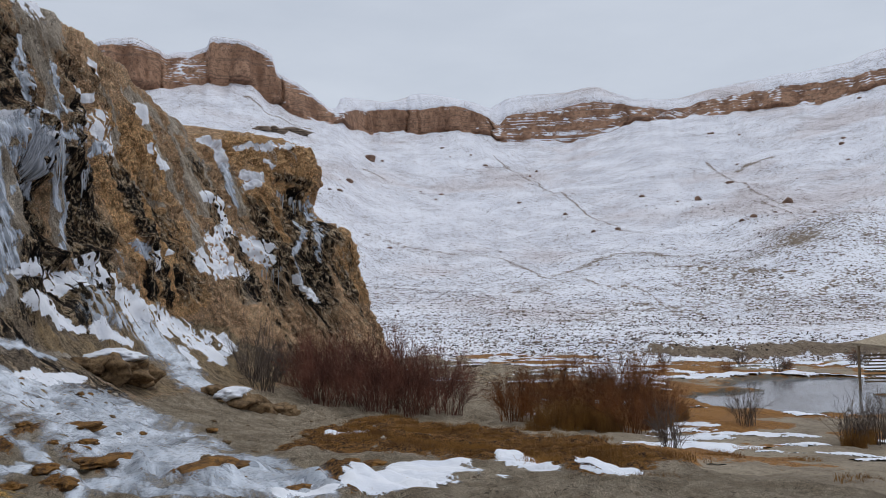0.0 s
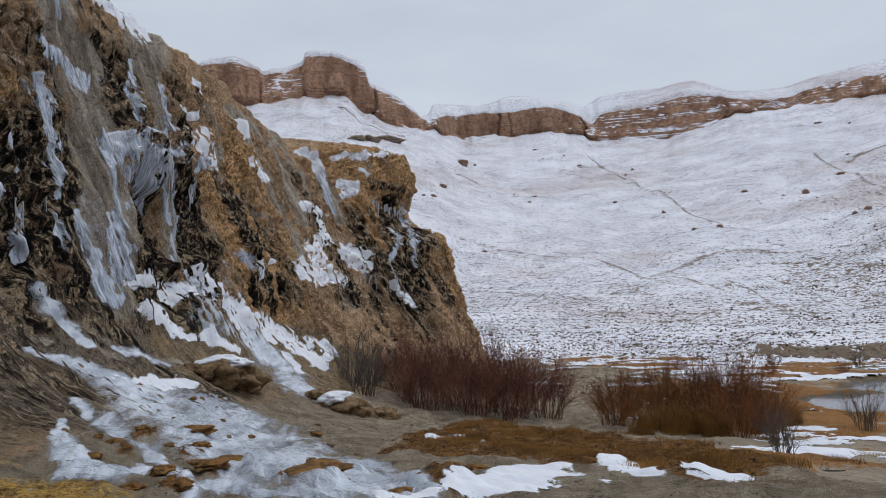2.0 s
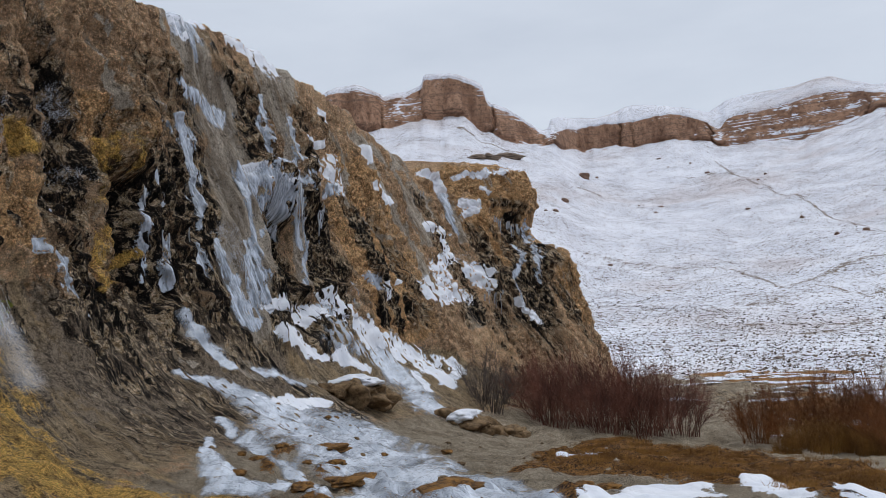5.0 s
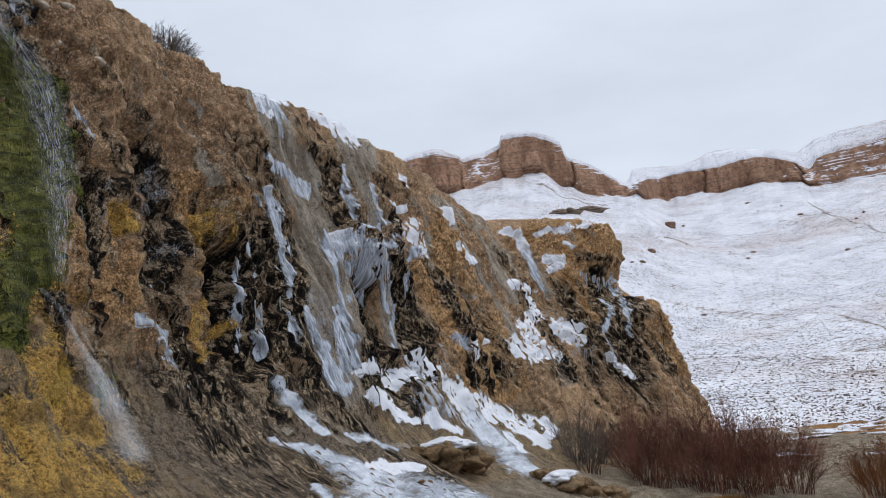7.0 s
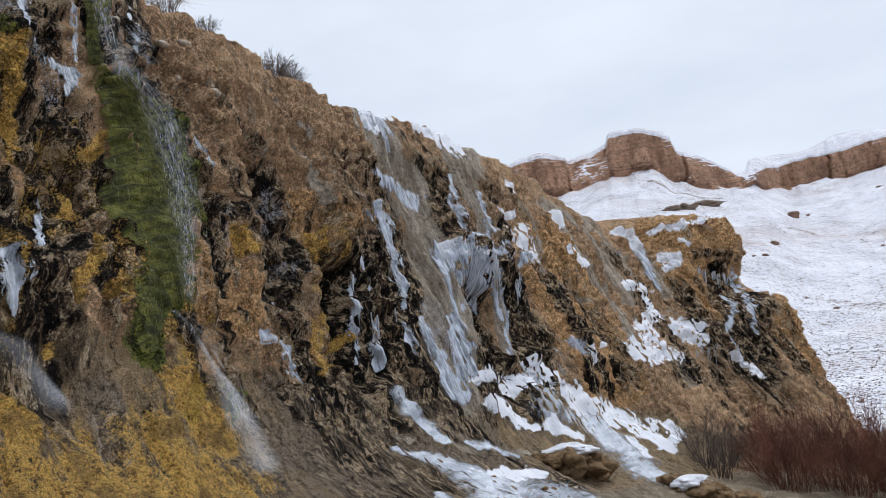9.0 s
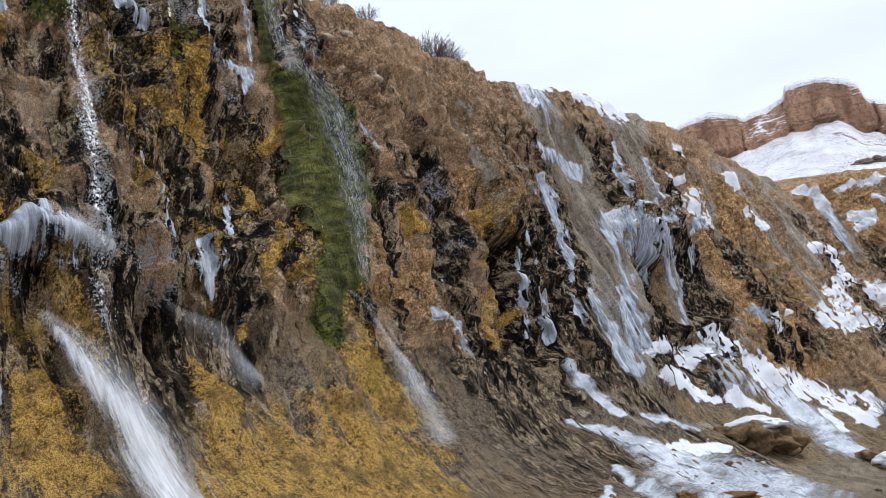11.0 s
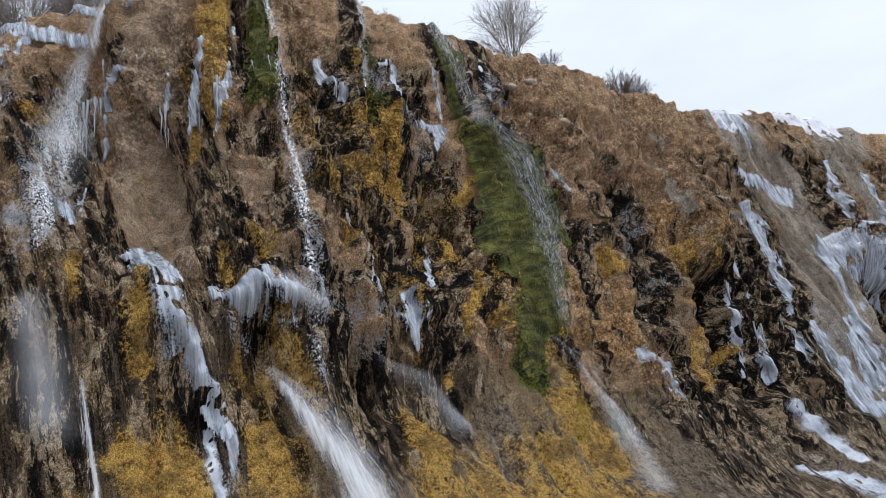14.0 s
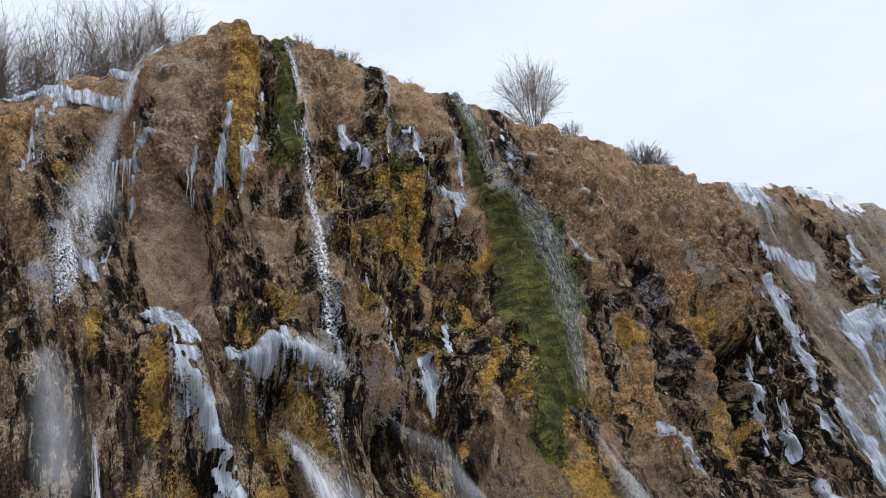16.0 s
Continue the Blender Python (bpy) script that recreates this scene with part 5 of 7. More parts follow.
ribbon("ice", 0.04, 6.85, 5.73, 0.060, 6.70, 5.21, 0.043, 6.35, 4.49, 0.026, deep=1.2)
ribbon("ice", 0.07, 1.84, 4.68, 0.064, 2.05, 4.73, 0.117, 2.05, 4.11, 0.066, deep=0.6)
ribbon("ice", 0.12, 1.91, 4.58, 0.047, 2.12, 4.87, 0.109, 2.19, 4.44, 0.186, 2.12, 3.67, 0.190, 2.12, 3.39, 0.184, 2.19, 3.20, 0.154, 2.26, 3.05, 0.107, 2.40, 2.86, 0.079, 2.54, 2.67, 0.061, 2.47, 2.38, 0.033, deep=1.3)
ribbon("film", 0.02, 2.33, 2.77, 0.065, 2.33, 2.48, 0.090, 2.33, 2.14, 0.068, deep=1.2)
ribbon("ice", 0.10, 2.68, 3.72, 0.093, 2.96, 3.63, 0.130, 3.25, 3.77, 0.148, 3.40, 3.72, 0.214, 3.75, 3.72, 0.198, 4.00, 3.67, 0.095, deep=1.1)
ribbon("ice", 0.08, 3.30, 4.01, 0.042, 3.30, 3.82, 0.131, deep=0.9)
ribbon("ice", 0.10, 5.55, 4.15, 0.081, 5.55, 3.91, 0.160, 5.50, 3.58, 0.069, 5.50, 3.34, 0.017, deep=1.3)
ribbon("ice", 0.04, 4.95, 4.30, 0.159, 5.05, 4.15, 0.159, deep=1.1)
ribbon("ice", 0.05, 7.05, 5.92, 0.030, 6.65, 5.11, 0.055, 6.25, 4.39, 0.036, deep=1.2)
ribbon("ice", 0.06, 11.15, 7.79, 0.080, 11.35, 7.60, 0.137, 11.35, 7.22, 0.057, deep=1.2)
ribbon("ice", 0.04, 16.90, 7.69, 0.102, 18.65, 7.84, 0.126, 18.85, 7.50, 0.073, deep=1.5)
ribbon("ice", 0.10, 20.15, 11.86, 0.530, 20.50, 11.52, 0.722, 20.50, 10.90, 0.261, 20.55, 10.23, 0.111, deep=1.3)
ribbon("ice", 0.08, 19.60, 9.37, 0.179, 20.35, 8.99, 0.388, 20.80, 8.56, 0.373, 20.80, 7.98, 0.132, deep=1.5)
ribbon("ice", 0.12, 19.25, 8.17, 0.095, 19.40, 7.79, 0.227, 19.30, 6.93, 0.196, 19.15, 6.07, 0.191, 18.95, 5.25, 0.140, 18.55, 4.58, 0.038, deep=1.6)
ribbon("ice", 0.05, 18.20, 4.15, 0.071, 18.10, 3.48, 0.165, 17.55, 2.72, 0.061, deep=1.9)
ribbon("ice", 0.05, 16.85, 4.20, 0.044, 16.50, 3.48, 0.115, 16.40, 2.91, 0.072, deep=1.9)
ribbon("ice", 0.05, 16.60, 5.35, 0.033, 16.25, 4.30, 0.047, 16.00, 3.15, 0.044, deep=1.8)
ribbon("ice", 0.05, 17.55, 6.26, 0.059, 17.50, 5.64, 0.058, 17.05, 5.01, 0.019, deep=1.7)
ribbon("ice", 0.06, 12.00, 3.53, 0.026, 12.15, 3.20, 0.101, 12.25, 2.57, 0.142, 12.55, 2.10, 0.042, deep=2.1)
ribbon("ice", 0.04, 11.70, 4.87, 0.035, 13.10, 4.87, 0.099, 13.55, 4.58, 0.051, deep=1.5)
ribbon("ice", 0.04, 11.50, 3.44, 0.115, 11.70, 3.29, 0.071, deep=2.0)
ribbon("ice", 0.10, 23.45, 9.70, 0.108, 22.60, 8.12, 0.223, 22.45, 7.22, 0.241, 21.90, 6.26, 0.260, deep=1.7)
ribbon("ice", 0.08, 24.95, 9.22, 0.148, 24.65, 8.12, 0.219, 24.05, 6.88, 0.173, deep=1.8)
ribbon("ice", 0.18, 21.10, 6.31, 0.312, 21.60, 6.21, 0.697, 22.30, 5.92, 0.697, 22.55, 5.44, 0.270, deep=1.7)
ribbon("ice", 0.10, 20.80, 6.78, 0.092, 20.75, 5.78, 0.150, 20.45, 4.58, 0.119, 20.15, 3.53, 0.133, 20.00, 2.53, 0.168, deep=1.7)
ribbon("ice", 0.08, 19.10, 4.34, 0.055, 19.00, 3.63, 0.142, 19.05, 2.96, 0.208, 19.10, 2.10, 0.335, 19.10, 1.82, 0.154, deep=1.9)
ribbon("ice", 0.06, 20.05, 4.25, 0.075, 19.80, 3.20, 0.141, 19.60, 2.19, 0.210, deep=1.8)
ribbon("ice", 0.07, 22.50, 5.97, 0.149, 23.00, 5.78, 0.167, 23.80, 5.35, 0.114, 23.95, 4.49, 0.066, deep=1.9)
ribbon("ice", 0.10, 24.40, 6.69, 0.232, 25.90, 7.02, 0.382, 29.20, 7.60, 0.339, deep=2.1)
ribbon("ice", 0.06, 26.20, 7.02, 0.131, 25.65, 5.92, 0.095, 25.85, 5.40, 0.048, deep=2.2)
ribbon("ice", 0.05, 23.95, 6.02, 0.068, 24.35, 4.68, 0.088, 23.45, 3.05, 0.113, deep=1.9)
ribbon("snow", 0.06, 21.30, 6.59, 0.197, 21.55, 6.35, 0.373, 22.55, 6.26, 0.230, deep=1.7)
ribbon("snow", 0.05, 20.25, 11.76, 0.921, 21.60, 12.20, 0.454, deep=1.2)
ribbon("snow", 0.04, 22.80, 11.62, 0.445, 24.55, 11.76, 1.155, 25.80, 11.62, 0.679, deep=1.3)
ribbon("snow", 0.05, 26.40, 7.93, 0.180, 29.40, 8.32, 0.591, 29.80, 7.79, 0.405, deep=2.6)
ribbon("snow", 0.05, 26.50, 8.94, 0.124, 28.90, 9.18, 0.158, deep=2.4)
ribbon("snow", 0.05, 30.10, 10.56, 0.179, 30.30, 10.23, 0.212, deep=2.4)
ribbon("snow", 0.05, 33.40, 8.17, 0.235, 34.00, 7.55, 0.239, deep=2.5)
ribbon("snow", 0.05, 33.40, 9.85, 0.236, 33.70, 9.51, 0.315, deep=2.3)
ribbon("snow", 0.06, 38.70, 6.74, 0.377, 40.90, 6.55, 0.692, 40.40, 5.40, 0.803, 42.70, 4.73, 0.424, 43.10, 3.82, 0.182, deep=2.6)
ribbon("snow", 0.06, 38.00, 5.01, 0.329, 36.90, 3.96, 0.416, 33.90, 3.15, 0.475, 36.90, 3.24, 0.561, deep=3.5)
ribbon("snow", 0.05, 44.00, 9.22, 0.428, 44.60, 8.99, 0.367, 43.80, 8.36, 0.263, deep=0.7)
ribbon("snow", 0.05, 43.50, 12.13, 0.387, 43.50, 10.76, 0.354, 43.40, 9.61, 0.228, deep=0.8)
ribbon("snow", 0.04, 44.30, 11.00, 0.227, 45.90, 11.04, 0.278, 47.90, 11.95, 0.378, deep=1.1)
ribbon("snow", 0.04, 44.00, 3.00, 0.186, 44.40, 1.88, 0.312)
ribbon("snow", 0.04, 45.50, 10.18, 0.175, 45.70, 9.89, 0.174, deep=1.1)
ribbon("ice", 0.08, 43.40, 10.18, 0.165, 43.00, 8.41, 0.317, 43.00, 7.07, 0.219, deep=0.8)
ribbon("ice", 0.08, 48.30, 8.32, 0.099, 48.10, 6.83, 0.345, 46.30, 5.64, 0.174, 45.80, 3.96, 0.072, deep=1.5)
ribbon("ice", 0.06, 46.40, 6.55, 0.160, 44.50, 4.30, 0.142, 44.10, 2.72, 0.125)
ribbon("ice", 0.05, 28.50, 3.77, 0.144, 29.30, 3.34, 0.203, deep=2.6)
ribbon("snow", 0.06, 20.20, 2.24, 0.227, 20.90, 2.43, 0.388, 23.35, 2.33, 0.403, deep=1.9)
ribbon("snow", 0.06, 24.15, 2.91, 0.194, 24.95, 2.33, 0.300, 25.95, 1.46, 0.446, 29.10, 1.04, 0.583, 30.10, 0.31, 0.541, 30.10, -0.41, 0.314, deep=3.4)
ribbon("snow", 0.06, 20.50, 1.58, 0.237, 21.20, 1.34, 0.291, 22.20, 1.10, 0.119, deep=2.6)
ribbon("snow", 0.06, 23.05, 1.04, 0.204, 24.05, 0.67, 0.186, deep=2.8)
ribbon("film", 0.04, 23.90, 2.43, 0.310, 23.70, 1.46, 0.495, 25.50, 0.98, 0.578, 26.30, 0.01, 0.617, 25.35, -1.49, 0.553, deep=2.9)
ribbon("snow", 0.05, 30.10, 3.58, 0.138, 29.90, 3.10, 0.209, deep=2.6)
ribbon("snow", 0.05, 31.60, 3.72, 0.164, deep=2.6)
ribbon("snow", 0.05, 33.60, 2.86, 0.240, 37.40, 2.91, 0.388, deep=3.2)
ribbon("snow", 0.05, 32.20, 0.25, 0.122, 32.10, -0.29, 0.229, deep=4.6)
ribbon("ice", 0.05, 26.30, 3.34, 0.089, 26.20, 2.67, 0.130, 27.30, 2.48, 0.096, deep=2.2)
ribbon("film", 0.05, 16.35, 2.10, 0.131, 16.45, 1.70, 0.228, 16.75, 1.28, 0.224, 17.10, 0.98, 0.106, deep=2.4)
ribbon("film", 0.04, 18.05, 0.92, 0.113, 18.65, 0.73, 0.200, 19.60, 0.37, 0.134, deep=2.5)
ribbon("film", 0.04, 14.70, 1.10, 0.097, 15.30, 0.80, 0.161, 16.00, 0.31, 0.257, 17.10, -0.35, 0.500, 18.05, -1.01, 0.698, 17.65, -2.16, 0.966, 16.05, -3.44, 1.015, 13.00, -4.85, 0.813, 11.80, -5.58, 0.541, deep=3.1)
ribbon("film", 0.04, 16.25, -1.25, 0.213, 14.50, -2.82, 0.549, 10.05, -3.96, 0.391, 9.70, -4.70, 0.325, 12.00, -5.95, 0.375, deep=4.1)
ribbon("film", 0.04, 8.20, -3.22, 0.133, 9.00, -3.66, 0.186, 8.10, -4.26, 0.176, 8.55, -4.85, 0.126, deep=5.4)
ribbon("film", 0.03, 12.05, -0.89, 0.067, 9.95, -1.37, 0.133, 8.85, -1.92, 0.194, 9.35, -2.52, 0.122, deep=4.5)
ribbon("film", 0.03, 14.00, -0.35, 0.128, 13.65, -0.77, 0.136, deep=2.3)
ribbon("snow", 0.05, 16.55, 0.07, 0.154, 18.25, -0.11, 0.294, 19.40, -0.41, 0.216, deep=2.5)
ribbon("snow", 0.05, 28.20, 0.37, 0.105, 27.50, -0.41, 0.141, deep=4.1)
ribbon("snow", 0.05, 26.00, -1.86, 0.286, 27.90, -2.04, 0.228, deep=3.9)
ribbon("moss", 0.24, 8.70, 8.08, 0.117, 8.85, 7.89, 0.300, 9.10, 7.07, 0.464, 8.70, 5.64, 0.564, 8.50, 4.63, 0.468, 8.35, 3.91, 0.249, 8.20, 3.48, 0.096, deep=1.3)
ribbon("moss", 0.06, 8.80, 10.95, 0.082, 8.70, 9.94, 0.098, 8.55, 8.56, 0.130, deep=0.9)
ribbon("moss", 0.10, 4.60, 10.85, 0.094, 4.35, 9.08, 0.170, 4.25, 7.93, 0.224, deep=0.7)
ribbon("moss", 0.10, 8.15, 4.20, 0.100, 7.70, 3.58, 0.178, 7.30, 2.86, 0.112, deep=1.6)
ribbon("fall", 0.15, 2.82, 11.67, 0.248, 2.61, 10.61, 0.255, 2.26, 9.94, 0.303, deep=0.6)
ribbon("veil", 0.35, 2.40, 9.66, 0.330, 1.98, 9.13, 0.502, 1.77, 7.98, 0.627, 1.42, 6.45, 0.652, deep=0.6)
ribbon("bead", 0.30, 2.05, 8.94, 0.214, 1.63, 7.41, 0.436, 1.28, 5.73, 0.579, 1.00, 4.58, 0.501, deep=0.6)
ribbon("bead", 0.15, 4.70, 11.52, 0.202, 4.65, 10.37, 0.178, 4.60, 8.99, 0.195, 4.40, 7.65, 0.195, 4.25, 6.21, 0.239, 4.10, 5.16, 0.213, deep=0.7)
ribbon("bead", 0.20, 4.05, 5.06, 0.110, 3.85, 4.11, 0.108, 3.70, 3.44, 0.087, 3.65, 2.96, 0.081, deep=1.2)
ribbon("bead", 0.12, 7.15, 11.71, 0.123, 6.40, 9.56, 0.109, 6.25, 8.51, 0.104, deep=0.9)
ribbon("veil", 0.20, 8.95, 11.57, 0.262, 8.75, 10.37, 0.214, 8.80, 9.22, 0.245, 8.85, 8.27, 0.277, deep=0.9)
ribbon("veil", 0.30, 8.80, 8.22, 0.246, 9.30, 7.84, 0.301, 9.55, 7.12, 0.378, 9.45, 5.97, 0.395, 8.90, 4.82, 0.321, 8.35, 3.63, 0.208, deep=1.2)
ribbon("veil", 0.25, 7.85, 3.29, 0.051, 8.40, 2.91, 0.117, 8.60, 2.38, 0.163, 8.20, 1.76, 0.178, deep=2.3)
ribbon("spray", 0.3, 8.15, 2.81, 0.122, 8.55, 2.33, 0.247, 8.35, 1.58, 0.332, 8.10, 1.10, 0.280, deep=2.6)
ribbon("fall", 0.3, 3.15, 2.96, 0.060, 3.30, 2.67, 0.141, 3.45, 2.33, 0.207, 3.55, 2.00, 0.264, 3.55, 1.46, 0.295, 3.50, 1.10, 0.288, deep=1.3)
ribbon("spray", 0.4, 3.05, 3.00, 0.093, 3.35, 2.72, 0.210, 3.55, 2.24, 0.297, 3.60, 1.58, 0.345, deep=1.4)
ribbon("spray", 0.5, 4.45, 3.15, 0.107, 5.15, 2.91, 0.207, 5.15, 2.38, 0.221, deep=1.9)
ribbon("fall", 0.4, 1.35, 3.00, 0.022, 1.35, 2.67, 0.029, 1.35, 2.29, 0.035, 1.28, 1.88, 0.040, deep=1.1)
ribbon("spray", 0.5, 1.00, 3.48, 0.243, 1.07, 3.10, 0.320, 1.07, 2.72, 0.292, deep=1.3)
ribbon("spray", 0.4, 2.12, 9.13, 0.625, 1.49, 7.02, 0.928, deep=0.6)
ribbon("spray", 0.4, 3.40, 3.67, 0.207, 3.65, 3.53, 0.201, deep=1.2)
ribbon("film", 0.04, 15.75, 0.07, 0.224, 16.45, -0.77, 0.615, 16.65, -1.98, 1.036, 13.55, -4.03, 1.290, 11.35, -4.99, 0.985, deep=3.2)
ribbon("film", 0.04, 12.50, -3.22, 0.389, 10.25, -4.11, 0.384, 9.20, -4.92, 0.232, 9.55, -5.81, 0.244, deep=5.6)
ribbon("film", 0.03, 10.40, -1.13, 0.162, 9.00, -1.73, 0.229, 8.85, -2.34, 0.183, deep=3.7)
ribbon("film", 0.03, 13.75, -1.07, 0.220, 10.90, -2.52, 0.257, 8.60, -3.15, 0.135, deep=4.0)
ribbon("snow", 0.07, 9.15, -6.32, 0.155, 10.15, -7.21, 0.395, 12.00, -8.61, 0.375, 12.60, -9.05, 0.151, deep=2.8)
ribbon("snow", 0.06, 13.15, -9.87, 0.142, 12.85, -10.01, 0.296, 11.20, -9.50, 0.170, deep=3.4)
ribbon("snow", 0.05, 10.95, -8.39, 0.185, 10.60, -8.61, 0.176, deep=1.9)
ribbon("snow", 0.05, 8.65, -5.36, 0.080, 8.80, -6.03, 0.095, deep=4.0)
ribbon("snow", 0.05, 19.20, -6.62, 0.124, 20.55, -7.28, 0.125, deep=5.9)
ribbon("snow", 0.05, 10.75, -10.09, 0.302, 11.60, -10.90, 0.361, deep=1.5)
ribbon("film", 0.04, 9.80, -4.99, 0.325, 10.60, -5.88, 0.572, 9.15, -6.10, 0.264, deep=3.5)
ribbon("ice", 0.10, 2.19, 3.24, 0.111, 2.26, 3.10, 0.110, 2.40, 2.91, 0.091, 2.54, 2.72, 0.067, deep=1.4)
ribbon("ice", 0.08, 2.12, 3.39, 0.112, 2.26, 3.20, 0.109, deep=1.3)
ribbon("ice", 0.08, 22.25, 5.83, 0.120, 22.75, 5.30, 0.139, 23.00, 4.78, 0.039, deep=1.8)
ribbon("ice", 0.08, 21.35, 5.73, 0.122, 21.25, 5.01, 0.117, 20.80, 4.39, 0.037, deep=1.7)


# ---- icicles ----
def icicle(y, u, length, count, spread, seed, out=0.10):
    rng = np.random.default_rng(seed)
    base, n = on_cliff(y, u)
    holder = new("icicle_cluster")
    holder.location = base
    for i in range(count):
        yy, uu = y + rng.uniform(-spread, spread), u + rng.uniform(-0.15, 0.15)
        p, nn = on_cliff(yy, uu)
        p = p + nn * out * rng.uniform(0.6, 1.6) + np.array([0, 0, 0.12]) - base
        L = length * rng.uniform(0.2, 1.1)
        k = 9
        z = np.linspace(0, -L, k)
        wob = 0.02 * np.cumsum(rng.normal(size=(k, 2)), axis=0) * 0.5
        path = np.stack([p[0] + wob[:, 0], p[1] + wob[:, 1], p[2] + z], -1)
        r = (0.003 + 0.034 * L**0.6 * (1 - np.linspace(0, 1, k)) ** 1.25) * rng.uniform(0.5, 1.0) * (1 + 0.16 * rng.normal(size=k))
        part("icicle", tubes("icicle", path[None], np.clip(r, 0.003, None)[None], 7), M_ICICLE, holder)
    return tagged(holder, "cluster of white icicles hanging from a rock ledge", "icicles", "icicle clusters", "thing")


kk = Nodes("icicle_ice")
M_ICICLE = kk.done(kk.mix(kk.step(kk.noise(14, 5, 0.6, None, (1, 1, 0.2)), 0.38, 0.62), (0.50, 0.54, 0.60), (0.76, 0.79, 0.84)), 0.2, kk.bump(kk.noise(40, 3), 0.02, 0.6), 0.5)
kk.put(kk.b.inputs["Transmission Weight"], 0.25)
icicle(2.12, 8.1, 1.1, 8, 0.28, 1, 0.16)
icicle(2.35, 8.9, 0.5, 4, 0.2, 2)
icicle(3.17, 7.6, 0.8, 7, 0.25, 3)
icicle(3.5, 7.75, 0.7, 4, 0.15, 4)
icicle(2.9, 8.6, 0.4, 4, 0.15, 5)
icicle(4.36, 8.2, 0.4, 5, 0.25, 6)
icicle(5.13, 7.7, 0.45, 6, 0.2, 7)
icicle(5.41, 3.8, 0.45, 6, 0.14, 8)
icicle(46.4, 8.0, 2.4, 9, 0.6, 16, 0.2)
icicle(47.3, 7.7, 2.9, 10, 0.6, 17, 0.2)
icicle(43.2, 3.4, 2.0, 8, 0.7, 23)
icicle(17.66, 6.35, 1.39, 2, 0.10, 40)
icicle(16.47, 5.25, 0.83, 2, 0.10, 41)
icicle(15.77, 4.05, 0.72, 3, 0.20, 42)
icicle(16.54, 4.15, 0.89, 4, 0.30, 43)
icicle(17.80, 4.55, 0.94, 4, 0.30, 44)
icicle(26.62, 7.15, 1.18, 7, 0.50, 45)
icicle(27.04, 6.85, 1.30, 6, 0.50, 46)
icicle(23.40, 5.85, 1.06, 9, 0.50, 47)
icicle(23.05, 6.20, 1.34, 5, 0.40, 48)
icicle(23.89, 6.15, 1.76, 6, 0.40, 49)
icicle(19.62, 3.40, 0.66, 5, 0.30, 50)
icicle(25.36, 5.95, 1.64, 5, 0.30, 51)
icicle(39.85, 8.90, 0.91, 4, 0.40, 52)

# ---- valley floor ----
POOLS = ((15.4, 33.6, 4.7, 4.2), (1.6, 32.5, 1.6, 4.0), (20.5, 40.0, 6.0, 4.0))


def pool_mask(x, y):
    m = np.zeros(np.shape(x)) - 1.0
    for cx, cy, a, b in POOLS:
        m = np.maximum(m, 1 - np.hypot((x - cx) / a, (y - cy) / b))
    return m + 0.16 * fbm(x * 0.45, y * 0.45, seed=51)


def ground_z(x, y):
    z = ground_base(x, y) + (0.10 * fbm(x * 0.30, y * 0.30, seed=20) + 0.05 * fbm(x * 1.3, y * 1.3, seed=21)) * sstep(5, 12, np.hypot(x, y))
    return z - 0.45 * sstep(-0.06, 0.12, pool_mask(x, y))


az = np.radians(np.concatenate([np.arange(-180, -36, 4), np.arange(-36, 30, 0.19), np.arange(30, 96, 1.0), np.arange(96, 181, 4)]))
rr = np.concatenate([np.linspace(0.3, 5, 14)[:-1], np.linspace(5, 40, 300)[:-1], np.linspace(40, 75, 90)[:-1], np.linspace(75, 130, 12)])
GA, GR = np.meshgrid(az, rr, indexing="ij")
GX, GY = -GR * np.sin(GA), GR * np.cos(GA)
GZ = ground_z(GX, GY) + 0.02 * fbm(GX * 5, GY * 5, seed=22)
dxg = GX - smooth_table(ST_Y, ST_XF, GY)
lim = smooth_table(ST_Y, ST_ZF, GY) + 14 - 1.1
under = sstep(0.3, -0.6, dxg - lim) * ((GY > -6.5) & (GY < 63.5))
GZ = GZ - 0.7 * under
GZ = GZ + turf_mask(np.degrees(GA), GR, GX, GY) * (0.06 + 0.10 * np.abs(fbm(GX * 0.8, GY * 0.8, seed=83))) * (GR > 8)
turf = sstep(0.05, 0.5, fbm(GX * 0.22, GY * 0.30, seed=25) + 0.9 * sstep(21, 27, GR) - 0.5 * sstep(7, 11, GX) * sstep(30, 24, GR) - 0.25)
turf = np.maximum(turf * sstep(15, 20, GR), turf_mask(np.degrees(GA), GR, GX, GY))
mud = sstep(-0.16, 0.02, pool_mask(GX, GY))
ground, gused = link_grid("ground", GX, GY, GZ)
paint(ground, "cover", [turf, mud * 0.7], gused)
ground.data.materials.append(M_GROUND)
tagged(ground, "sandy valley floor with brown turf and patches of snow", "ground", kind="structure")

# water of the pools
wx, wy = np.meshgrid(np.arange(-2, 30, 0.4), np.arange(24, 50, 0.4), indexing="ij")
pm = pool_mask(wx, wy)
kk = Nodes("pool_water")
kk.done(kk.mix(kk.step(kk.noise(0.4, 4), 0.4, 0.6), (0.14, 0.15, 0.16), (0.25, 0.27, 0.29)), 0.10, kk.bump(kk.noise(5, 4, 0.6, None, (1, 2.5, 1)), 0.01, 0.25), 0.6)
for cx, cy, a, b in POOLS:
    mine = (np.hypot((wx - cx) / a, (wy - cy) / b) < 1.35) & (pm > -0.15)
    w_ob, _ = link_grid("water", wx, wy, 0 * wx - 2.66 + 0.002 * a, mine[:-1, :-1])
    w_ob.data.materials.append(kk.m)
    tagged(w_ob, "still grey pool half skinned with ice", "pool", kind="structure")

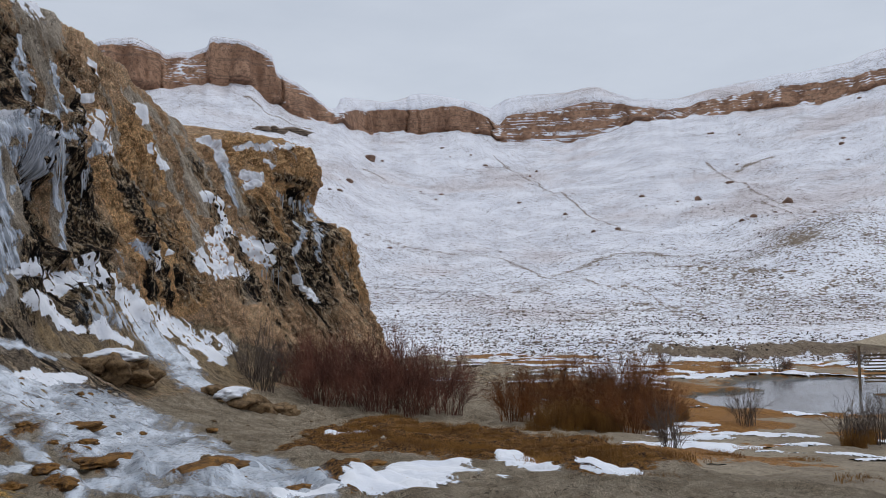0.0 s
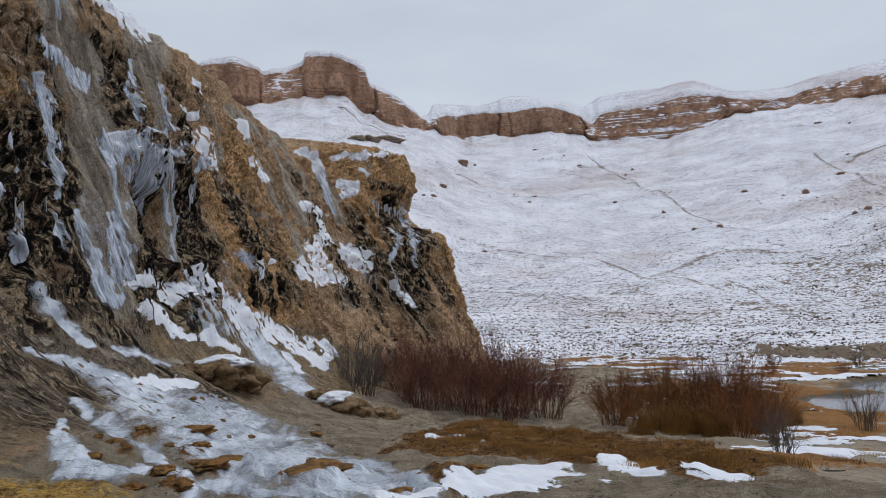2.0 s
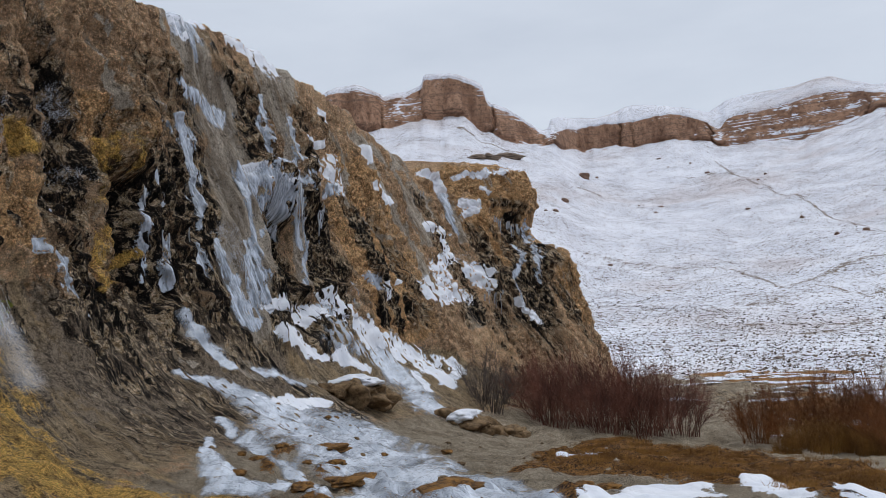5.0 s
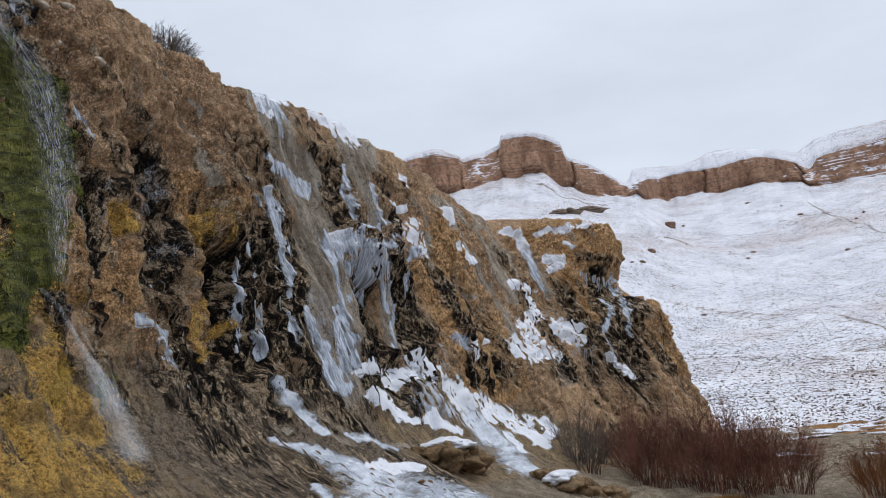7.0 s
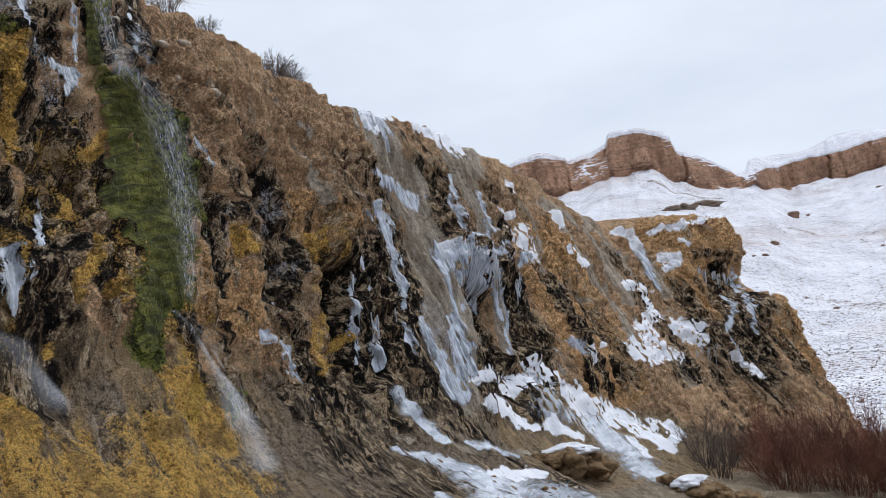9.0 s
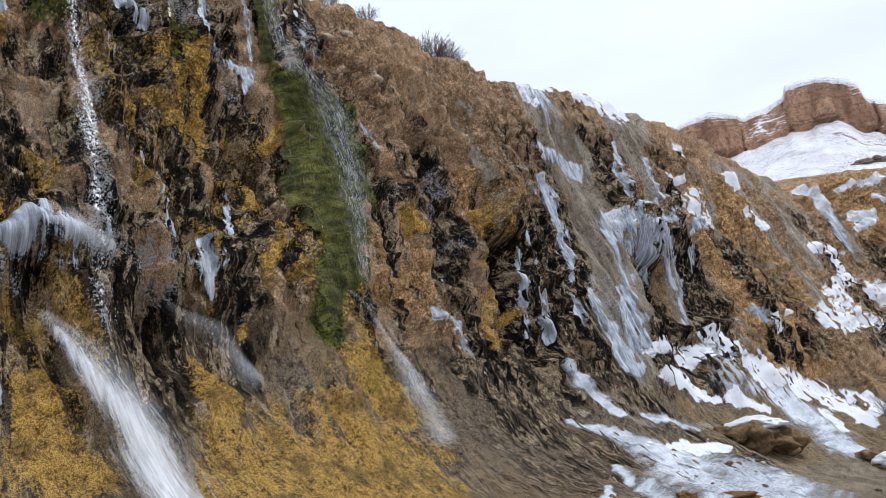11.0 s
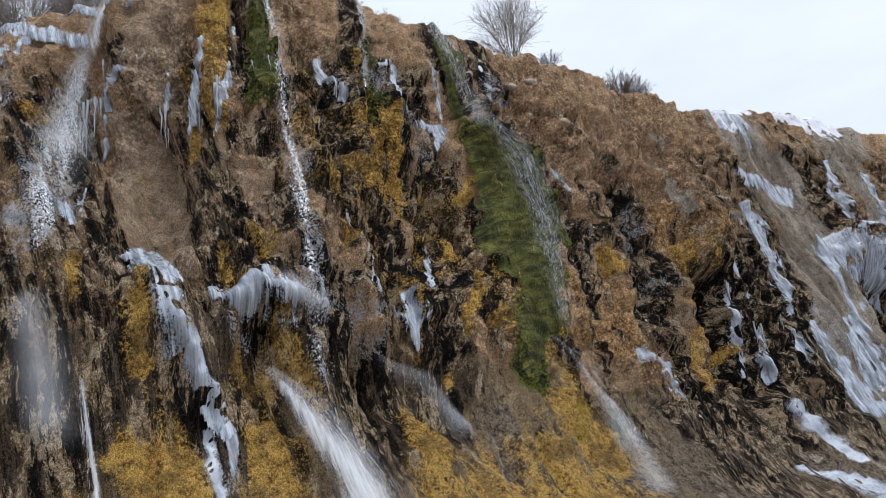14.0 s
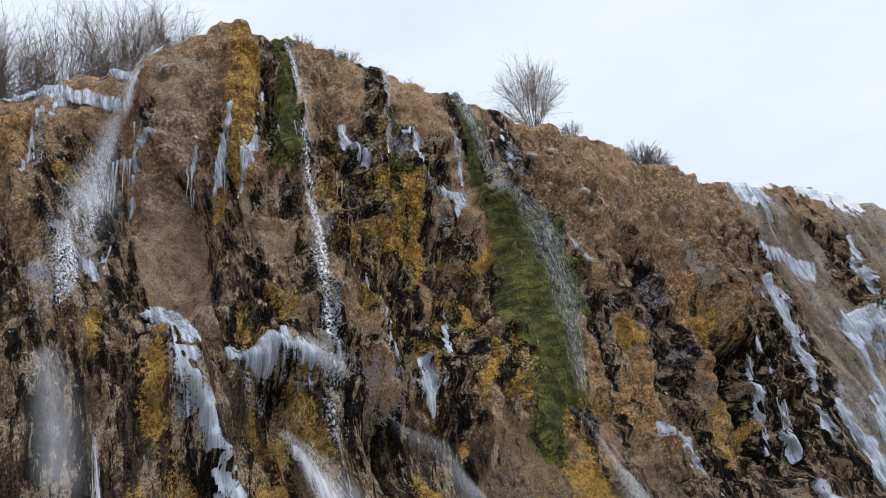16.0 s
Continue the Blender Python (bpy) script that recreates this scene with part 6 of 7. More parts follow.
# scattered snow over the flat
sx, sy = np.meshgrid(np.arange(-6, 40, 0.09), np.arange(15, 62, 0.09), indexing="ij")
sr = np.hypot(sx, sy)
cover = fbm(sx * 0.30, sy * 0.62, seed=61, octaves=6, gain=0.55) - 0.42 + 0.30 * sstep(36, 48, sr) - 0.35 * sstep(22, 17, sr)
cover = np.where(pool_mask(sx, sy) > -0.05, -1, cover)
cover = np.where((sx - smooth_table(ST_Y, ST_XF, sy) < smooth_table(ST_Y, ST_ZF, sy) + 14), cover - 0.35, cover)
h = np.clip(cover, 0, 1) ** 0.5 * 0.13 - 0.02
keep = (cover > -0.02)[:-1, :-1] & (np.hypot(sx, sy) < 60)[:-1, :-1]
snow_cover, _ = link_grid("snow_cover", sx, sy, ground_z(sx, sy) + 0.02 + h, keep)
snow_cover.data.materials.append(M_SNOW)
tagged(snow_cover, "scattered thin snow over the brown valley floor", "snow", kind="stuff")


def ground_patch(cx, cy, a, b, seed, thick=0.09, turn=0.0):
    """A separate patch of snow on the open ground."""
    st = max(min(a, b) / 14, 0.03)
    X, Y = np.meshgrid(np.arange(cx - 1.7 * a, cx + 1.7 * a, st), np.arange(cy - 1.7 * b, cy + 1.7 * b, st), indexing="ij")
    c, s = math.cos(turn), math.sin(turn)
    u, v = ((X - cx) * c + (Y - cy) * s) / a, (-(X - cx) * s + (Y - cy) * c) / b
    m = 1 - np.hypot(u, v) + 0.65 * fbm(u * 1.3, v * 1.3, seed=seed, octaves=5, gain=0.6)
    Z = ground_z(X, Y) + np.sqrt(np.clip(m, 0, 1)) * thick
    ob, _ = link_grid("snow_patch", X, Y, Z - 0.015, (m > -0.02)[:-1, :-1])
    ob.data.materials.append(M_SNOW)
    return tagged(ob, "thin patch of white snow on the sandy ground", "snow", "snow_patch on the flat", "thing")


ground_patch(6.5, 21.0, 1.8, 0.7, 71)
ground_patch(7.4, 25.2, 0.9, 1.3, 72)
ground_patch(9.2, 23.4, 1.6, 0.5, 73)
ground_patch(8.0, 19.6, 0.5, 0.25, 74)
ground_patch(9.6, 19.4, 0.9, 0.22, 75)
ground_patch(7.0, 23.0, 1.2, 0.5, 76)
ground_patch(8.2, 26.6, 0.8, 0.5, 77)
ground_patch(9.4, 21.0, 0.4, 0.2, 78)

# ---- mountain ----
MT_AZ = (-180, -60, -29.9, -27.7, -24.3, -20.7, -18.9, -17.0, -14.2, -13.1, -11.1, -9.0, -7.0, -4.9, -4.1, -3.5, -2.2, -0.8, 1.7, 4.2, 6.7, 7.4, 7.7, 8.8, 10.8, 12.0, 12.4, 14.0, 16.0, 16.7, 16.9, 19.7, 20.0, 22.0, 24.1, 30, 60, 180)
MT_SKY = (12, 14, 15.6, 15.1, 14.8, 14.5, 14.3, 14.0, 13.9, 14.4, 15.2, 14.9, 14.9, 14.7, 14.2, 13.8, 14.2, 14.5, 14.9, 14.3, 14.5, 14.4, 13.8, 14.6, 15.8, 16.3, 17.5, 18.1, 18.3, 18.1, 17.8, 17.2, 17.1, 17.7, 17.2, 15.5, 13, 12)
MT_TOP = (11.5, 13.2, 14.6, 14.4, 14.3, 14.0, 13.9, 13.5, 13.7, 14.1, 14.6, 14.2, 14.0, 13.7, 12.9, 13.2, 13.9, 14.2, 14.1, 14.1, 13.8, 13.6, 13.6, 14.4, 15.7, 16.2, 17.3, 17.9, 18.2, 17.9, 17.6, 17.0, 17.0, 17.4, 17.0, 15.2, 12.6, 11.5)
MT_FOOT = (10, 12, 13.5, 13.1, 12.8, 12.8, 12.8, 12.7, 12.7, 12.4, 11.9, 11.5, 11.7, 11.7, 11.7, 12.2, 12.4, 12.5, 12.3, 12.3, 12.6, 13.0, 12.9, 13.1, 13.5, 14.1, 14.2, 15.4, 15.3, 15.3, 15.3, 14.9, 14.8, 14.5, 14.7, 13.8, 11, 10)
maz = np.concatenate([np.arange(-180, -36, 3), np.arange(-36, 34, 0.10), np.arange(34, 181, 3)])
mv = np.concatenate([np.linspace(0, 0.12, 60)[:-1], np.linspace(0.12, 1, 170)[:-1], np.linspace(1, 2, 56)[:-1], np.linspace(2, 3, 24)])
MA, MV = np.meshgrid(maz, mv, indexing="ij")
rb = smooth_table((-180, -40, 5, 8, 40, 180), (430, 430, 450, 400, 380, 430), MA)
buttress = 7 * fbm(MA * 0.55, 0 * MA, octaves=2, seed=33) + 1.6 * np.abs(fbm(MA * 1.7, 0 * MA, octaves=2, seed=34)) + 1.0 * fbm(MA * 3, MV * 3, octaves=2, seed=35)
foot_el = smooth_table(MT_AZ, MT_FOOT, MA)
calm = smooth_table((-180, -60, -30, -15, -5, 2, 8, 13, 20, 60, 180), (10, 12, 13.2, 12.5, 12.0, 12.3, 13.1, 14.6, 14.9, 11, 10), MA)
foot_el = calm + (foot_el + 0.10 * fbm(MA * 1.2, 0 * MA, octaves=2, seed=36) - calm) * sstep(0.80, 1.0, MV)
zb = rb * np.tan(np.radians(foot_el)) + EYE
zt = (rb + 10) * np.tan(np.radians(smooth_table(MT_AZ, MT_TOP, MA) + 0.07 * fbm(MA * 1.6, 0 * MA, octaves=2, seed=37))) + EYE
zs = (rb + 70) * np.tan(np.radians(smooth_table(MT_AZ, MT_SKY, MA) - 0.5 * sstep(7.5, 8.5, MA) + 0.03 * fbm(MA * 0.9, 0 * MA, octaves=2, seed=39))) + EYE
r0 = 50.0
s1 = np.clip(MV, 0, 1)
R_ = r0 + (rb - r0) * s1**1.3
frac = (R_ - r0) / (rb - r0)
MZ = LAKE - 0.5 + (zb - LAKE + 0.5) * (0.10 * frac + 0.90 * frac**1.8)
c = np.clip(MV - 1, 0, 1)
strata = np.clip(sstep(-3.2, -5, MA) * sstep(-15, -12, MA) + 0.55 * sstep(-13, -16, MA) + 0.9 * sstep(16.6, 17.0, MA) * sstep(20.0, 19.6, MA) + 0.35 * sstep(12.5, 11, MA) * sstep(7, 8, MA), 0, 1)
beds = 8 + 2 * fbm(MA * 0.3, 0 * MA, octaves=2, seed=38)
step_c = c + (0.03 + 0.05 * strata) * np.sin(2 * np.pi * beds * c) / (beds * 0.25) * c * (1 - c)
R_ = R_ + (6 + 8 * strata) * step_c * (c > 0) - buttress * sstep(0, 0.15, c) * (1 - 0.5 * c) * (1 - 0.6 * strata)
CRACKS = (-24.8, -13.4, -3.6, -0.3, 1.7, 2.5, 5.6, 7.3, 11.7, 15.3, 16.85, 19.9, 22.8, 24.1)
for i, a0 in enumerate(CRACKS):
    R_ = R_ + (c > 0) * (1.5 + 1.5 * (i % 3)) * (1 - 0.4 * c) * np.exp(-(((MA - a0 - 0.15 * fbm(MV * 4, 0 * MV, octaves=2, seed=i)) / 0.09) ** 2))
MZ = np.where(MV > 1, zb + (zt - zb) * c, MZ)
t3 = np.clip((MV - 2) / 0.55, 0, 1)
R_ = R_ + 60 * t3 + 300 * np.clip((MV - 2.55) / 0.45, 0, 1)
MZ = MZ + (zs - zt) * (1 - (1 - t3) ** 1.6)
a_ = np.radians(MA)
gul = sstep(75, 170, R_) * (1 - sstep(0.75, 1.0, MV))
MX, MY = -R_ * np.sin(a_), R_ * np.cos(a_)
MZ = MZ + (3.5 * fbm(MX / 55, MY / 90, seed=31) + 1.0 * fbm(MX / 14, MY / 20, seed=32)) * gul
MX0, MY0 = MX.copy(), MY.copy()
# eroded earth bank and hummocks at the foot of the slope
bank = sstep(-12.5, -15, MA) * sstep(61.5, 62.8, R_ + 2.6 * fbm(MX0 / 9, MY0 / 9, octaves=3, seed=44)) * (1 - sstep(66, 90, R_))
MZ = MZ + 0.85 * bank + 0.4 * np.abs(fbm(MX / 5, MY / 5, seed=45)) * sstep(52, 56, R_) * (1 - sstep(75, 100, R_))
mound = 6.5 * np.exp(-(((MA + 26.5) / 5) ** 2) - ((R_ - 165) / 26) ** 2)
MZ = MZ + mound
rock = sstep(0.985, 1.01, MV) * (1 - sstep(1.90, 1.96, MV))
dirt = np.zeros_like(MA)


def track(width, amount, *pts):
    """A bare line across the slope: (azimuth, share of the slope's width) points."""
    p = np.array(pts, float).reshape(-1, 2)
    d = np.full(MA.shape, 1e9)
    for i in range(len(p) - 1):
        e = p[i + 1] - p[i]
        q = np.clip(((MA - p[i, 0]) * e[0] + (MV - p[i, 1]) * 60 * e[1] * 60) / (e[0] ** 2 + (60 * e[1]) ** 2 + 1e-9), 0, 1)
        d = np.minimum(d, np.hypot(MA - p[i, 0] - q * e[0], 60 * (MV - p[i, 1] - q * e[1])))
    d = d + 0.25 * fbm(MA * 2.5, MV * 80, seed=47) * width
    np.maximum(dirt, amount * (1 - sstep(0.4, 1.3, d / width)), out=dirt)


track(0.09, 0.65, -3.8, 0.913, -4.9, 0.847, -8.9, 0.711, -12.1, 0.581, -15.1, 0.480)
track(0.12, 0.6, 5.9, 0.545, 1.0, 0.509, -4.8, 0.446, -8.8, 0.363, -12.7, 0.265)
track(0.14, 0.7, -8.4, 0.352, -10.8, 0.352, -14.7, 0.347, -18.5, 0.320, -22.1, 0.300, -25.2, 0.285)
track(0.1, 0.6, -8.8, 0.310, -16.6, 0.265, -21.7, 0.241)
track(0.12, 0.7, -24.1, 0.231, -25.5, 0.250, -26.5, 0.275)
track(0.1, 0.6, -18.7, 0.795, -20.9, 0.699, -23.6, 0.569, -25.7, 0.521, -26.3, 0.498)
track(0.2, 0.9, -20.7, 0.756, -22.0, 0.762, -23.0, 0.769)
track(0.16, 0.8, 14.2, 0.959, 12.4, 0.946, 9.6, 0.953)
track(0.1, 0.6, -3.9, 0.222, -8.7, 0.212, -12.7, 0.190)
track(0.12, 0.8, 5.9, 0.801, 4.3, 0.775)
track(0.08, 0.6, -1.6, 0.847, -4.9, 0.860)
track(0.1, 0.6, -12.7, 0.305, -16.5, 0.190, -18.0, 0.172)
track(0.1, 0.6, -22.2, 0.599, -24.6, 0.504, -25.3, 0.486)
track(0.12, 0.7, -5.9, 0.185, -11.1, 0.181)
track(0.3, 0.6, -8.0, 0.395, -12.8, 0.434, -18.1, 0.406)
track(0.25, 0.5, -11.9, 0.226, -15.8, 0.217, -18.0, 0.190)
bare = sstep(0.15, 0.6, fbm(MA * 0.16, MV * 16, seed=49)) * sstep(0.14, 0.22, MV) * (1 - sstep(0.42, 0.52, MV)) * sstep(0, -6, MA)
dirt = np.maximum(dirt, 0.34 * bare)
face_of_bank = sstep(-12.5, -15, MA) * np.exp(-(((R_ + 2.6 * fbm(MX0 / 9, MY0 / 9, octaves=3, seed=44)) - 62.2) / 1.0) ** 2)
dirt = np.maximum(dirt, face_of_bank)
dirt = np.maximum(dirt, 0.75 * np.exp(-(((MA + 24.3) / 2.2) ** 2) - ((R_ - 150) / 10) ** 2))
scrub = sstep(52, 58, R_) * (1 - sstep(85, 130, R_)) * 0.34
mount, mused = link_grid("mountain", MX, MY, MZ)
paint(mount, "cover", [rock, np.maximum(strata, 0.85 * sstep(0.60, 0.86, c)), dirt, scrub], mused)
mount.data.materials.append(M_MOUNT)
tagged(mount, "snow-dusted mountainside below a band of red rock", "mountain", kind="structure")


# ---- shrubs and trees ----
def twiggy(name, height, width, stems, twigs, seed, thick=0.012, droop=0.0, spread=0.35):
    """Bare branches: stems that fork into twigs; one mesh."""
    rng = np.random.default_rng(seed)
    K1, K2 = 7, 4
    ang = rng.uniform(0, 2 * np.pi, stems)
    tilt = np.arccos(rng.uniform(0.12, 1.0, stems))
    out = np.stack([np.cos(ang), np.sin(ang), 0 * ang], -1)
    size = rng.uniform(0.55, 1.0, stems) ** 0.6
    b = out * (rng.uniform(0, 1, stems)[:, None] ** 0.6) * width * spread * 0.5
    tip = out * (np.sin(tilt) * size * width * 0.5)[:, None]
    tip[:, 2] = height * (0.30 + 0.70 * np.cos(tilt) * size) * rng.uniform(0.85, 1.05, stems)
    mid_ = b * 0.4 + tip * 0.45
    mid_[:, 2] = tip[:, 2] * (0.62 - droop)
    t = np.linspace(0, 1, K1)
    tt = t[None, :, None]
    P = b[:, None] * (1 - tt) ** 2 + 2 * mid_[:, None] * tt * (1 - tt) + tip[:, None] * tt**2
    P = P + np.cumsum(rng.normal(0, 0.024 * height, (stems, K1, 3)), axis=1) * t[None, :, None]
    P[:, 0, 2] = -0.1
    R1 = thick * (0.6 + 0.8 * rng.uniform(size=stems))[:, None] * (1 - 0.8 * t)[None]
    tp, tr = [], []
    for lvl, (n_t, ln, rad) in enumerate(((twigs, 0.34, 0.5), (twigs, 0.2, 0.32))):
        for _ in range(n_t):
            f = rng.uniform(0.25, 0.98, stems)
            i = np.minimum((f * (K1 - 1)).astype(int), K1 - 2)
            fr = (f * (K1 - 1) - i)[:, None]
            s = np.arange(stems)
            p0 = P[s, i] * (1 - fr) + P[s, i + 1] * fr
            d = P[s, i + 1] - P[s, i]
            d /= np.linalg.norm(d, axis=1, keepdims=True) + 1e-9
            d = d + rng.normal(0, 0.62, (stems, 3)) + np.array([0, 0, 0.25])
            d /= np.linalg.norm(d, axis=1, keepdims=True)
            l = (height * ln * rng.uniform(0.5, 1.1, stems) * (1.1 - 0.5 * f))[:, None, None]
            q = np.linspace(0, 1, K2)[None, :, None]
            path = p0[:, None] + d[:, None] * l * q + np.cumsum(rng.normal(0, 0.012 * height, (stems, K2, 3)), axis=1) * q
            tp.append(path)
            tr.append(np.repeat((thick * rad * np.linspace(1, 0.35, K2))[None], stems, 0))
    me1 = tubes(name, P, np.clip(R1, 0.0025, None))
    me2 = tubes(name, np.concatenate(tp), np.clip(np.concatenate(tr), 0.002, None))
    return me1, me2


def shrub_thing(name, kind, at, label, cat, group, material, turn=0.0, scale=1.0):
    me1, me2 = kind
    e = new(name)
    e.location, e.rotation_euler, e.scale = at, (0, 0, turn), (scale, scale, scale)
    for nm, me in (("trunk", me1), ("crown", me2)):
        if not me.materials:
            me.materials.append(material)
        o = new(nm, me)
        o.parent = e
    return tagged(e, label, cat, group, "thing")


WILLOWS = [twiggy("willow", 2.9, 3.6, 64, 12, 100 + i, 0.010) for i in range(3)]
RUSTS = [twiggy("rusty_willow", 2.5, 3.0, 64, 12, 110 + i, 0.009) for i in range(3)]
THIN = [twiggy("thin_shrub", 1.6, 1.8, 34, 6, 120 + i, 0.011) for i in range(2)]
LOW = [twiggy("low_shrub", 0.6, 1.1, 60, 5, 130 + i, 0.007, 0.1) for i in range(2)]


def terrain_z(x, y):
    """Height of the terrace or the valley floor."""
    xf, zf = float(smooth_table(ST_Y, ST_XF, y)), float(smooth_table(ST_Y, ST_ZF, y))
    dx = x - xf
    if -0.5 < dx < zf + 13:
        return float(on_cliff(y, zf - dx)[0][2])
    return float(ground_z(x, y))


def plant(kinds, name, label, cat, group, material, x, y, turn, scale=1.0, i=0):
    return shrub_thing(name, kinds[i % len(kinds)], (x, y, terrain_z(x, y)), label, cat, group, material, turn, scale)


rng = np.random.default_rng(5)
W = ("willow_shrub", "dense leafless willow shrub with dark red-brown stems", "shrub", "willows below the cliff")
for i, (x, y, s) in enumerate(((-5.0, 30.2, 0.95), (-4.0, 31.0, 1.1), (-3.1, 29.6, 1.05), (-2.2, 30.8, 1.15), (-1.4, 29.2, 1.0), (-0.5, 30.4, 1.0), (0.2, 28.6, 0.8), (-4.3, 28.6, 0.85), (-2.4, 28.0, 0.8), (-1.0, 28.0, 0.75), (-5.9, 32.5, 0.9))):
    plant(WILLOWS, *W, M_WILLOW, x, y, rng.uniform(0, 6), s, i)
Q = ("rusty_willow_shrub", "leafless willow shrub with rust-orange twigs beside the pool", "shrub", "rusty willows")
for i, (x, y, s) in enumerate(((2.6, 28.5, 0.85), (3.4, 27.0, 0.95), (4.4, 28.0, 1.0), (5.0, 26.0, 1.0), (5.9, 27.0, 1.12), (6.6, 28.2, 1.1), (5.6, 24.0, 0.9), (2.2, 26.2, 0.75), (6.9, 26.0, 0.9))):
    plant(RUSTS, *Q, M_RUST, x, y, rng.uniform(0, 6), s, i)
V = ("thin_shrub", "sparse leafless shrub with thin grey-brown branches", "shrub", "thin shrubs")
for i, (x, y, s) in enumerate(((-7.4, 30.5, 1.5), (-6.6, 29.0, 1.25), (-6.9, 31.8, 1.4), (10.0, 26.4, 1.0), (11.0, 21.6, 0.95), (11.9, 21.8, 1.0), (5.3, 18.7, 0.7), (6.3, 22.5, 0.8), (12.5, 23.0, 0.8))):
    plant(THIN, *V, M_GREYB, x, y, rng.uniform(0, 6), s, i)
for i in range(16):
    x = 8 + 26 * rng.uniform()
    plant(THIN if i % 2 else RUSTS, "far_shrub", "small dark leafless shrub on the far side of the flat", "shrub", "far shrubs", M_RUST, x, 44 + 10 * rng.uniform(), rng.uniform(0, 6), rng.uniform(0.5, 0.9) * (1.0 if i % 2 else 0.55), i)


def lip_point(y, back=0.6):
    u = float(smooth_table(ST_Y, ST_ZL, y)) + back
    return on_cliff(y, u)[0]


def lip_shrub(y, s, i, back=0.5):
    p = lip_point(y, back)
    return shrub_thing("cliff_top_shrub", LOW[i % 2], p, "low dry brown shrub growing on the cliff top", "shrub", "shrubs on the cliff top", M_GREYB, i * 1.3, s)


for i, (y, s) in enumerate(((6.1, 0.8), (6.5, 0.7), (7.3, 0.5), (8.1, 0.6), (8.4, 0.45), (13.2, 0.8), (15.6, 1.1), (16.1, 1.25), (16.7, 1.1), (17.1, 0.8), (5.4, 0.6), (2.9, 0.7))):
    lip_shrub(y, s, i)
TREES = [twiggy("bare_tree", 2.1, 2.1, 50, 14, 140, 0.007, 0.0, 0.15), twiggy("bare_tree", 3.6, 3.2, 60, 16, 141, 0.009, 0.0, 0.25)]
for i, (y, back, s) in enumerate(((11.9, 0.5, 1.05), (-0.6, 3.0, 1.05), (0.4, 3.4, 1.1), (1.5, 3.2, 1.0), (2.6, 3.8, 1.05), (3.6, 4.4, 0.8), (-1.8, 3.0, 1.15))):
    shrub_thing("bare_tree", TREES[0 if i == 0 else 1], lip_point(y, back), "small leafless many-stemmed tree on the cliff top", "tree", "trees on the cliff top", M_TREE, i * 2.1, s)


# ---- dry grass ----
def grass_clump(name, height, width, blades, seed):
    g = np.random.default_rng(seed)
    a, r = g.uniform(0, 2 * np.pi, blades), width * 0.5 * np.sqrt(g.uniform(0, 1, blades))
    b = np.stack([r * np.cos(a), r * np.sin(a), 0 * a - 0.03], -1)
    t = np.linspace(0, 1, 3)
    h = height * g.uniform(0.5, 1.1, blades)
    d = g.normal(0, 0.28, (blades, 2)) * h[:, None]
    P = b[:, None] + np.concatenate([d[:, None] * t[None, :, None] ** 2, (h[:, None] * t[None])[..., None]], -1)
    return tubes(name, P, np.repeat((0.006 * (1 - 0.85 * t))[None], blades, 0))


REEDS = [grass_clump("reed_clump", 0.9, 1.1, 480, 150 + i) for i in range(2)]
TUFTS = [grass_clump("grass_tuft", 0.16, 0.8, 130, 160 + i) for i in range(2)]
for me in REEDS + TUFTS:
    me.materials.append(M_STRAW)
for i, (x, y, s) in enumerate(((3.9, 25.2, 1.0), (4.4, 25.6, 1.1), (4.8, 25.0, 0.9), (3.4, 25.6, 0.9), (7.6, 27.6, 1.0), (8.2, 28.2, 0.8), (11.4, 21.9, 0.7), (7.2, 26.6, 0.8), (10.9, 21.3, 0.6), (5.0, 24.2, 0.8), (2.9, 24.6, 0.7))):
    o = new("reed_clump", REEDS[i % 2])
    o.location, o.rotation_euler, o.scale = (x, y, terrain_z(x, y)), (0, 0, i), (s, s, s)
    tagged(o, "clump of straw-yellow dry reeds among the willows", "grass", "reed clumps", "thing")
g = np.random.default_rng(9)
n_t, n_v, blades, blade_faces = 0, 0, [], []
for _ in range(4000):
    x, y = g.uniform(-5, 12), g.uniform(9, 27)
    a_t = math.degrees(math.atan2(-x, y))
    if n_t >= 420 or abs(a_t) > 31:
        continue
    dens = float(turf_mask(np.array(a_t), np.array(math.hypot(x, y)), np.array(x), np.array(y))) ** 2 * 0.5
    dens += 0.05 * float(sstep(0.1, 0.5, fbm(np.array(x * 0.5), np.array(y * 0.5), seed=66))) * (1.0 if x > 2.0 else 0.0)
    if g.uniform() > dens:
        continue
    n_t += 1
    s, spin = g.uniform(0.4, 1.1), g.uniform(0, 6)
    me = TUFTS[n_t % 2]
    v = np.empty(len(me.vertices) * 3, np.float32)
    me.vertices.foreach_get("co", v)
    v = v.reshape(-1, 3) * (s, s, s * 0.8)
    c_, s_ = math.cos(spin), math.sin(spin)
    blades.append(np.stack([v[:, 0] * c_ - v[:, 1] * s_ + x, v[:, 0] * s_ + v[:, 1] * c_ + y, v[:, 2] + terrain_z(x, y)], -1))
    lq = np.empty(len(me.loops), np.int32)
    me.loops.foreach_get("vertex_index", lq)
    blade_faces.append(lq.reshape(-1, 4) + n_v)
    n_v += len(v)
turf_grass = new("winter_grass", quads_mesh("winter_grass", np.concatenate(blades), np.concatenate(blade_faces)))
turf_grass.data.materials.append(M_STRAW)
tagged(turf_grass, "short brown winter grass growing on the turf", "grass", kind="stuff")


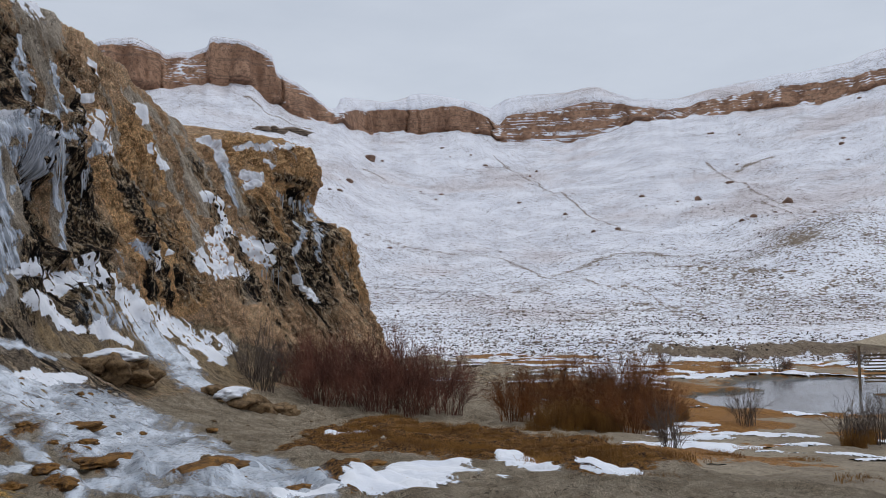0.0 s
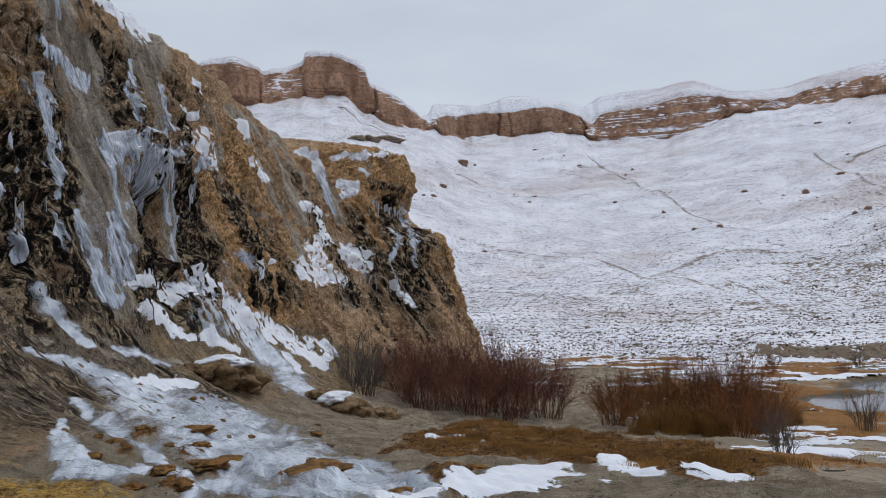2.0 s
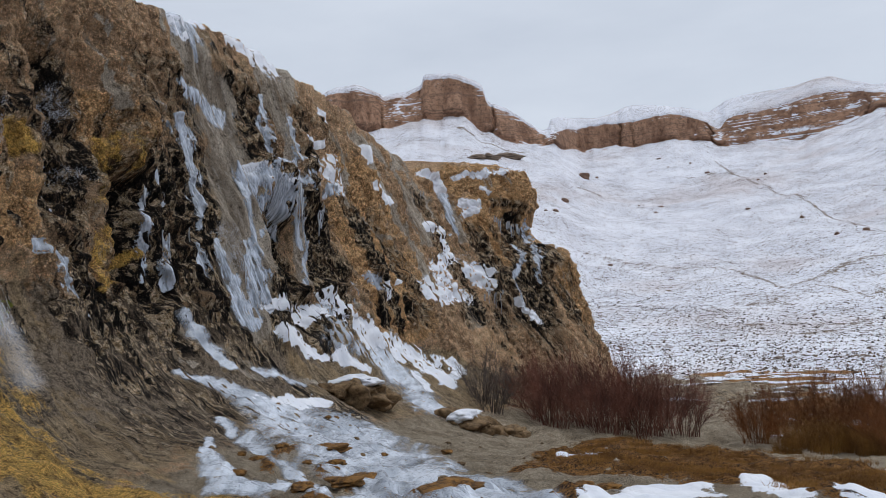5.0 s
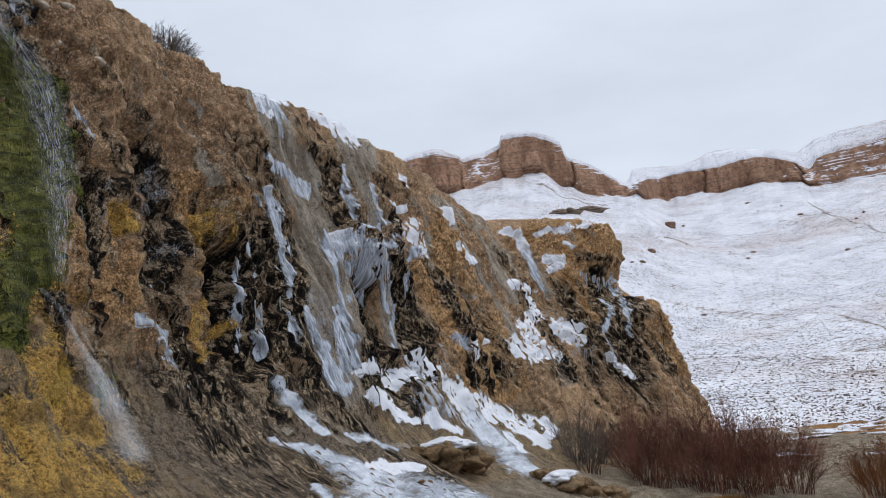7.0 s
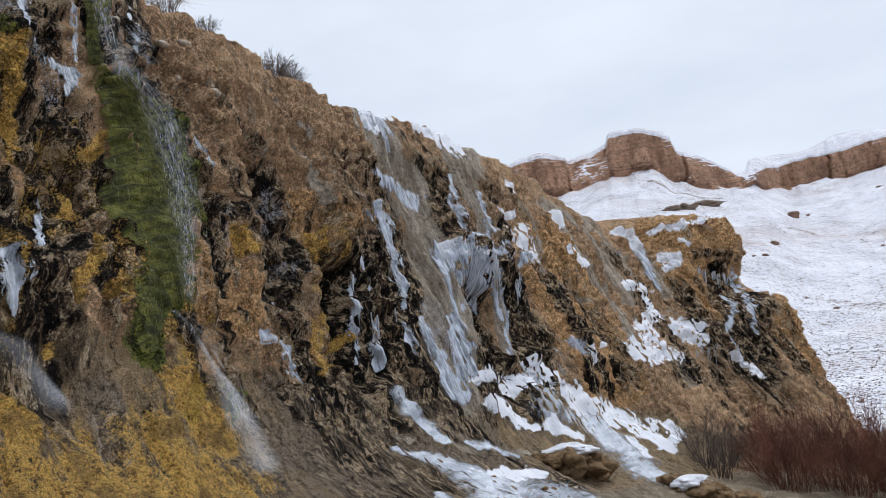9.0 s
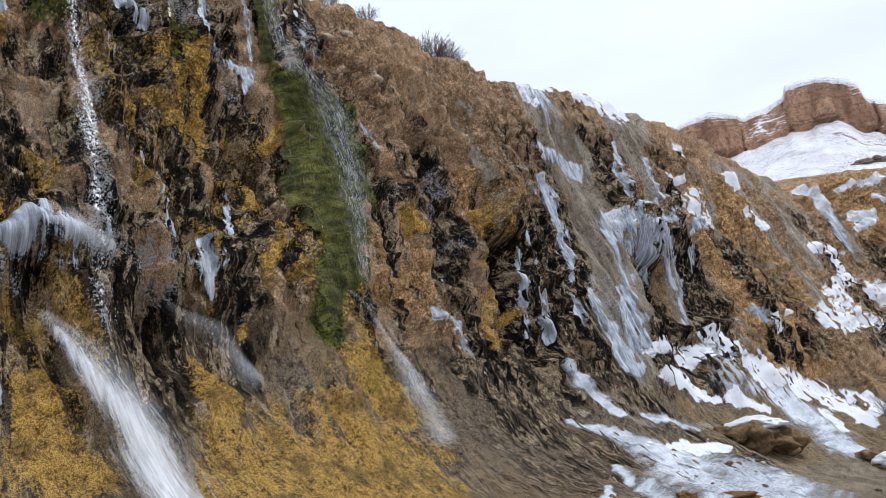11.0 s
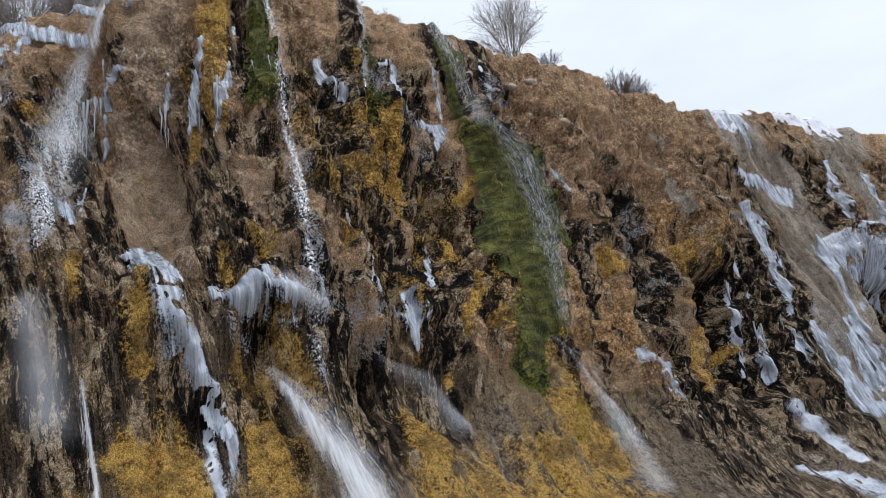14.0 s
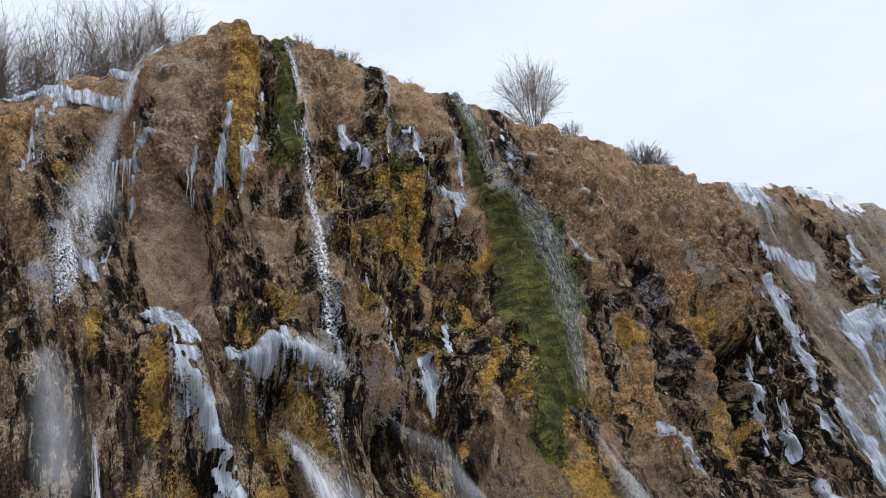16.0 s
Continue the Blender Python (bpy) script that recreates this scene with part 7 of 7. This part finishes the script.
# ---- boulders and stones ----
def lump(name, size, seed, material, detail=3, rough=0.30):
    bm = bmesh.new()
    bmesh.ops.create_icosphere(bm, subdivisions=detail, radius=1.0)
    co = np.array([v.co for v in bm.verts])
    d = 1 + rough * fbm(co[:, 0] * 1.4 + seed, co[:, 1] * 1.4, co[:, 2] * 1.4, 4, seed=seed) + 0.12 * np.abs(fbm(co[:, 0] * 4, co[:, 1] * 4, co[:, 2] * 4, 3, seed=seed + 5))
    for v, k_ in zip(bm.verts, d):
        v.co = v.co * k_
        v.co.x, v.co.y, v.co.z = v.co.x * size[0], v.co.y * size[1], v.co.z * size[2]
    for f_ in bm.faces:
        f_.smooth = True
    me = bpy.data.meshes.new(name)
    bm.to_mesh(me)
    bm.free()
    me.materials.append(material)
    return new(name, me)


def boulder(y, u, size, seed, snow=True, sink=0.35):
    p, n = on_cliff(y, u)
    ob = lump("boulder", size, seed, M_BOULDER, 4, 0.55)
    ob.location = (p[0], p[1], p[2] + size[2] * (1 - sink) - 0.1)
    ob.rotation_euler = (0, 0, seed * 0.7)
    tagged(ob, "brown crusted boulder capped with snow" if snow else "brown crusted boulder on the slope", "boulder", "boulders below the cliff", "thing")
    if snow:
        cap = lump("snow_cap", (size[0] * 0.8, size[1] * 0.85, 0.20), seed + 3, M_SNOW, 4, 0.4)
        cap.parent = ob
        cap.location = (0.05, -0.05, size[2] * 0.72)
        tagged(cap, "cap of white snow")
    return ob


boulder(21.7, -0.3, (1.15, 0.7, 0.42), 201)
boulder(22.3, -0.7, (0.6, 0.6, 0.32), 202, False)
boulder(20.9, -0.1, (0.5, 0.5, 0.28), 203, False)
boulder(24.4, -2.6, (0.65, 0.5, 0.30), 204)
boulder(24.9, -3.2, (0.55, 0.5, 0.32), 205, False)
boulder(25.0, -1.9, (0.5, 0.5, 0.26), 206, False)
boulder(25.3, -3.9, (0.4, 0.4, 0.22), 207, False)
M_TUSSOCK = plain("brown_turf_sod", (0.055, 0.028, 0.012), (0.30, 0.150, 0.042), 9, 0.95, None, 0.05)
for i, (y, u, s) in enumerate(((11.22, -1.68, 0.06), (10.94, -1.98, 0.15), (12.9, -2.04, 0.09), (11.78, -2.76, 0.08), (9.68, -1.8, 0.1), (11.08, -3.78, 0.22), (10.03, -3.36, 0.26), (10.59, -4.38, 0.11), (9.61, -4.68, 0.38), (8.98, -2.82, 0.14), (11.99, -3.24, 0.15), (17.24, -0.18, 0.06), (18.29, -1.02, 0.08), (16.12, -3.18, 0.07), (12.27, -2.7, 0.1), (14.65, -2.4, 0.42), (8.07, -2.58, 0.1), (8.14, -3.12, 0.12), (11.71, -7.14, 0.14), (12.69, -7.74, 0.22), (18.85, -1.02, 0.08), (9.19, -5.7, 0.14), (18.43, -4.02, 0.14))):
    p, n = on_cliff(y, u)
    ob = lump("turf_tussock", (s * 0.9, s * 1.2, 0.035 + 0.10 * s), 260 + i % 9, M_TUSSOCK, 4, 0.5)
    ob.location, ob.rotation_euler = (p[0], p[1], p[2] + 0.02), (0, 0, 0.4 * math.sin(i * 2.3))
    tagged(ob, "low brown turf tussock standing out of the ice", "tussock", "turf tussocks", "thing")
    o = new("grass", TUFTS[i % 2])
    o.parent, o.scale, o.location = ob, (s * 1.5, s * 1.9, 0.40), (0, 0, 0.02 + 0.04 * s)
g = np.random.default_rng(31)
for i in range(70):
    y, u = g.uniform(6, 26), g.uniform(-9.5, -1.0)
    p, n = on_cliff(y, u)
    s = 0.02 + 0.05 * g.uniform() ** 2.5
    ob = lump("stone", (s * 1.3, s, s * 0.7), 300 + i % 7, M_BOULDER if i % 3 else M_STONE, 2, 0.6)
    ob.location, ob.rotation_euler = tuple(p + n * s * 0.3), (0, 0, g.uniform(0, 6))
    tagged(ob, "small weathered stone lying on the ground", "stone", "loose stones", "thing")
for i, (y, u) in enumerate(((11.6, 10.9), (10.6, 10.2), (12.0, 9.4), (9.6, 10.4), (12.9, 10.4), (11.0, 9.6))):
    p, n = on_cliff(y, u)
    ob = lump("stone", (0.10, 0.16, 0.09), 320 + i, M_STONE, 2)
    ob.location = tuple(p)
    tagged(ob, "pale stone stuck in the cliff face", "stone", "stones in the cliff", "thing")
M_LEDGE = plain("layered_ledge_rock", (0.08, 0.062, 0.048), (0.32, 0.235, 0.17), 0.8, 0.9, (0.3, 0.3, 3), 0.3)
g = np.random.default_rng(33)
for i in range(40):
    a = math.radians(g.uniform(-29, 12))
    r = g.uniform(190, 400) if i > 2 else 260
    j, l = int(np.argmin(abs(maz - math.degrees(a)))), int(np.argmin(abs(R_[500, :230] - r)))
    s = g.uniform(0.3, 0.8) * (1 + (i % 9 == 0))
    ob = lump("rock_outcrop", (s * 1.6, s, s), 340 + i % 6, M_OUT, 2) if i else None
    if ob:
        ob.location = (MX[j, l], MY[j, l], MZ[j, l])
        ob.rotation_euler = (0, 0, g.uniform(0, 6))
        tagged(ob, "dark rock sticking out of the snowy slope", "rock", "rocks on the slope", "thing")


def on_slope(azimuth, elevation):
    j = int(np.argmin(abs(maz - azimuth)))
    e = np.degrees(np.arctan2(MZ[j, :225] - EYE, R_[j, :225]))
    l = int(np.argmin(abs(e - elevation)))
    return MX[j, l], MY[j, l], MZ[j, l]


for i, (a, e, sx_, sz_) in enumerate(((12.10, 12.30, 4.5, 1.8), (10.70, 12.30, 5.0, 1.6), (13.10, 12.40, 3.0, 1.2), (5.30, 10.40, 1.8, 2.0))):
    ob = lump("rock_outcrop", (sx_, sx_ * 0.5, sz_), 350 + i, M_LEDGE if i < 3 else M_OUT, 4, 0.7)
    x, y, z = on_slope(a, e)
    ob.location, ob.rotation_euler = (x, y, z), (0, 0, math.radians(a))
    tagged(ob, "grey-brown layered rock ledge dusted with snow" if i < 3 else "red-brown rock knob on the snowy slope", "rock", "rocks on the slope", "thing")


# ---- stones and scrub strewn over the slope ----
g = np.random.default_rng(77)
n_s = 60000
sa = np.radians(g.uniform(-32, 14, n_s))
sr_ = 54 + 250 * g.beta(0.9, 2.6, n_s)
ja = np.searchsorted(maz, np.degrees(sa))
order = np.array([np.searchsorted(R_[j, :230], r) for j, r in zip(ja, sr_)]).clip(0, 228)
base = np.stack([MX[ja, order], MY[ja, order], MZ[ja, order]], -1) + np.concatenate([g.normal(0, 0.5, (n_s, 2)), np.zeros((n_s, 1))], 1)
size = (0.03 + 0.10 * g.uniform(size=n_s) ** 5) * (0.6 + sr_ / 150)
clump = fbm(base[:, 0] / 14, base[:, 1] / 14, seed=78)
ok = (clump > -0.35) & (g.uniform(size=n_s) < 0.55 + 0.6 * clump)
base, size = base[ok], size[ok]
octa = np.array([(1, 0, 0), (0, 1, 0), (-1, 0, 0), (0, -1, 0), (0, 0, 0.8), (0, 0, -0.4)], float)
tri = np.array([(0, 1, 4), (1, 2, 4), (2, 3, 4), (3, 0, 4), (1, 0, 5), (2, 1, 5), (3, 2, 5), (0, 3, 5)])
co = base[:, None] + octa[None] * size[:, None, None] * g.uniform(0.6, 1.5, (len(base), 6, 1)) + g.normal(0, 0.02, (len(base), 6, 3))
fa = (tri[None] + 6 * np.arange(len(base))[:, None, None]).reshape(-1, 3)
scree = new("slope_scrub", quads_mesh("slope_scrub", co.reshape(-1, 3), fa))
scree.data.materials.append(plain("dark_scrub_and_stone", (0.035, 0.028, 0.022), (0.17, 0.12, 0.085), 0.5, 0.9, None, 0.05))
tagged(scree, "dark scrub and stones strewn over the snowy slope", "scrub", kind="stuff")


# ---- thatched sunshade by the pool ----
def slab(name, pts_low, pts_high, material, parent, label=""):
    bm = bmesh.new()
    lo = [bm.verts.new(p) for p in pts_low]
    hi = [bm.verts.new(p) for p in pts_high]
    bm.faces.new(lo[::-1])
    bm.faces.new(hi)
    for i in range(len(lo)):
        j = (i + 1) % len(lo)
        bm.faces.new((lo[i], lo[j], hi[j], hi[i]))
    bmesh.ops.bevel(bm, geom=bm.edges[:], offset=0.012, segments=1, affect="EDGES")
    me = bpy.data.meshes.new(name)
    bm.to_mesh(me)
    bm.free()
    return part(name, me, material, parent, label)


M_THATCH = plain("pale_thatch", (0.30, 0.235, 0.16), (0.52, 0.43, 0.31), 5, 0.9, (1, 1, 6), 0.05)
M_POST = plain("weathered_pole", (0.16, 0.11, 0.065), (0.34, 0.25, 0.16), 4, 0.85, (1, 1, 0.2), 0.01)
shade = new("sunshade")
sxp, syp = 21.9, 37.0
shade.location = (sxp, syp, float(ground_z(sxp, syp)))
half, eave, peak = 1.9, 2.5, 3.35
for k_ in range(4):
    a0, a1 = math.pi / 2 * k_ + math.pi / 4, math.pi / 2 * (k_ + 1) + math.pi / 4
    c0 = Vector((math.cos(a0) * half * 1.4142, math.sin(a0) * half * 1.4142, eave))
    c1 = Vector((math.cos(a1) * half * 1.4142, math.sin(a1) * half * 1.4142, eave))
    top = Vector((0, 0, peak))
    lift = Vector((0, 0, 0.12))
    slab("roof_panel", (c0, c1, top * 0.999), (c0 + lift, c1 + lift, top + lift), M_THATCH, shade, "pale thatched roof slope")
    base_ = c0 * 0.88
    path = np.array([[(base_.x, base_.y, -0.3), (base_.x * 1.01, base_.y, 1.0), (base_.x, base_.y, eave + 0.1)]])
    part("post", tubes("post", path, np.array([[0.075, 0.065, 0.06]]), 8), M_POST, shade)
for k_ in range(9):
    z0 = 0.75 + 0.16 * k_
    part("slat", tubes("slat", np.array([[(-1.5, 1.55, z0), (0.0, 1.56, z0 + 0.01), (1.5, 1.55, z0)]]), np.array([[0.04, 0.045, 0.04]]), 6), M_POST, shade)
tagged(shade, "open wooden sunshade with a pale thatched pyramid roof", "sunshade", kind="thing")
